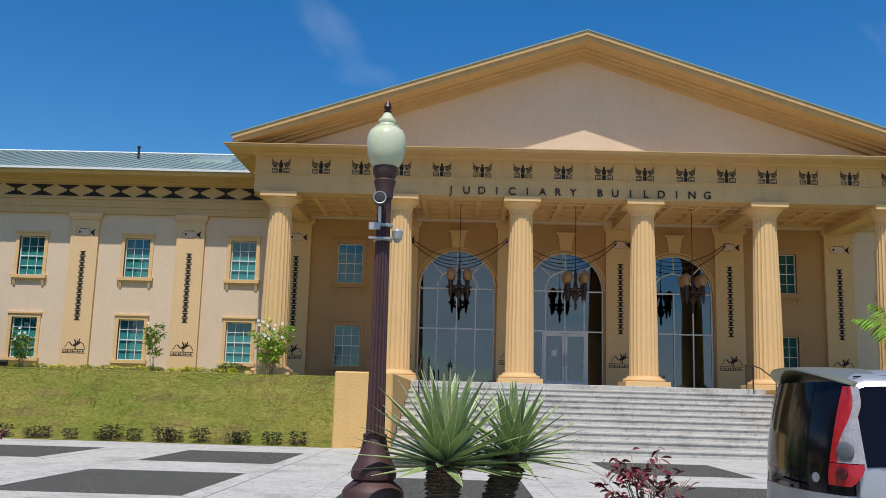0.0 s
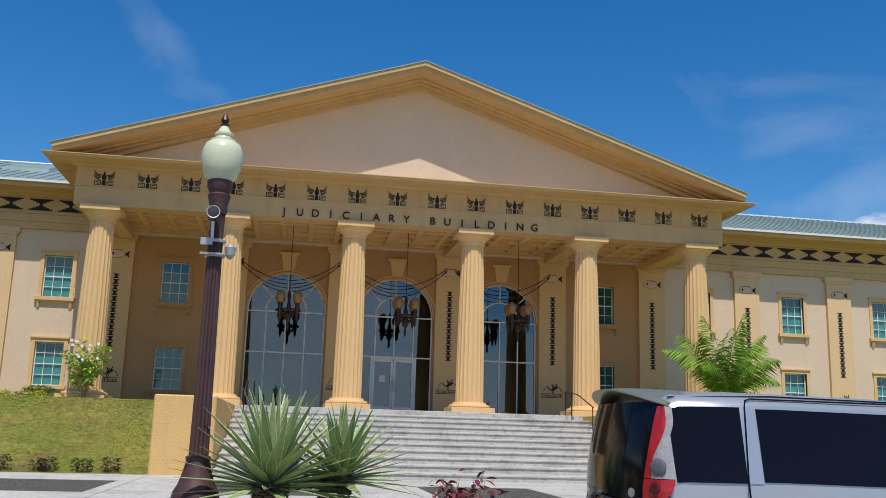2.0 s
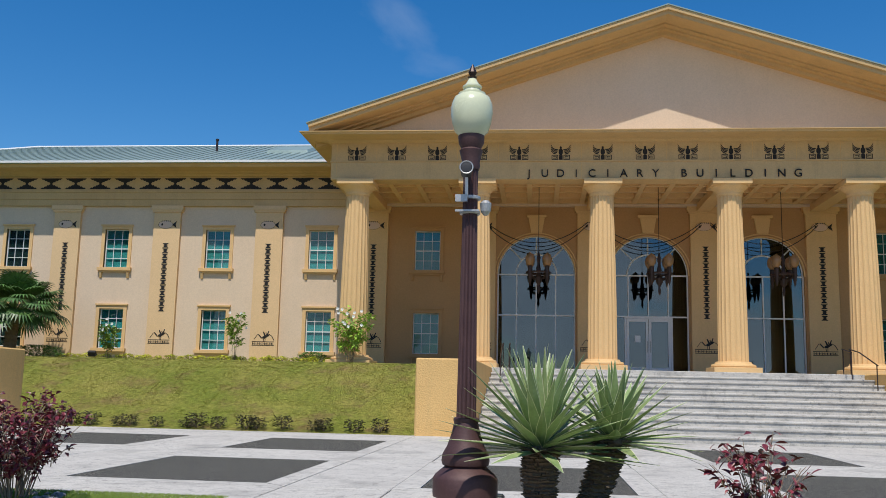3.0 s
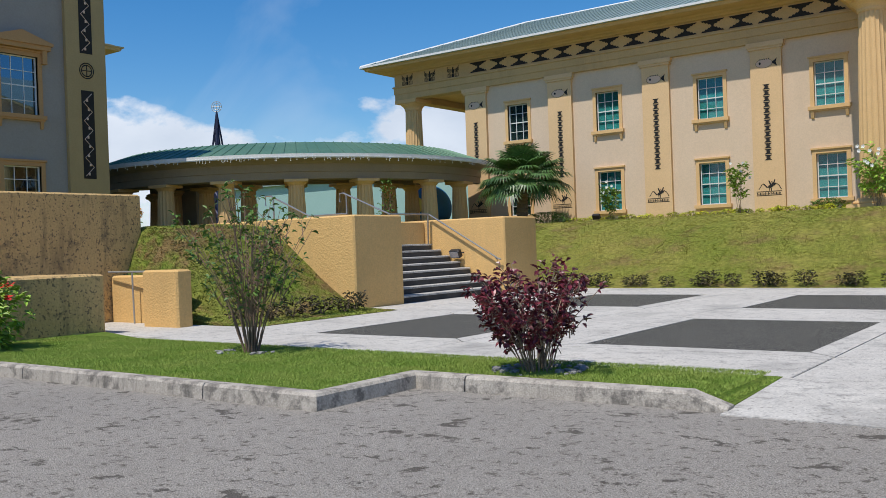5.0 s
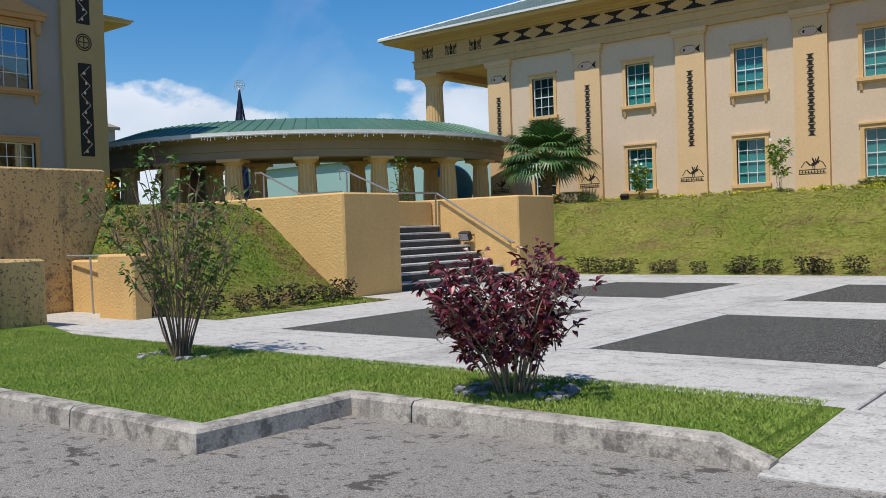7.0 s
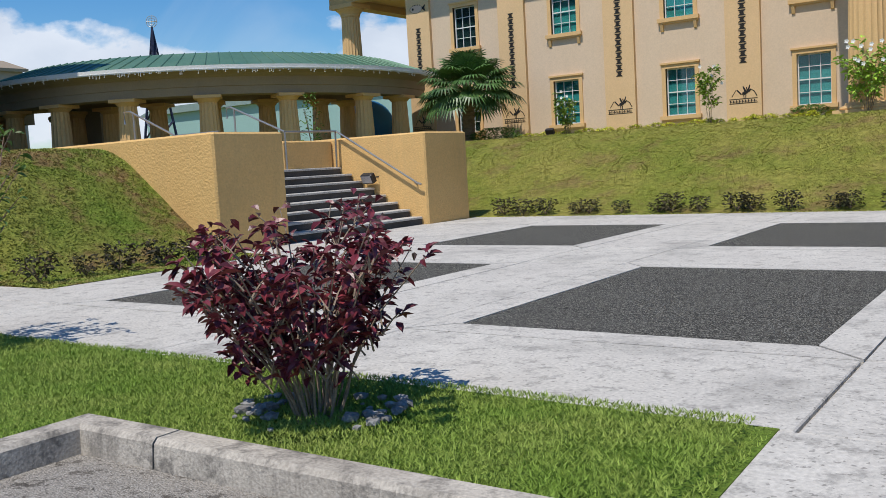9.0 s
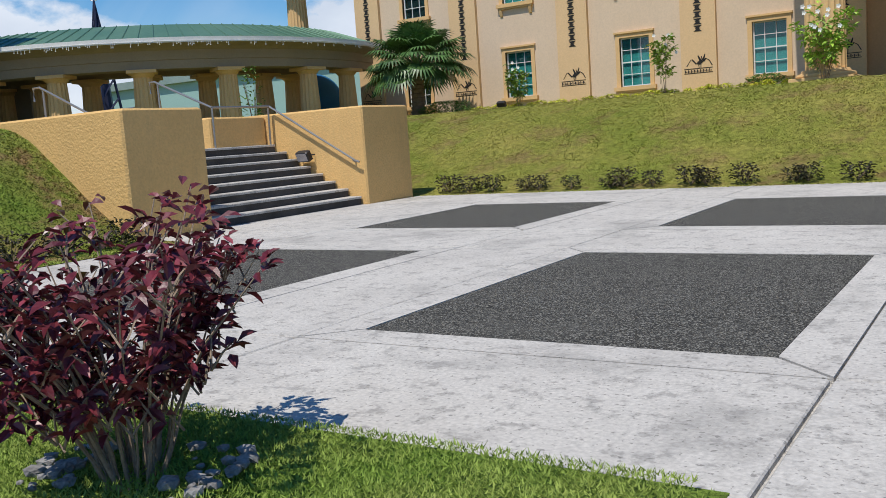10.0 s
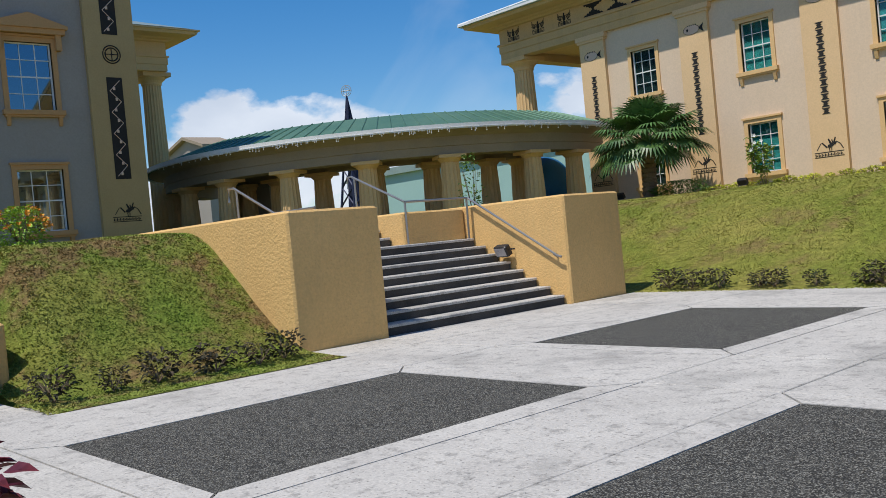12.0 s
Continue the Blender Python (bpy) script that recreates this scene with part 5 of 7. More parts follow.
part("camera_arm", Shape().tube([(LX - 0.03, LY - 0.15, 3.38), (LX - 0.03, LY - 0.12, 3.24), (LX - 0.03, LY - 0.1, 3.18)], 0.018, 6), WHITE, lamp)
part("camera_dome", Shape().lathe([(0.02, -0.12), (0.05, -0.08), (0.06, 0.0), (0.03, 0.03)], 14, (LX + 0.16, LY - 0.06, 3.12)), GALV, lamp, "small grey dome camera")


# ---- plants ----


def blade_mesh(length, width, fold=0.25, sag=0.1, segs=5, name="leaf", mat=LEAF, shape=lambda t: math.sin(math.pi * min(1, t * 0.96 + 0.04)) ** 0.8):
    """A leaf along +y, folded along its midrib and drooping."""
    v, f = [], []
    for i in range(segs + 1):
        t = i / segs
        w = width * shape(t) / 2
        y, z = length * t, -sag * length * t * t
        v += [(-w, y, z + abs(w) * fold), (0, y, z), (w, y, z + abs(w) * fold)]
    for i in range(segs):
        a = i * 3
        f += [(a, a + 1, a + 4, a + 3), (a + 1, a + 2, a + 5, a + 4)]
    return Shape().add(v, f).mesh(name, mat)


def scatter_leaves(points, length, width, rnd_, tilt=(-40, 50), fold=0.3, sag=0.15):
    """Many leaves as one shape: points of (place, outward angle)."""
    s = Shape()
    for p, ang in points:
        L, W = length * rnd_.uniform(0.7, 1.25), width * rnd_.uniform(0.75, 1.2)
        m = pose(*p, rnd_.uniform(*tilt), rnd_.uniform(-35, 35), math.degrees(ang) - 90 + rnd_.uniform(-50, 50))
        v = [(0, 0, 0), (-W / 2, L * 0.45, W * fold), (0, L * 0.45, 0), (W / 2, L * 0.45, W * fold), (0, L, -sag * L), (-W / 3, L * 0.75, W * fold * 0.4), (W / 3, L * 0.75, W * fold * 0.4)]
        s.add([m @ Vector(q) for q in v], [(0, 2, 1), (0, 3, 2), (1, 2, 5), (2, 3, 6), (2, 4, 5), (2, 6, 4)])
    return s


def shrub(name, at, height, spread, stems, leaves, mat, label, leaf=(0.11, 0.05), base=0.12, bare=0.35, seed=1, power=1.8, singles=0, group="", stem_mat=STEM, stout=0.007, withered=0):
    """Upright stems fanning from the foot, forking once, with leaves towards the ends."""
    r = random.Random(seed)
    t = thing(name, label, "shrub", at, group)
    tips = []
    s = Shape()
    for i in range(stems):
        a, q = r.uniform(0, 2 * math.pi), r.uniform(0.1, 1) ** 0.6
        h = height * r.uniform(0.72, 1.0) * (1 - 0.22 * q * q)
        foot = Vector((at[0] + base * q * math.cos(a), at[1] + base * q * math.sin(a), at[2] - 0.05))
        head = Vector((at[0] + spread * q * math.cos(a), at[1] + spread * q * math.sin(a), at[2] + h))
        path = []
        for k in range(7):
            w = k / 6
            p = foot.lerp(head, w)
            bow = math.sin(math.pi * w) * -0.12 * spread * q
            p += Vector((bow * math.cos(a), bow * math.sin(a), 0)) + Vector((r.uniform(-1, 1), r.uniform(-1, 1), 0)) * 0.012
            path.append(p)
            if w >= bare:
                tips.append((p, a, w))
        s = Shape().tube(path, stout * r.uniform(0.8, 1.5), 5, 0.003)
        for k in range(6):
            w = r.uniform(0.25, 0.88)
            p = foot.lerp(head, w)
            b = a + r.uniform(-2.6, 2.6)
            e = p + Vector((math.cos(b), math.sin(b), 1.1)) * height * r.uniform(0.05, 0.13)
            s.tube([p, p.lerp(e, 0.5) + Vector((0, 0, 0.01)), e], 0.006, 4, 0.003)
            tips.append((e, b, 1.0)); tips.append((p.lerp(e, 0.6), b, 0.9))
        part("stem", s, stem_mat, t)
    if withered:
        dry = []
        for k in range(withered):
            a, w = r.uniform(0, 6.28), r.uniform(0.3, 0.68)
            q = r.random() ** 0.6 * spread * w * 0.85
            dry.append(((at[0] + q * math.cos(a), at[1] + q * math.sin(a), at[2] + height * w), a))
        tagged(part("dry_leaves", scatter_leaves(dry, leaf[0] * 0.7, leaf[1] * 0.4, r, (-80, 20)), TWIG, t, "withered brown leaves"), kind="stuff")
    lm = blade_mesh(leaf[0], leaf[1], 0.3, 0.2, 3, "leaf", mat)
    count = 0
    pts = []
    while count < leaves:
        p, a, w = r.choice(tips)
        if r.random() > w ** power:
            continue
        q = p + Vector((r.uniform(-1, 1), r.uniform(-1, 1), r.uniform(-1, 1))) * leaf[0] * 0.35
        b = a + r.uniform(-1.8, 1.8)
        if count < singles:
            k = r.uniform(0.7, 1.25)
            ob = part("leaf", lm, mat, t, m=pose(*q, r.uniform(-45, 45), r.uniform(-40, 40), math.degrees(b) - 90) @ Matrix.Scale(k, 4))
        else:
            pts.append((q, b))
        count += 1
    if pts:
        tagged(part("foliage", scatter_leaves(pts, leaf[0], leaf[1], r), mat, t), kind="stuff")
    return t


shrub("purple_shrub", (-4.76, 10.08, 0.045), 1.2, 0.74, 38, 2300, PURPLE, "bushy purple-leaved shrub with bare pale stems", (0.088, 0.040), bare=0.52, base=0.13, seed=3, singles=290, power=1.3)
shrub("purple_shrub", (2.85, 9.95, 0.045), 0.94, 0.46, 16, 230, PURPLE, "low purple-leaved shrub by the kerb", (0.12, 0.055), seed=5, singles=120)
shrub("leggy_shrub", (-9.04, 10.13, 0.045), 2.35, 0.86, 26, 950, LEAF, "leggy half-bare shrub with sparse green leaves", (0.088, 0.042), bare=0.70, seed=8, singles=150, power=11.0, stem_mat=TWIG, base=0.07, stout=0.010, withered=300)


def agave(at, trunk_h, lean, count, length, seed, label):
    r = random.Random(seed)
    t = thing("agave_plant", label, "succulent", at)
    head = Vector((at[0] + lean[0], at[1] + lean[1], at[2] + trunk_h))
    s = Shape()
    foot = Vector(at)
    # trunk: rows of overlapping leaf scars
    rows = 21
    for i in range(rows):
        w = i / rows
        c = foot.lerp(head, w)
        rad = 0.105 + 0.05 * w + (0.03 * (1 - w * 5) if w < 0.2 else 0)
        for k in range(13):
            a = 2 * math.pi * (k + 0.5 * (i % 2)) / 13 + r.uniform(-0.08, 0.08)
            ca, sa = math.cos(a), math.sin(a)
            o, z, hw_ = rad, trunk_h / rows, 0.037
            tx, ty = -sa * hw_, ca * hw_
            b0 = (c.x + ca * o * 0.8, c.y + sa * o * 0.8, c.z - 0.01)
            o += r.uniform(-0.012, 0.02)
            tip = (c.x + ca * (o + 0.045), c.y + sa * (o + 0.045), c.z + z * r.uniform(0.5, 1.5))
            top = (c.x + ca * o * 0.8, c.y + sa * o * 0.8, c.z + z * 1.7)
            s.add([(b0[0] - tx, b0[1] - ty, b0[2]), (b0[0] + tx, b0[1] + ty, b0[2]), (tip[0] - tx, tip[1] - ty, tip[2]), (tip[0] + tx, tip[1] + ty, tip[2]), (top[0] - tx, top[1] - ty, top[2]), (top[0] + tx, top[1] + ty, top[2])],
                  [(0, 1, 3, 2), (2, 3, 5, 4), (0, 2, 4), (1, 5, 3)])
    s.tube([foot - Vector((0, 0, 0.1)), foot.lerp(head, 0.5), head], 0.10, 12, 0.13)
    part("trunk", s, BARK, t, "scaly dark brown trunk")
    taper = lambda q: (0.45 + 1.4 * q) if q < 0.4 else max(0.02, (1 - q) / 0.6) ** 0.85
    lm = blade_mesh(length, 0.115, 0.34, 0.02, 6, "leaf", AGAVE, taper)
    em = Shape()
    for sg in (-1, 1):
        v = []
        for i in range(7):
            q = i / 6
            w = 0.0575 * taper(q)
            v += [(sg * w, length * q, -0.02 * length * q * q + w * 0.34 + 0.001), (sg * (w + 0.008 * (1 - q * 0.7)), length * q, -0.02 * length * q * q + w * 0.34 + 0.002)]
        em.add(v, [(2 * i, 2 * i + 1, 2 * i + 3, 2 * i + 2) for i in range(6)])
    em = em.mesh("leaf_margin", AGAVEEDGE)
    for i in range(count):
        a = i * 2.39996
        w = i / count
        el = -4 + 90 * w ** 1.35 + r.uniform(-5, 5)
        k = r.uniform(0.88, 1.05) * (1.06 - 0.16 * w)
        m = pose(head.x, head.y, head.z - 0.05 + 0.13 * w, 0, 0, math.degrees(a)) @ pose(0, 0.06 * (1 - w), 0, el, r.uniform(-10, 10), 0) @ Matrix.Scale(k, 4)
        lf = part("leaf", lm, AGAVE, t, m=m)
        part("leaf_margin", em, AGAVEEDGE, lf, m=m)
    return t


agave((0.74, 9.70, 0.04), 0.70, (0.0, 0.0), 92, 0.99, 11, "large spiky grey-green agave on a scaly trunk")
agave((1.22, 10.15, 0.04), 0.76, (0.26, 0.1), 70, 0.82, 12, "smaller leaning agave on a scaly trunk")

# hedge plants along the foot of the banks
def hedge_plant(at, w, h, seed):
    r = random.Random(seed)
    t = thing("hedge_plant", "low dark trimmed hedge plant", "hedge", at, "hedge along the lawn")
    s = Shape()
    for k in range(7):
        a = r.uniform(0, 6.28)
        s.tube([at, (at[0] + w * 0.4 * math.cos(a), at[1] + w * 0.4 * math.sin(a), at[2] + h * 0.7)], 0.012, 4, 0.006)
    part("twig_core", s, BARK, t)
    pts = []
    for k in range(170):
        a, q, z = r.uniform(0, 6.28), math.sqrt(r.random()), r.uniform(0.15, 1)
        rr = w * 0.5 * q * (0.75 + 0.35 * math.sin(z * 2.6)) * r.uniform(0.8, 1.15)
        pts.append(((at[0] + rr * math.cos(a), at[1] + rr * math.sin(a), at[2] + h * z), a))
    tagged(part("foliage", scatter_leaves(pts, 0.10, 0.06, r), DARKLEAF, t), kind="stuff")
    return t


hr = random.Random(21)
protos = [hedge_plant((0, 0, -50), 0.62, 0.46, 30 + k) for k in range(4)]


def hedge_row(points):
    for x, y in points:
        p = hr.choice(protos)
        k = hr.uniform(0.52, 0.92)
        copy_thing(p, pose(x, y, 0.03, 0, 0, hr.uniform(0, 360)) @ Matrix.Diagonal((k * hr.uniform(0.9, 1.25), k, k * hr.uniform(0.85, 1.1), 1)))


hedge_row([(-13.0 + 0.62 * k + hr.uniform(-0.15, 0.15) + 0.25 * (k % 3 == 0), 25.5) for k in range(16)])
hedge_row([(-13.05 + hr.uniform(-0.08, 0.08), 16.75 - 0.62 * k + hr.uniform(-0.12, 0.12)) for k in range(6)])
hedge_row([(14.3 + 0.62 * k + hr.uniform(-0.15, 0.15), 25.5) for k in range(10)])
for p in protos:
    for o in list(p.children_recursive) + [p]:
        bpy.data.objects.remove(o)
# ---- fan palm, young palm and flowering trees on the terrace ----
def terrace_at(y):
    return terrace_height(y - 25.1) + 0.01


def fan_palm(at, trunk, radius, count, seed):
    r = random.Random(seed)
    t = thing("fan_palm", "dense green fan palm on a short dark trunk", "palm tree", at)
    x, y, z = at
    s = Shape()
    for i in range(11):
        q = i / 11
        s.lathe([(0.26 - 0.06 * q, 0), (0.31 - 0.06 * q, trunk / 11 * 0.8), (0.25 - 0.06 * q, trunk / 11 * 1.05)], 12, (x + 0.1 * q, y, z - 0.1 + trunk * q))
    part("trunk", s, BARK, t)
    hub = Vector((x + 0.1, y, z + trunk + 0.05))
    for i in range(count):
        a = i * 2.39996 + r.uniform(-0.2, 0.2)
        el = math.radians(84 - 104 * (i / count) + r.uniform(-6, 6))
        d = Vector((math.cos(a) * math.cos(el), math.sin(a) * math.cos(el), math.sin(el)))
        L = radius * r.uniform(0.46, 0.66)
        tip = hub + Vector((d.x * L * 1.1, d.y * L * 1.1, d.z * L * 0.8))
        s = Shape().tube([hub, hub.lerp(tip, 0.5) + Vector((0, 0, 0.08)), tip], 0.018, 4, 0.01)
        side = d.cross(Vector((0, 0, 1))).normalized()
        axis = (d + Vector((0, 0, -0.42))).normalized()
        up = side.cross(axis)
        n = 24
        for k in range(n):
            b = math.radians(-135 + 270 * k / (n - 1))
            w = (axis * math.cos(b) + side * math.sin(b)).normalized()
            ln = radius * 0.36 * (0.78 + 0.22 * math.cos(b)) * r.uniform(0.9, 1.06)
            droop = Vector((0, 0, -0.20 * ln)) - up * 0.04
            wid = w.cross(up).normalized() * 0.048
            mid = tip + w * ln * 0.62 + up * 0.03
            s.add([tip, mid - wid, mid + wid, tip + w * ln + droop], [(0, 1, 2), (1, 3, 2)])
        part("frond", s, PALMLEAF, t)
    return t


fan_palm((-22.25, 38.5, terrace_at(38.5)), 1.9, 2.5, 84, 4)


def feather_palm(at, trunk, length, count, seed):
    r = random.Random(seed)
    t = thing("young_coconut_palm", "young feathery palm with arching bright fronds", "palm tree", at)
    x, y, z = at
    part("trunk", Shape().lathe([(0.2, -0.1), (0.16, 0.4), (0.13, trunk)], 12, at), BARK, t)
    hub = Vector((x, y, z + trunk))
    for i in range(count):
        a = i * 2.39996 + r.uniform(-0.3, 0.3)
        e0 = math.radians(87 - 34 * (i / count) + r.uniform(-5, 5))
        bend = math.radians(95 + 30 * r.random()) * (0.25 + 0.75 * i / count)
        L = length * r.uniform(0.85, 1.1)
        p, pts = hub.copy(), []
        n = 16
        for k in range(n + 1):
            q = k / n
            el = e0 - bend * q ** 1.4
            d = Vector((math.cos(a) * math.cos(el), math.sin(a) * math.cos(el), math.sin(el)))
            pts.append((p.copy(), d))
            p += d * L / n
        s = Shape().tube([q for q, _ in pts], 0.022, 5, 0.004)
        for k in range(4, 3 * n + 1):
            q = min(k / 3, n - 0.01)
            i0 = int(q)
            c = pts[i0][0].lerp(pts[min(i0 + 1, n)][0], q - i0)
            d = pts[i0][1]
            side = d.cross(Vector((0, 0, 1)))
            side = side.normalized() if side.length > 0.05 else Vector((-math.sin(a), math.cos(a), 0))
            for sg in (-1, 1):
                w = (side * sg * 0.75 + d * 0.85 + Vector((0, 0, -0.45 - 0.5 * r.random()))).normalized()
                ln = L * 0.33 * math.sin(math.pi * (0.15 + 0.8 * q / n)) * r.uniform(0.85, 1.1)
                e = c + w * ln + Vector((0, 0, -0.3 * ln))
                wd = d * 0.03
                m = c.lerp(e, 0.5) + Vector((0, 0, 0.02))
                s.add([c, m - wd, m + wd, e], [(0, 1, 2), (1, 3, 2)])
        part("frond", s, YOUNGLEAF, t)
    return t


feather_palm((17.45, 33.0, terrace_at(33.0)), 0.9, 3.1, 14, 9)


def flowering_tree(at, height, spread, stems, seed, flowers, label):
    t = shrub("flowering_tree", at, height, spread, stems, stems * 70, HIBLEAF, label, (0.19, 0.08), base=0.06, bare=0.55, seed=seed, power=2.2, group="white-flowered trees by the wall", stem_mat=BARK)
    t["category"] = "small tree"
    r = random.Random(seed + 90)
    for k in range(flowers):
        a, q = r.uniform(0, 6.28), r.uniform(0.3, 1)
        c = Vector((at[0] + spread * q * math.cos(a), at[1] - abs(spread * q * math.sin(a)), at[2] + height * r.uniform(0.62, 0.94)))
        s = Shape()
        for j in range(5):
            b = 2 * math.pi * j / 5
            u = Vector((math.cos(b), -0.3, math.sin(b))) * 0.07
            w = Vector((-math.sin(b), 0, math.cos(b))) * 0.027
            s.add([c, c + u * 0.6 - w, c + u, c + u * 0.6 + w], [(0, 1, 2, 3)])
        part("blossom", s, PETAL, t, "white blossom")
    return t


flowering_tree((-17.7, 38.6, terrace_at(38.6)), 1.85, 0.55, 5, 41, 5, "small tree with white blossoms and sparse leaves")
flowering_tree((-12.1, 38.6, terrace_at(38.6)), 2.25, 0.55, 5, 42, 5, "small tree with white blossoms and bare lower stems")
flowering_tree((-6.37, 35.0, terrace_at(35.0)), 2.2, 0.8, 10, 43, 11, "bushy small tree crowned with white blossoms")


# low bushes and the yellow edging
def bush(name, at, w, d, h, leaves, mat, label, leaf=(0.09, 0.05), seed=1, blossoms=0, petal=REDPETAL, group="", rough=0.3, bloom=0.075):
    r = random.Random(seed)
    t = thing(name, label, "bush", at, group)
    s = Shape()
    for k in range(10):
        a = r.uniform(0, 6.28)
        s.tube([at, (at[0] + w * 0.3 * math.cos(a), at[1] + d * 0.3 * math.sin(a), at[2] + h * 0.75)], 0.015, 4, 0.006)
    part("twig_core", s, BARK, t)
    pts = []
    for k in range(leaves):
        a, q, z = r.uniform(0, 6.28), r.random() ** 0.4, r.uniform(0.05, 1)
        k2 = math.sqrt(max(0.05, 1 - (z * 1.05 - 0.35) ** 2 / 0.55)) * (0.85 + rough * noise.noise((math.cos(a) * 2 + seed, math.sin(a) * 2, z * 3)))
        pts.append(((at[0] + w / 2 * q * k2 * math.cos(a), at[1] + d / 2 * q * k2 * math.sin(a), at[2] + h * z), a))
    tagged(part("foliage", scatter_leaves(pts, leaf[0], leaf[1], r), mat, t), kind="stuff")
    for k in range(blossoms):
        a, z = r.uniform(0, 6.28), r.uniform(0.4, 0.98)
        k2 = math.sqrt(max(0.05, 1 - (z * 1.05 - 0.35) ** 2 / 0.55)) * 1.04
        c = Vector((at[0] + w / 2 * k2 * math.cos(a), at[1] + d / 2 * k2 * math.sin(a), at[2] + h * z))
        s = Shape()
        for j in range(6):
            b = 2 * math.pi * j / 6
            u = Vector((math.cos(b), math.sin(b), 0.6 * math.sin(b * 2.0 + k))) * bloom
            w2 = Vector((-math.sin(b), math.cos(b), 0.3)) * bloom * 0.5
            s.add([c, c + u * 0.6 - w2, c + u, c + u * 0.6 + w2], [(0, 1, 2, 3)])
        part("blossom", s, petal, t)
    return t


bush("green_bush", (-20.9, 38.3, terrace_at(38.3)), 3.0, 0.7, 0.5, 1100, LEAF, "low green bush under the fan palm", seed=3)
bush("green_bush", (-8.9, 39.2, terrace_at(39.2)), 1.7, 0.7, 0.42, 600, LEAF, "low light green bush at the wall's foot", seed=4)
bush("hibiscus_bush", (-13.45, 8.7, 0.02), 1.6, 1.5, 1.2, 2000, HIBLEAF, "leafy hibiscus bush with red flowers", (0.12, 0.07), seed=5, blossoms=24, rough=0.75)
bush("lantana_bush", (-19.5, 15.35, bank_height(7.0) * bank_fall(15.35)), 1.1, 1.0, 0.8, 900, HIBLEAF, "small bush with orange and yellow flowers", (0.08, 0.05), seed=6, blossoms=70, petal=ORANGEPETAL, bloom=0.052)
edge0 = bush("edging_plant", (-18.0, 38.9, terrace_at(38.9)), 0.62, 0.42, 0.19, 200, YELLOWLEAF, "yellowish low edging plant", (0.07, 0.04), seed=7, group="yellow edging along the wall")
er = random.Random(77)
for k in range(30):
    x = -20.2 + 0.46 * k + er.uniform(-0.12, 0.12)
    if abs(x + 18.0) > 0.25 and x < -8:
        copy_thing(edge0, pose(x, 38.9, terrace_at(38.9), 0, 0, er.uniform(0, 360)) @ Matrix.Scale(er.uniform(0.75, 1.2), 4))

# aloe clump and white stones round the plants
ar = random.Random(15)
aloe = thing("aloe_clump", "tangled green clump at the agave's foot", "succulent", (1.5, 9.9, 0.04))
lm = blade_mesh(0.24, 0.04, 0.5, 0.25, 4, "leaf", LEAF, lambda t: max(0.03, 1 - t) ** 0.7)
for k in range(75):
    m = pose(ar.uniform(1.15, 2.0), ar.uniform(9.65, 10.2), 0.05, ar.uniform(15, 75), ar.uniform(-20, 20), ar.uniform(0, 360)) @ Matrix.Scale(ar.uniform(0.6, 1.2), 4)
    part("leaf", lm, LEAF, aloe, m=m)


def stone_mesh(seed):
    r = random.Random(seed)
    bm = bmesh.new()
    bmesh.ops.create_icosphere(bm, subdivisions=1, radius=1.0)
    for v in bm.verts:
        v.co *= 1 + 0.45 * noise.noise(v.co * 1.6 + Vector((seed * 3.1, 0, 0))) + r.uniform(-0.2, 0.2)
        v.co.z *= 0.6
    me = bpy.data.meshes.new("coral_stone")
    bm.to_mesh(me)
    bm.free()
    me.materials.append(STONE)
    return me


stones = [stone_mesh(k) for k in range(5)]


def stone_ring(cx, cy, rx, ry, n, seed):
    r = random.Random(seed)
    for k in range(n):
        a = r.gauss(3.4, 0.55) if k % 5 < 3 else r.gauss(0.1, 0.5)
        q = r.uniform(0.62, 1.18)
        sz = r.choice((0.014, 0.02, 0.026, 0.034, 0.045)) * r.uniform(0.8, 1.1)
        ob = part("coral_stone", r.choice(stones), STONE, m=pose(cx + rx * q * math.cos(a), cy + ry * q * math.sin(a), 0.05 + sz * 0.3, 0, 0, r.uniform(0, 360)) @ Matrix.Scale(sz, 4))
        tagged(ob, "small rough white coral stone on the turf", "stone", "stones round the shrubs")


stone_ring(-4.74, 10.06, 0.42, 0.34, 60, 1)
stone_ring(-9.1, 10.05, 0.40, 0.25, 26, 2)

# ---- handrails, floodlights, lanterns ----
def rail(name, runs, label, posts=(), r=0.024, mat=STEEL):
    a = runs[0][0]
    t = thing(name, label, "handrail", a)
    for k, run in enumerate(runs):
        part("rail_bar", Shape().tube(run, r, 8), mat, t)
    for foot, head in posts:
        part("post", Shape().tube([foot, head], r * 0.9, 8), mat, t)
    return t


rail("stair_handrail", [[(-13.75, 23.2, 0.95), (-13.62, 23.2, 0.91)], [(-13.75, 23.2, 0.96), (-16.05, 23.2, 2.26)], [(-16.05, 23.2, 2.26), (-16.2, 21.62, 2.26)], [(-16.2, 21.62, 2.26), (-17.9, 21.62, 2.95), (-18.05, 21.62, 2.95), (-18.05, 21.62, 2.7)]],
     "brushed steel handrail with upright posts beside the steps", [((-16.1, 23.2, 1.38), (-16.08, 23.2, 2.25)), ((-16.2, 21.62, 1.38), (-16.2, 21.62, 2.25)), ((-17.8, 21.62, 2.05), (-17.8, 21.62, 2.9)), ((-13.8, 23.31, 0.9), (-13.8, 23.2, 0.97))])
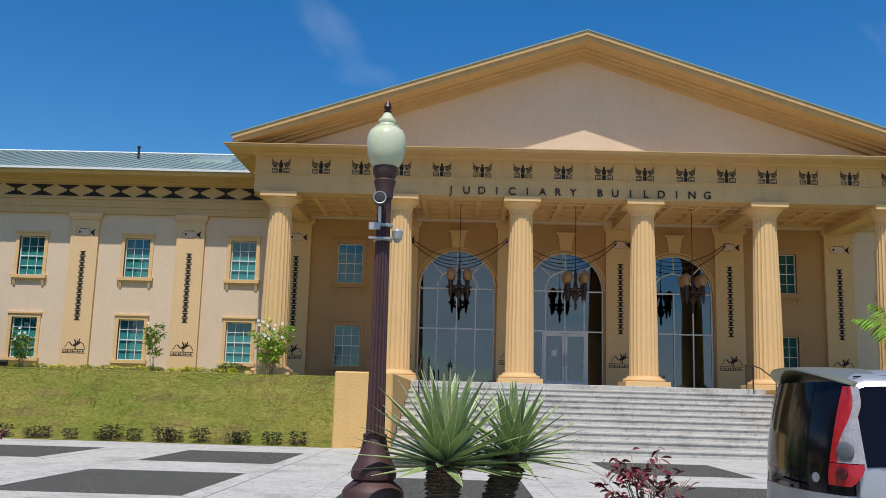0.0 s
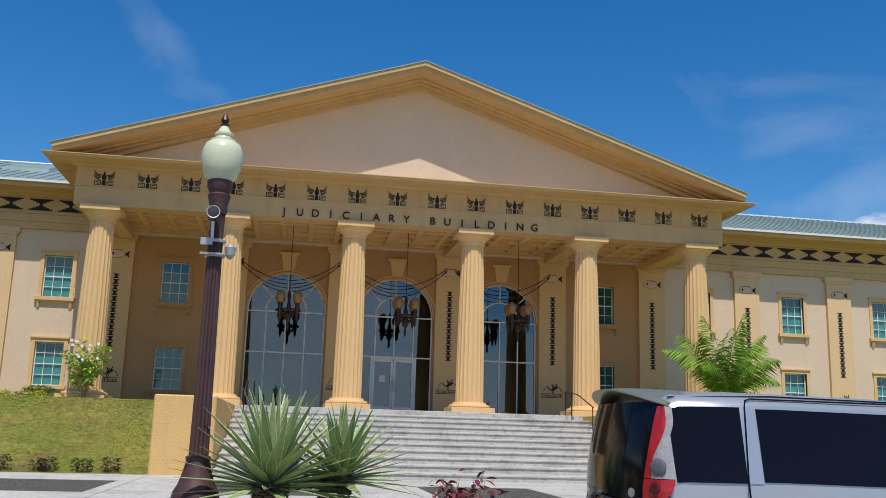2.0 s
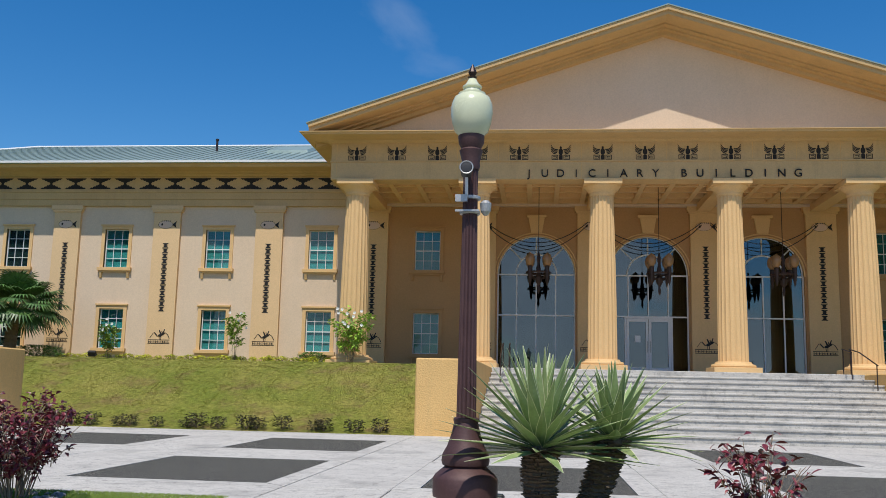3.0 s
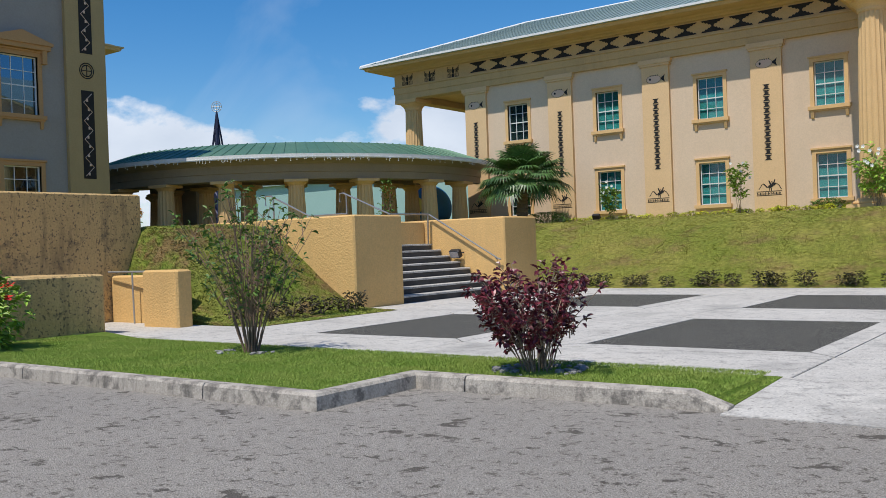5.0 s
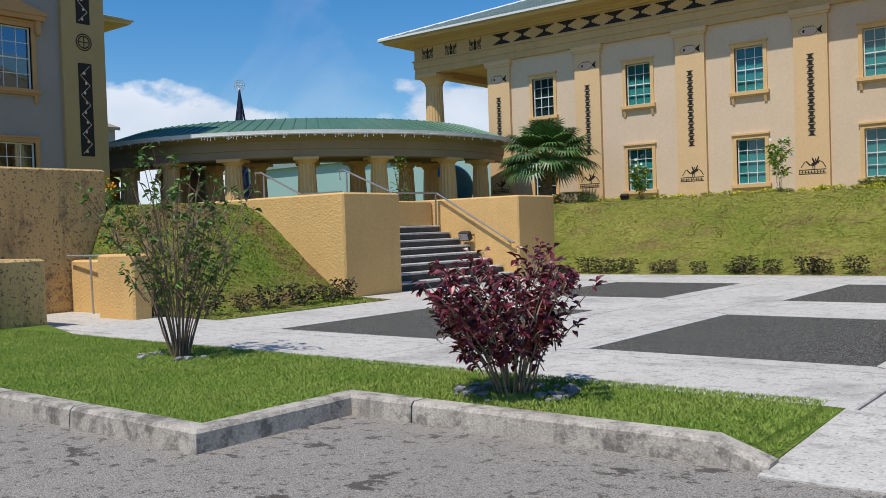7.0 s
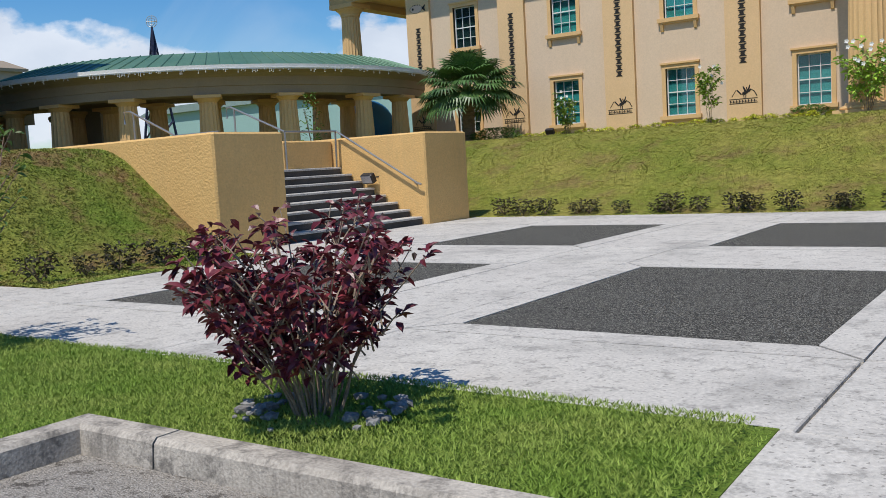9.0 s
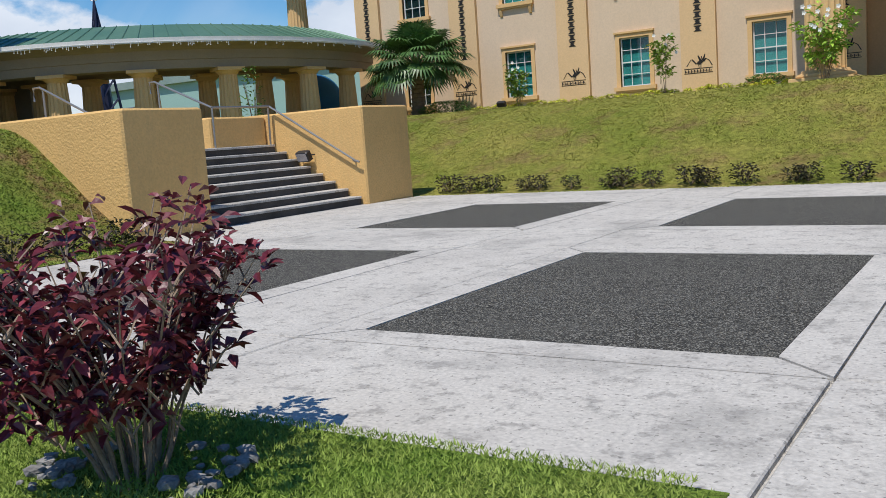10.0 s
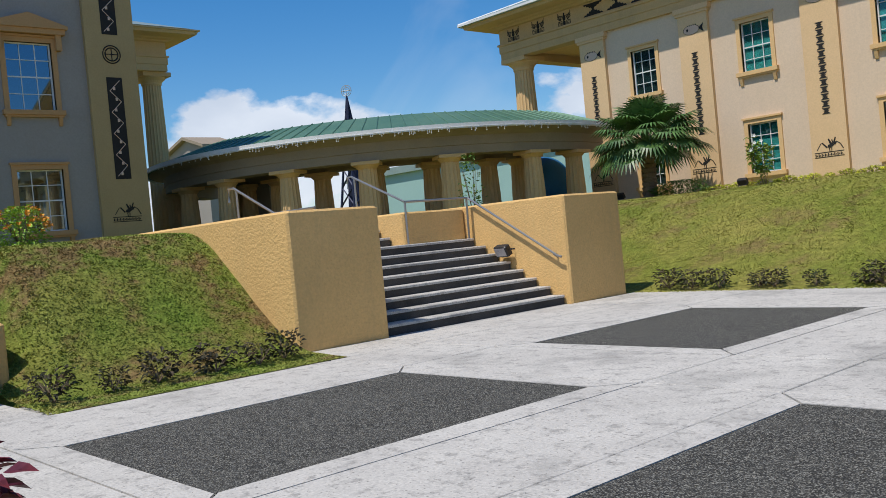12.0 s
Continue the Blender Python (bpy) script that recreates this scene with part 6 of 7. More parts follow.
rail("stair_handrail", [[(-15.2, 18.8, 2.2), (-16.5, 18.8, 2.2), (-17.9, 18.8, 2.8), (-18.1, 18.8, 2.8), (-18.1, 18.8, 2.55)]],
     "brushed steel handrail on top of the wall", [((-17.8, 18.8, 2.05), (-17.8, 18.8, 2.76)), ((-15.3, 18.8, 2.05), (-15.3, 18.8, 2.2))])
rail("entrance_rail", [[(-16.7, 13.15, 1.03), (-14.96, 13.0, 1.03)]], "dull steel rail along the low entrance wall", [((-15.8, 13.1, 0.0), (-15.8, 13.08, 1.02))], 0.02, GALV)
for sx, x in ((-1, -0.55), (1, 2 * XC + 0.55)):
    rail("front_handrail", [[(x, 34.6, 2.95), (x, 33.6, 2.8), (x, 31.9, 2.3)]], "thin dark steel handrail on the front steps", [((x, 34.5, 2.0), (x, 34.5, 2.94)), ((x, 32.0, 1.45), (x, 32.0, 2.32))], 0.022, DARKMETAL)
    rail("front_handrail", [[(x - sx * 0.25, 34.6, 2.95), (x - sx * 0.25, 33.6, 2.8)]], "thin dark steel handrail by the column", [((x - sx * 0.25, 34.5, 2.0), (x - sx * 0.25, 34.5, 2.94)), ((x - sx * 0.25, 33.65, 1.8), (x - sx * 0.25, 33.65, 2.8))], 0.022, DARKMETAL)


def floodlight(m, label):
    t = thing("floodlight", label, "floodlight")
    part("housing", Shape().block(-0.17, 0.17, -0.14, 0.02, -0.11, 0.11, 0.02), BLACKPLASTIC, t)
    part("glass", Shape().box(-0.14, 0.14, -0.148, -0.141, -0.085, 0.085), CLEARLENS, t, "clear front glass")
    part("bracket", Shape().tube([(-0.18, -0.05, 0), (-0.18, 0.1, -0.05), (0.18, 0.1, -0.05), (0.18, -0.05, 0)], 0.012, 4), BLACKPLASTIC, t)
    t.matrix_basis = m
    return t


floodlight(pose(-15.1, 23.2, 1.13, 25, 0, 0), "black floodlight fixed to the ochre wall")
floodlight(pose(-18.2, 38.0, terrace_at(38.0) + 0.17, -30, 0, 180), "black floodlight on the grass")
floodlight(pose(-23.5, 38.3, terrace_at(38.3) + 0.17, -30, 0, 180), "black floodlight on the grass by the palm")


def chandelier(x, y):
    t = thing("hanging_lantern", "dark bronze hanging lantern with four amber globes", "chandelier", (x, y, 9.6), "lanterns in the portico")
    part("rod", Shape().tube([(x, y, 9.86), (x, y, 6.9)], 0.016, 6), DARKMETAL, t)
    part("stem", Shape().lathe([(0.03, 5.25), (0.06, 5.4), (0.04, 5.6), (0.13, 5.75), (0.16, 5.95), (0.08, 6.05), (0.10, 6.3), (0.05, 6.5), (0.08, 6.75), (0.03, 7.0)], 12, (x, y, 0)), DARKMETAL, t)
    s = Shape()
    s.tube([(x + 0.5 * math.cos(a), y + 0.5 * math.sin(a), 6.12) for a in np.linspace(0, 2 * math.pi, 17)], 0.05, 6)
    part("ring", s, DARKMETAL, t)
    for k in range(4):
        a = math.pi / 4 + k * math.pi / 2
        px, py = x + 0.5 * math.cos(a), y + 0.5 * math.sin(a)
        arm = part("arm", Shape().tube([(x, y, 5.95), (x + 0.3 * math.cos(a), y + 0.3 * math.sin(a), 5.9), (px, py, 6.1), (px, py, 6.4)], 0.04, 6).lathe([(0.02, 5.62), (0.06, 5.8), (0.09, 6.1), (0.10, 6.36), (0.07, 6.4)], 10, (px, py, 0)), DARKMETAL, t)
        part("globe", Shape().lathe([(0.08, 6.38), (0.17, 6.52), (0.20, 6.68), (0.15, 6.84), (0.06, 6.9), (0.01, 6.95)], 16, (px, py, 0)), AMBER, arm, "amber glass globe", smooth=True)
    return t


AMBER = material("amber_glass", (0.34, 0.19, 0.08), 0.3, (0.28, 0.15, 0.06), 5, 40, 0.5, 0.05, 0.0, specular=0.5)
for x in ARCH_X:
    chandelier(x + 0.1, 38.8)
# cables slung from pilaster to pilaster
for k, x in enumerate(ARCH_X):
    t = thing("slung_cable", "slack black cables slung across the arch", "cable", (x, WALL_Y - 0.5, 8.5))
    for sag, dz in ((0.95, 0.0), (1.2, -0.1)):
        pts = [(x + u * 2.3, WALL_Y - 0.35, 8.75 + dz - sag * (1 - u * u)) for u in np.linspace(-1, 1, 17)]
        part("strand", Shape().tube(pts, 0.018, 4), BLACKPLASTIC, t)

# little lights hung along the colonnade's gutter
lr = random.Random(3)
s = Shape()
for a in np.linspace(math.radians(-95), math.radians(14), 330):
    r0 = RR + 0.125
    px, py = RC[0] + r0 * math.cos(a), RC[1] + r0 * math.sin(a)
    if lr.random() < 0.34:
        ln = lr.choice((0.05, 0.08, 0.11, 0.15))
        s.tube([(px, py, 5.33), (px, py, 5.33 - ln)], 0.009, 3)
        s.box(px - 0.014, px + 0.014, py - 0.014, py + 0.014, 5.33 - ln - 0.03, 5.33 - ln)
s2 = ring_shape([(RR + 0.12, 5.315), (RR + 0.135, 5.315), (RR + 0.135, 5.33), (RR + 0.12, 5.33)], math.radians(-95), math.radians(14))
s.add(s2.v, s2.f)
solid("icicle_lights", s, WHITE, "string of small white icicle lights along the gutter", "string lights", kind="stuff")

# small tree in the colonnade's court, blue globe, lit stalks
bush("potted_shrub", (-24.6, 31.6, TERRACE_Z), 0.9, 0.9, 2.2, 160, LEAF, "thin young tree with bright green leaves", (0.16, 0.07), seed=14)
gl = thing("blue_globe", "large blue globe with a yellow disc", "sculpture", (-29.3, 41.0, FLOOR_Z))
part("ball", Shape().lathe([(0.02, 2.1)] + [(1.25 * math.sin(a), 3.35 - 1.25 * math.cos(a)) for a in np.linspace(0.1, 3.04, 18)], 32, (-29.3, 40.6, 0)), BLUEPAINT, gl, smooth=True)
part("disc", Shape().prism([(0.42 * math.cos(a), 0.42 * math.sin(a)) for a in np.linspace(0, 2 * math.pi, 21)[:-1]], lambda u, v, w: (-29.1 + u, 39.36 - 0.03 * w, 3.5 + v)), YELLOWDISC, gl, "yellow painted disc")
part("stand", Shape().lathe([(0.6, 2.0), (0.5, 2.2), (0.3, 2.35)], 20, (-29.3, 40.6, 0)), CONCRETE, gl)

# ---- far things ----
far = thing("far_hall", "pale mint rendered hall far behind the colonnade", "building", (-58, 78, 0))
MINT = material("pale_mint_render", (0.33, 0.50, 0.46), 0.85, (0.29, 0.46, 0.42), 0.3, 8, 0.5, 0.04, 0.0)
part("wall", Shape().box(-92, -40, 76, 90, -0.2, 9.0), MINT, far)
part("roof", Shape().prism([(-93, 9.0), (-39, 9.0), (-42, 9.8), (-90, 9.8)], lambda u, v, w: (u, 75.5 + 15 * w, v)), PALEROOF, far)
gab = thing("far_gabled_house", "beige gabled building with a low pitched roof", "building", (-101, 66, 0))
part("wall", Shape().prism([(-106.5, -0.2), (-97.0, -0.2), (-97.0, 14.2), (-101.4, 15.5), (-106.5, 14.2)], lambda u, v, w: (u, 60 + 4 * w, v)), GREYWALL, gab)
part("roof", Shape().prism([(-107.0, 14.1), (-101.4, 15.55), (-96.5, 14.1), (-96.5, 14.45), (-101.4, 15.9), (-107.0, 14.45)], lambda u, v, w: (u, 59.4 + 5 * w, v)), TAUPE, gab)
sp = thing("lattice_spire", "dark lattice spire topped by a round emblem", "spire", (-68.9, 59.7, 0))
s = Shape()
for sx, sy in ((-1, -1), (1, -1), (1, 1), (-1, 1)):
    s.tube([(-68.9 + sx * 1.5, 59.7 + sy * 1.5, -0.2), (-68.9, 59.7, 15.0)], 0.16, 5, 0.08)
for k in range(9):
    z0, z1 = 15.0 * k / 9, 15.0 * (k + 1) / 9
    w0, w1 = 1.5 * (1 - z0 / 15), 1.5 * (1 - z1 / 15)
    s.tube([(-68.9 - w0, 59.7 - w0, z0), (-68.9 + w1, 59.7 - w1, z1)], 0.1, 4)
    s.tube([(-68.9 + w0, 59.7 - w0, z0), (-68.9 + w1, 59.7 + w1, z1)], 0.1, 4)
    s.tube([(-68.9 + w0, 59.7 - w0, z0), (-68.9 - w1, 59.7 - w1, z1)], 0.08, 4)
part("frame", s, SPIRE, sp)
part("cladding", Shape().lathe([(1.2, 2.0), (0.12, 14.6)], 4, (-68.9, 59.7, 0)), SPIRE, sp)
s = Shape()
for rr in (0.5, 0.32):
    s.tube([(-68.9 + rr * math.cos(a) * 0.85, 59.7 + rr * math.cos(a) * 0.5, 15.45 + rr * math.sin(a)) for a in np.linspace(0, 2 * math.pi, 25)], 0.035, 5)
s.tube([(-69.3, 59.45, 15.45), (-68.5, 59.95, 15.45)], 0.04, 4).tube([(-68.9, 59.7, 14.9), (-68.9, 59.7, 15.95)], 0.04, 4)
part("emblem", s, GALV, sp, "pale round openwork emblem")

# ---- parked van ----
VX, VY = 3.28, 6.78
van = thing("parked_van", "silver minivan with black tinted glass, parked by the kerb", "van", (VX + 2.1, VY, ROAD_Z))
VM = pose(VX, VY, ROAD_Z, 0, 0, -3)
# stations along the length: x, then half widths and heights of sill, side, belt, window top, roof rim, roof middle
ST = [(0.085, (0.62, 0.30), (0.72, 0.55), (0.72, 1.08), (0.63, 1.50), (0.56, 1.58), (0.0, 1.63)),
      (0.12, (0.70, 0.26), (0.80, 0.55), (0.805, 1.11), (0.70, 1.585), (0.62, 1.65), (0.0, 1.71)),
      (0.22, (0.74, 0.24), (0.835, 0.55), (0.84, 1.12), (0.73, 1.62), (0.655, 1.675), (0.0, 1.735)),
      (0.9, (0.76, 0.22), (0.845, 0.55), (0.845, 1.12), (0.735, 1.625), (0.66, 1.685), (0.0, 1.745)),
      (2.0, (0.76, 0.22), (0.845, 0.55), (0.845, 1.10), (0.735, 1.61), (0.65, 1.67), (0.0, 1.73)),
      (2.9, (0.76, 0.22), (0.845, 0.55), (0.845, 1.06), (0.74, 1.48), (0.62, 1.56), (0.0, 1.61)),
      (3.6, (0.75, 0.22), (0.84, 0.55), (0.83, 1.00), (0.80, 1.06), (0.70, 1.09), (0.0, 1.13)),
      (4.1, (0.70, 0.24), (0.78, 0.52), (0.76, 0.80), (0.70, 0.86), (0.60, 0.90), (0.0, 0.93)),
      (4.25, (0.60, 0.30), (0.66, 0.50), (0.64, 0.68), (0.58, 0.74), (0.5, 0.77), (0.0, 0.79))]
s = Shape()
rows = []
for x, *half in ST:
    row = [(x, -w, z) for w, z in half] + [(x, w, z) for w, z in half[-2::-1]]
    rows.append(row)
n = len(rows[0])
s.add([p for r in rows for p in r], [(i * n + j, i * n + (j + 1) % n, (i + 1) * n + (j + 1) % n, (i + 1) * n + j) for i in range(len(rows) - 1) for j in range(n)] + [tuple(range(n)), tuple(range((len(rows) - 1) * n, len(rows) * n))])
body = part("body", s, CARPAINT, van, "silver painted body", m=VM, smooth=True, split=40)


def side_point(x, v, sg, out=0.004):
    """A point of the flank: v 0 at the belt, 1 at the window's top."""
    for (xa, *ha), (xb, *hb) in zip(ST, ST[1:]):
        if xa <= x <= xb:
            q = (x - xa) / (xb - xa)
            w0, z0 = (ha[2][k] + (hb[2][k] - ha[2][k]) * q for k in (0, 1))
            w1, z1 = (ha[3][k] + (hb[3][k] - ha[3][k]) * q for k in (0, 1))
            return (x, sg * (w0 + (w1 - w0) * v + out), z0 + (z1 - z0) * v)


def flank(xa, xb, va, vb, sg, out=0.004, steps=6, lean=0.0):
    sh_ = Shape()
    v = []
    for i in range(steps + 1):
        x = xa + (xb - xa) * i / steps
        xt = x - lean * (1 - i / steps)
        v += [side_point(x, va, sg, out), side_point(xt, vb, sg, out), side_point(xt, vb, sg, -0.02), side_point(x, va, sg, -0.02)]
    f = [(4 * i + j, 4 * i + (j + 1) % 4, 4 * i + 4 + (j + 1) % 4, 4 * i + 4 + j) for i in range(steps) for j in range(4)] + [(0, 1, 2, 3), tuple(4 * steps + j for j in range(4))]
    return sh_.add(v, f)


def rear_plan(u, z):
    """The bulging rear face: u from -1 to 1 across it."""
    top = min(1.0, max(0.0, (z - 1.05) / 0.6))
    return (0.05 + 0.07 * top ** 2 - (0.19 - 0.02 * top) * (1 - abs(u) ** 2.6), u * (0.80 - 0.11 * top ** 1.5), z)


def lamp_point(q, z, sg):
    """Round the rear corner, q from 0 on the flank to 1 at the rear screen."""
    top = min(1.0, max(0.0, (z - 1.05) / 0.6))
    inner = 0.84 + 0.13 * top
    wide = 0.850 - 0.118 * top
    line = [(0.155 - 0.035 * top, wide), (0.095, wide - 0.010)] + [(rear_plan(u, z)[0] - 0.006, rear_plan(u, z)[1]) for u in (1.0, 0.5 + inner / 2, inner)]
    q *= 4
    i = min(int(q), 3)
    fx = q - i
    return (line[i][0] + (line[i + 1][0] - line[i][0]) * fx, sg * (line[i][1] + (line[i + 1][1] - line[i][1]) * fx), z)


def lamp_piece(z0, z1, lo, hi, sg, mat_, lab):
    v = []
    n_, k_ = 12, 9
    for z in np.linspace(z0, z1, n_):
        row = [lamp_point(lo(z) + (hi(z) - lo(z)) * k / (k_ - 1), z, sg) for k in range(k_)]
        v += row + [(row[-1][0] + 0.05, row[-1][1], z), (row[0][0], row[0][1] - sg * 0.05, z)]
    w = k_ + 2
    f = [(w * i + j, w * i + (j + 1) % w, w * i + w + (j + 1) % w, w * i + w + j) for i in range(n_ - 1) for j in range(w)] + [tuple(range(w)), tuple(range(w * (n_ - 1), w * n_))]
    return part("tail_lamp", Shape().add(v, f), mat_, van, lab, m=VM, smooth=True, split=60)


def cut(z):
    t = min(1.0, max(0.0, (1.52 - z) / 0.30))
    return 0.10 + 0.66 * t * t * (3 - 2 * t)


for sg in (-1, 1):
    part("side_window", flank(0.16, 0.635, -0.02, 0.97, sg, 0.006, lean=0.03), CARGLASS, van, "black tinted side window", m=VM)
    for xa, xb in ((0.75, 1.78), (1.86, 2.75)):
        part("side_window", flank(xa, xb, 0.0, 0.95, sg, 0.006), CARGLASS, van, "black tinted side window", m=VM)
    part("pillar_trim", flank(0.645, 0.742, -0.02, 0.97, sg, 0.004, lean=-0.03), CARPAINT, van, "silver door pillar", m=VM)
    part("door_seam", Shape().tube([side_point(0.635, -1.0, sg, 0.002), side_point(0.64, 0.0, sg, 0.004), side_point(0.675, 0.98, sg, 0.004), (0.69, sg * 0.715, 1.655), (0.73, sg * 0.70, 1.668), (1.8, sg * 0.695, 1.662)], 0.006, 5), CARBLACK, van, m=VM)
    part("roof_seam", Shape().tube([(0.16, sg * 0.655, 1.665), (0.9, sg * 0.662, 1.690), (2.0, sg * 0.652, 1.675)], 0.005, 5), CARBLACK, van, m=VM)
    lamp_piece(1.125, 1.60, lambda z: 0.0, cut, sg, CLEARLENS, "clear tail lamp lens")
    lamp_piece(1.125, 1.60, cut, lambda z: 1.0, sg, REDLENS, "red tail lamp lens")
    lamp_piece(0.985, 1.12, lambda z: 0.05 + 0.35 * ((1.12 - z) / 0.135) ** 2, lambda z: 1.0, sg, REDLENS, "red lower lamp lens")
    for z, q, r, mat_, lab in ((1.20, 0.52, 0.058, LENSGREY, "round reversing lens"), (1.062, 0.62, 0.042, LENSRED, "round fog lens")):
        a, b = lamp_point(q - 0.03, z, sg), lamp_point(q + 0.03, z, sg)
        face = Vector((b[1] - a[1], a[0] - b[0], 0)).normalized() * (1 if sg < 0 else -1)
        face = face if face.x < 0 or face.y * sg > 0 else -face
        m_ = Matrix.Translation(lamp_point(q, z, sg)) @ face.to_track_quat("Z", "Y").to_matrix().to_4x4()
        part("round_lens", Shape().lathe([(r, -0.01), (r, 0.006), (r * 0.9, 0.010), (r * 0.3, 0.012)], 18), mat_, van, lab, m=VM @ m_, smooth=True, split=40)
# rear screen, bulging outwards
v, f = [], []
for i in range(9):
    z = 0.93 + 0.70 * i / 8
    for j in range(17):
        u = -1 + 2 * j / 16
        x, y, z_ = rear_plan(u * 0.985, z)
        v.append((x + 0.004, y, z_))
for i in range(8):
    for j in range(16):
        f.append((i * 17 + j, i * 17 + j + 1, i * 17 + j + 18, i * 17 + j + 17))
k = len(v)
v += [(0.14, y * 0.97, z) for x, y, z in v]
f += [tuple(q + k for q in face_) for face_ in f]
rim = [j for j in range(17)] + [i * 17 + 16 for i in range(1, 9)] + [136 + j for j in range(15, -1, -1)] + [i * 17 for i in range(7, 0, -1)]
f += [(a, b, b + k, a + k) for a, b in zip(rim, rim[1:] + rim[:1])]
part("rear_screen", Shape().add(v, f), CARGLASS, van, "black tinted rear screen", m=VM, smooth=True, split=50)
# tailgate under the screen
v, f = [], []
for i in range(5):
    z = 0.45 + 0.476 * i / 4
    for j in range(17):
        u = -1 + 2 * j / 16
        x, y, z_ = rear_plan(u * 0.98, z)
        v.append((x - 0.006 * (i < 4), y, z_))
for i in range(4):
    for j in range(16):
        f.append((i * 17 + j, i * 17 + j + 1, i * 17 + j + 18, i * 17 + j + 17))
k = len(v)
v += [(0.14, y * 0.97, z) for x, y, z in v]
f += [tuple(q + k for q in face_) for face_ in f]
rim = [j for j in range(17)] + [i * 17 + 16 for i in range(1, 5)] + [68 + j for j in range(15, -1, -1)] + [i * 17 for i in range(3, 0, -1)]
f += [(a, b, b + k, a + k) for a, b in zip(rim, rim[1:] + rim[:1])]
part("tailgate", Shape().add(v, f), CARPAINT, van, "silver tailgate", m=VM, smooth=True, split=50)
part("wiper", Shape().tube([(-0.155, 0.1, 0.95), (-0.165, -0.05, 0.98), (-0.15, -0.40, 0.965)], 0.009, 5), BLACKPLASTIC, van, m=VM)
part("sticker", Shape().lathe([(0.032, 0), (0.032, 0.003)], 16).tube([(-0.02, 0.004, 0.003), (0.02, 0.004, 0.003)], 0.003, 4), GALV, van, "round pale sticker", m=VM @ pose(rear_plan(-0.70, 1.02)[0], rear_plan(-0.70, 1.02)[1], 1.02, 0, -90, 25))
# roof spoiler: a thin lip, arched in plan, that droops towards the lamps
v = []
for j in range(25):
    u = -1 + 2 * j / 24
    y = u * 0.715
    rz = 1.738 - 0.12 * abs(u) ** 2.4
    e = -0.105 + 0.24 * abs(u) ** 3
    r0 = 0.36
    v += [(r0, y * 0.93, rz + 0.004 + 0.02 * u * u), (0.18, y * 0.96, rz + 0.008), (e * 0.4 + 0.08, y, rz + 0.006), (e, y, rz - 0.004), (e - 0.004, y, rz - 0.014), (e + 0.02, y * 0.985, rz - 0.028), (e * 0.4 + 0.09, y * 0.95, rz - 0.058), (0.17, y * 0.93, rz - 0.115)]
f = [(8 * i + j, 8 * i + (j + 1) % 8, 8 * i + 8 + (j + 1) % 8, 8 * i + 8 + j) for i in range(24) for j in range(8)] + [tuple(range(8)), tuple(range(192, 200))]
part("spoiler", Shape().add(v, f), CARTRIM, van, "champagne roof spoiler", m=VM, smooth=True, split=60)
part("bumper", Shape().block(-0.10, 0.5, -0.80, 0.80, 0.26, 0.60, 0.06), CARPAINT, van, m=VM)
for x in (0.75, 3.4):
    for sg in (-1, 1):
        wm = VM @ pose(x, sg * 0.74, 0.31, 90, 0, 0)
        wheel = part("wheel", Shape().lathe([(0.20, -0.09), (0.29, -0.095), (0.31, -0.07), (0.31, 0.07), (0.29, 0.095), (0.20, 0.09)], 28), RUBBER, van, "black tyre", m=wm)
        part("rim", Shape().lathe([(0.05, -0.10), (0.19, -0.08), (0.2, -0.05), (0.2, 0.05), (0.19, 0.08), (0.05, 0.10)], 20), GALV, wheel, m=wm)

# ---- turf blades on the near strips ----
def turf(name, poly, n, seed, label):
    r = np.random.RandomState(seed)
    px = np.array(poly)
    lo, hi = px.min(0), px.max(0)
    pts = lo + (hi - lo) * r.rand(n * 3, 2)
    inside = np.zeros(len(pts), bool)
    for (x0, y0), (x1, y1) in zip(poly, poly[1:] + poly[:1]):
        if y0 != y1:
            cond = (pts[:, 1] > y0) != (pts[:, 1] > y1)
            inside ^= cond & (pts[:, 0] < (x1 - x0) * (pts[:, 1] - y0) / (y1 - y0) + x0)
    pts = pts[inside][:n]
    m = len(pts)
    a = r.rand(m) * 2 * np.pi
    h = 0.010 + 0.020 * r.rand(m)
    w = 0.0028 + 0.0022 * r.rand(m)
    lean = (r.rand(m, 2) - 0.5) * 0.05
    v = np.empty((m, 3, 3))
    z = np.full(m, 0.04)
    near = np.minimum(np.abs(pts[:, 0] + 2.58), np.abs(pts[:, 0] + 0.77)) < 0.10
    z[near] = -0.01
    v[:, 0] = np.c_[pts[:, 0] - w * np.cos(a), pts[:, 1] - w * np.sin(a), z]
    v[:, 1] = np.c_[pts[:, 0] + w * np.cos(a), pts[:, 1] + w * np.sin(a), z]
    v[:, 2] = np.c_[pts[:, 0] + lean[:, 0], pts[:, 1] + lean[:, 1], z + h]
    me = bpy.data.meshes.new(name)
    me.from_pydata(v.reshape(-1, 3).tolist(), [], np.arange(3 * m).reshape(-1, 3).tolist())
    me.materials.append(BLADE)
    tagged(new(name, me), label, "grass", kind="stuff")


turf("turf_blades", [(-14.2, 3.5), (-11.26, 3.5), (-11.26, 8.0), (-5.82, 8.0), (-5.82, 9.38), (-2.9, 9.40), (-2.60, 9.45), (-2.60, 10.82), (-14.2, 10.82)], 290000, 1, "short bright green turf blades")
turf("turf_blades", [(-0.74, 9.47), (-0.4, 9.45), (0.98, 9.45), (0.98, 8.0), (4.5, 8.0), (4.5, 10.82), (-0.74, 10.82)], 60000, 2, "short bright green turf blades round the lamp")


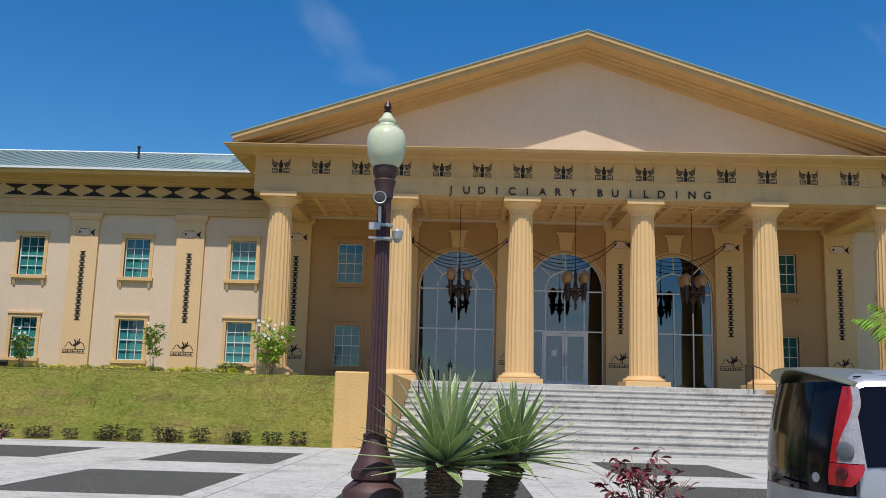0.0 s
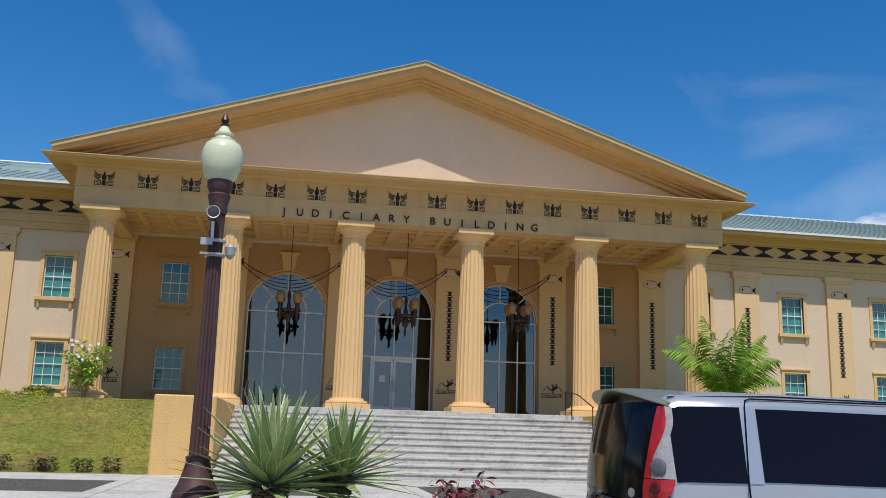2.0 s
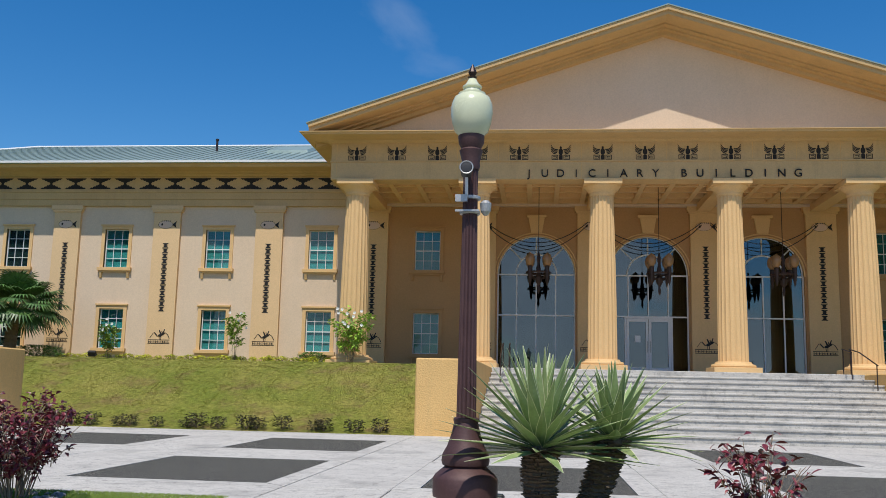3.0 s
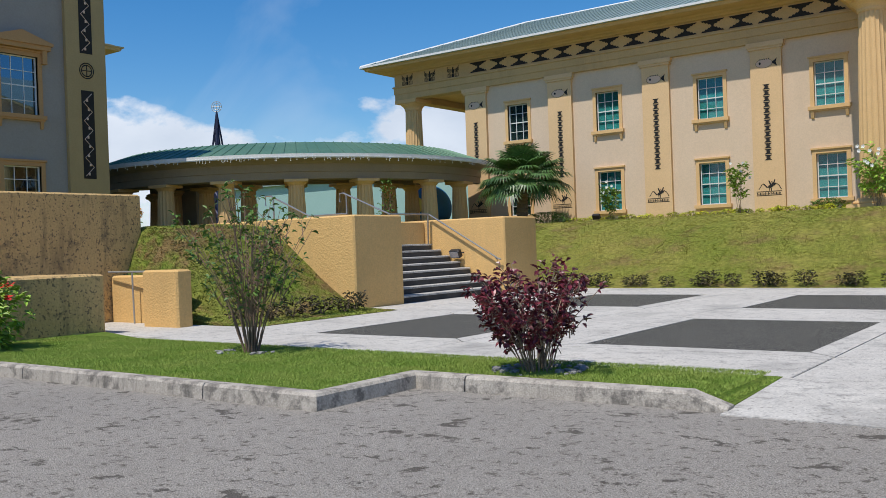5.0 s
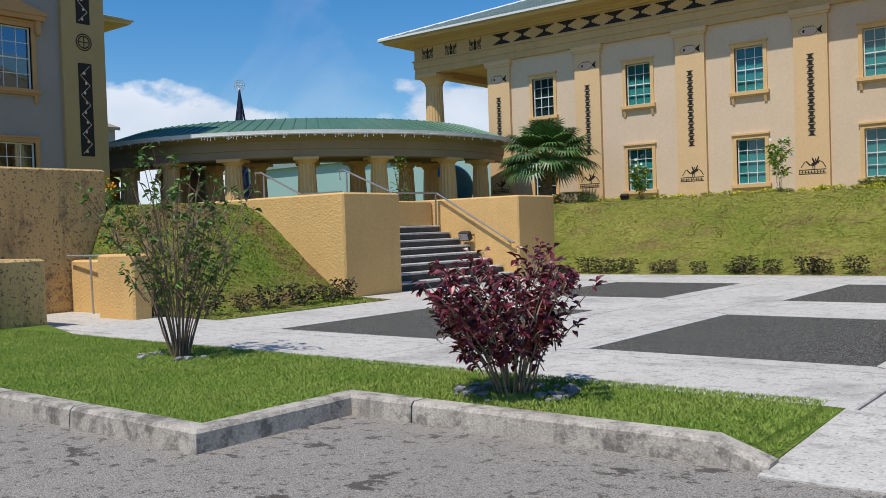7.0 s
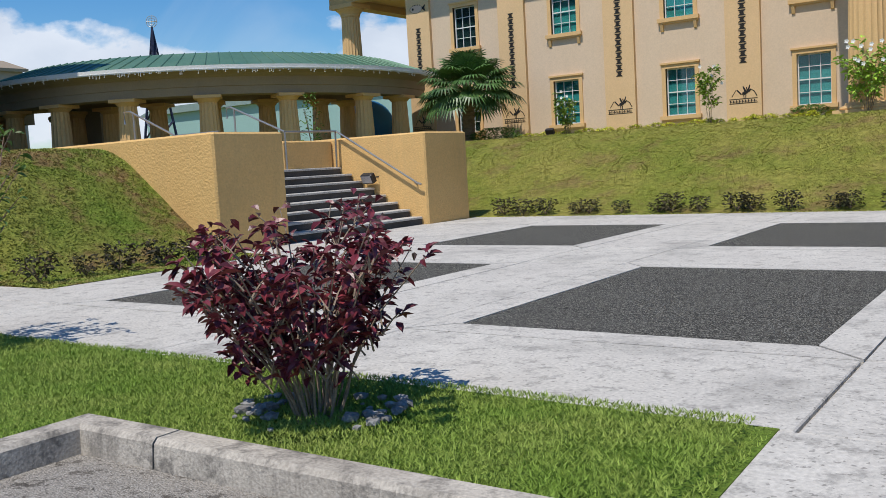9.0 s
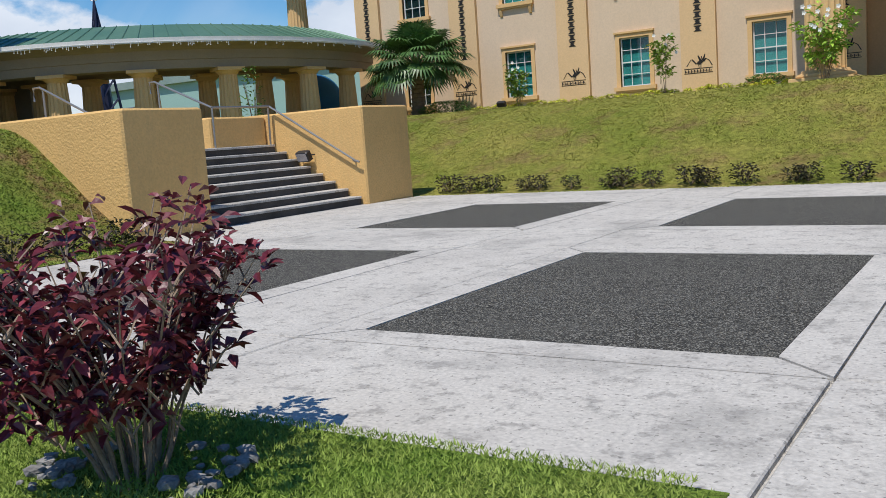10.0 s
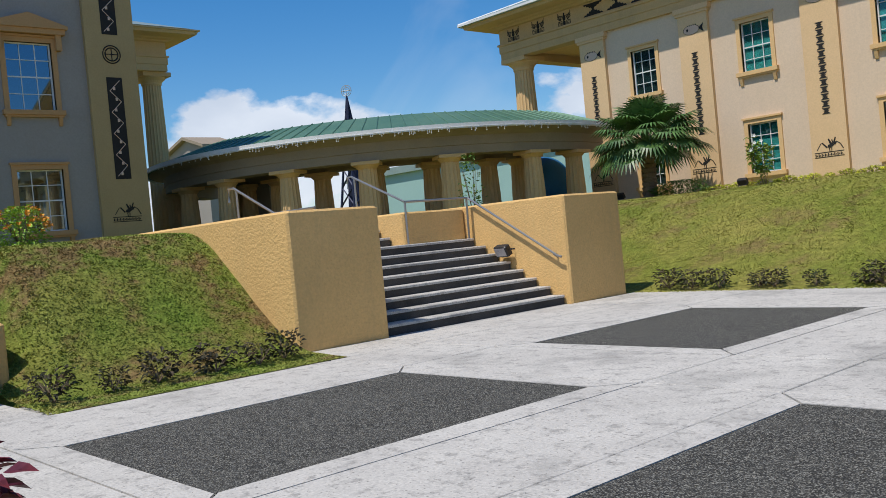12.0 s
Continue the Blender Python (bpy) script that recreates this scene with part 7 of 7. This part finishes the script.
def bank_turf(name, x0, x1, y0, y1, depth, n, seed, label, mat, height=terrace_height, fall=lambda y: 1.0):
    """Coarse blades that roughen the grass banks."""
    r = np.random.RandomState(seed)
    v = np.empty((n, 3, 3))
    px, py = x0 + (x1 - x0) * r.rand(n), y0 + (y1 - y0) * r.rand(n)
    a, h, w = r.rand(n) * 6.283, 0.010 + 0.020 * r.rand(n), 0.008 + 0.012 * r.rand(n)
    lx, ly = (r.rand(n) - 0.5) * 0.10, (r.rand(n) - 0.5) * 0.10
    for i in range(n):
        z = height(depth(px[i], py[i])) * fall(py[i]) - 0.008 + (0.02 + 0.035 * noise.noise((px[i] * 0.8, py[i] * 0.8, 0)) + 0.02 * noise.noise((px[i] * 2.3, py[i] * 2.3, 5))) * min(1.0, depth(px[i], py[i]) / 0.7)
        v[i] = ((px[i] - w[i] * math.cos(a[i]), py[i] - w[i] * math.sin(a[i]), z), (px[i] + w[i] * math.cos(a[i]), py[i] + w[i] * math.sin(a[i]), z), (px[i] + lx[i], py[i] + ly[i], z + h[i]))
    me = bpy.data.meshes.new(name)
    me.from_pydata(v.reshape(-1, 3).tolist(), [], np.arange(3 * n).reshape(-1, 3).tolist())
    me.materials.append(mat)
    tagged(new(name, me), label, "grass", kind="stuff")


LUSHBLADE = material("lush_grass_blade", (0.20, 0.28, 0.043), 0.8, (0.32, 0.305, 0.076), 0.6, 9, 1.0, 0.2, 0.0, random_amount=0.08, specular=0.15, patch=((0.31, 0.19, 0.095), 0.75, 0.505, 0.1, 0.8, 1.0))
BANKBLADE = material("bank_grass_blade", (0.27, 0.30, 0.052), 0.8, (0.42, 0.37, 0.10), 0.5, 9, 0.9, 0.2, 0.0, random_amount=0.07, specular=0.15, patch=((0.28, 0.18, 0.085), 0.75, 0.515, 0.12, 0.7, 1.0))
bank_turf("bank_turf", -21.0, -12.4, 13.28, 17.15, lambda x, y: -12.36 - x, 75000, 5, "rough uneven grass on the bank", LUSHBLADE, bank_height, bank_fall)
bank_turf("bank_turf", -20.0, -2.6, 25.12, 31.2, lambda x, y: max(y - 25.1, -13.8 - x), 120000, 6, "rough yellowed grass on the slope", BANKBLADE)
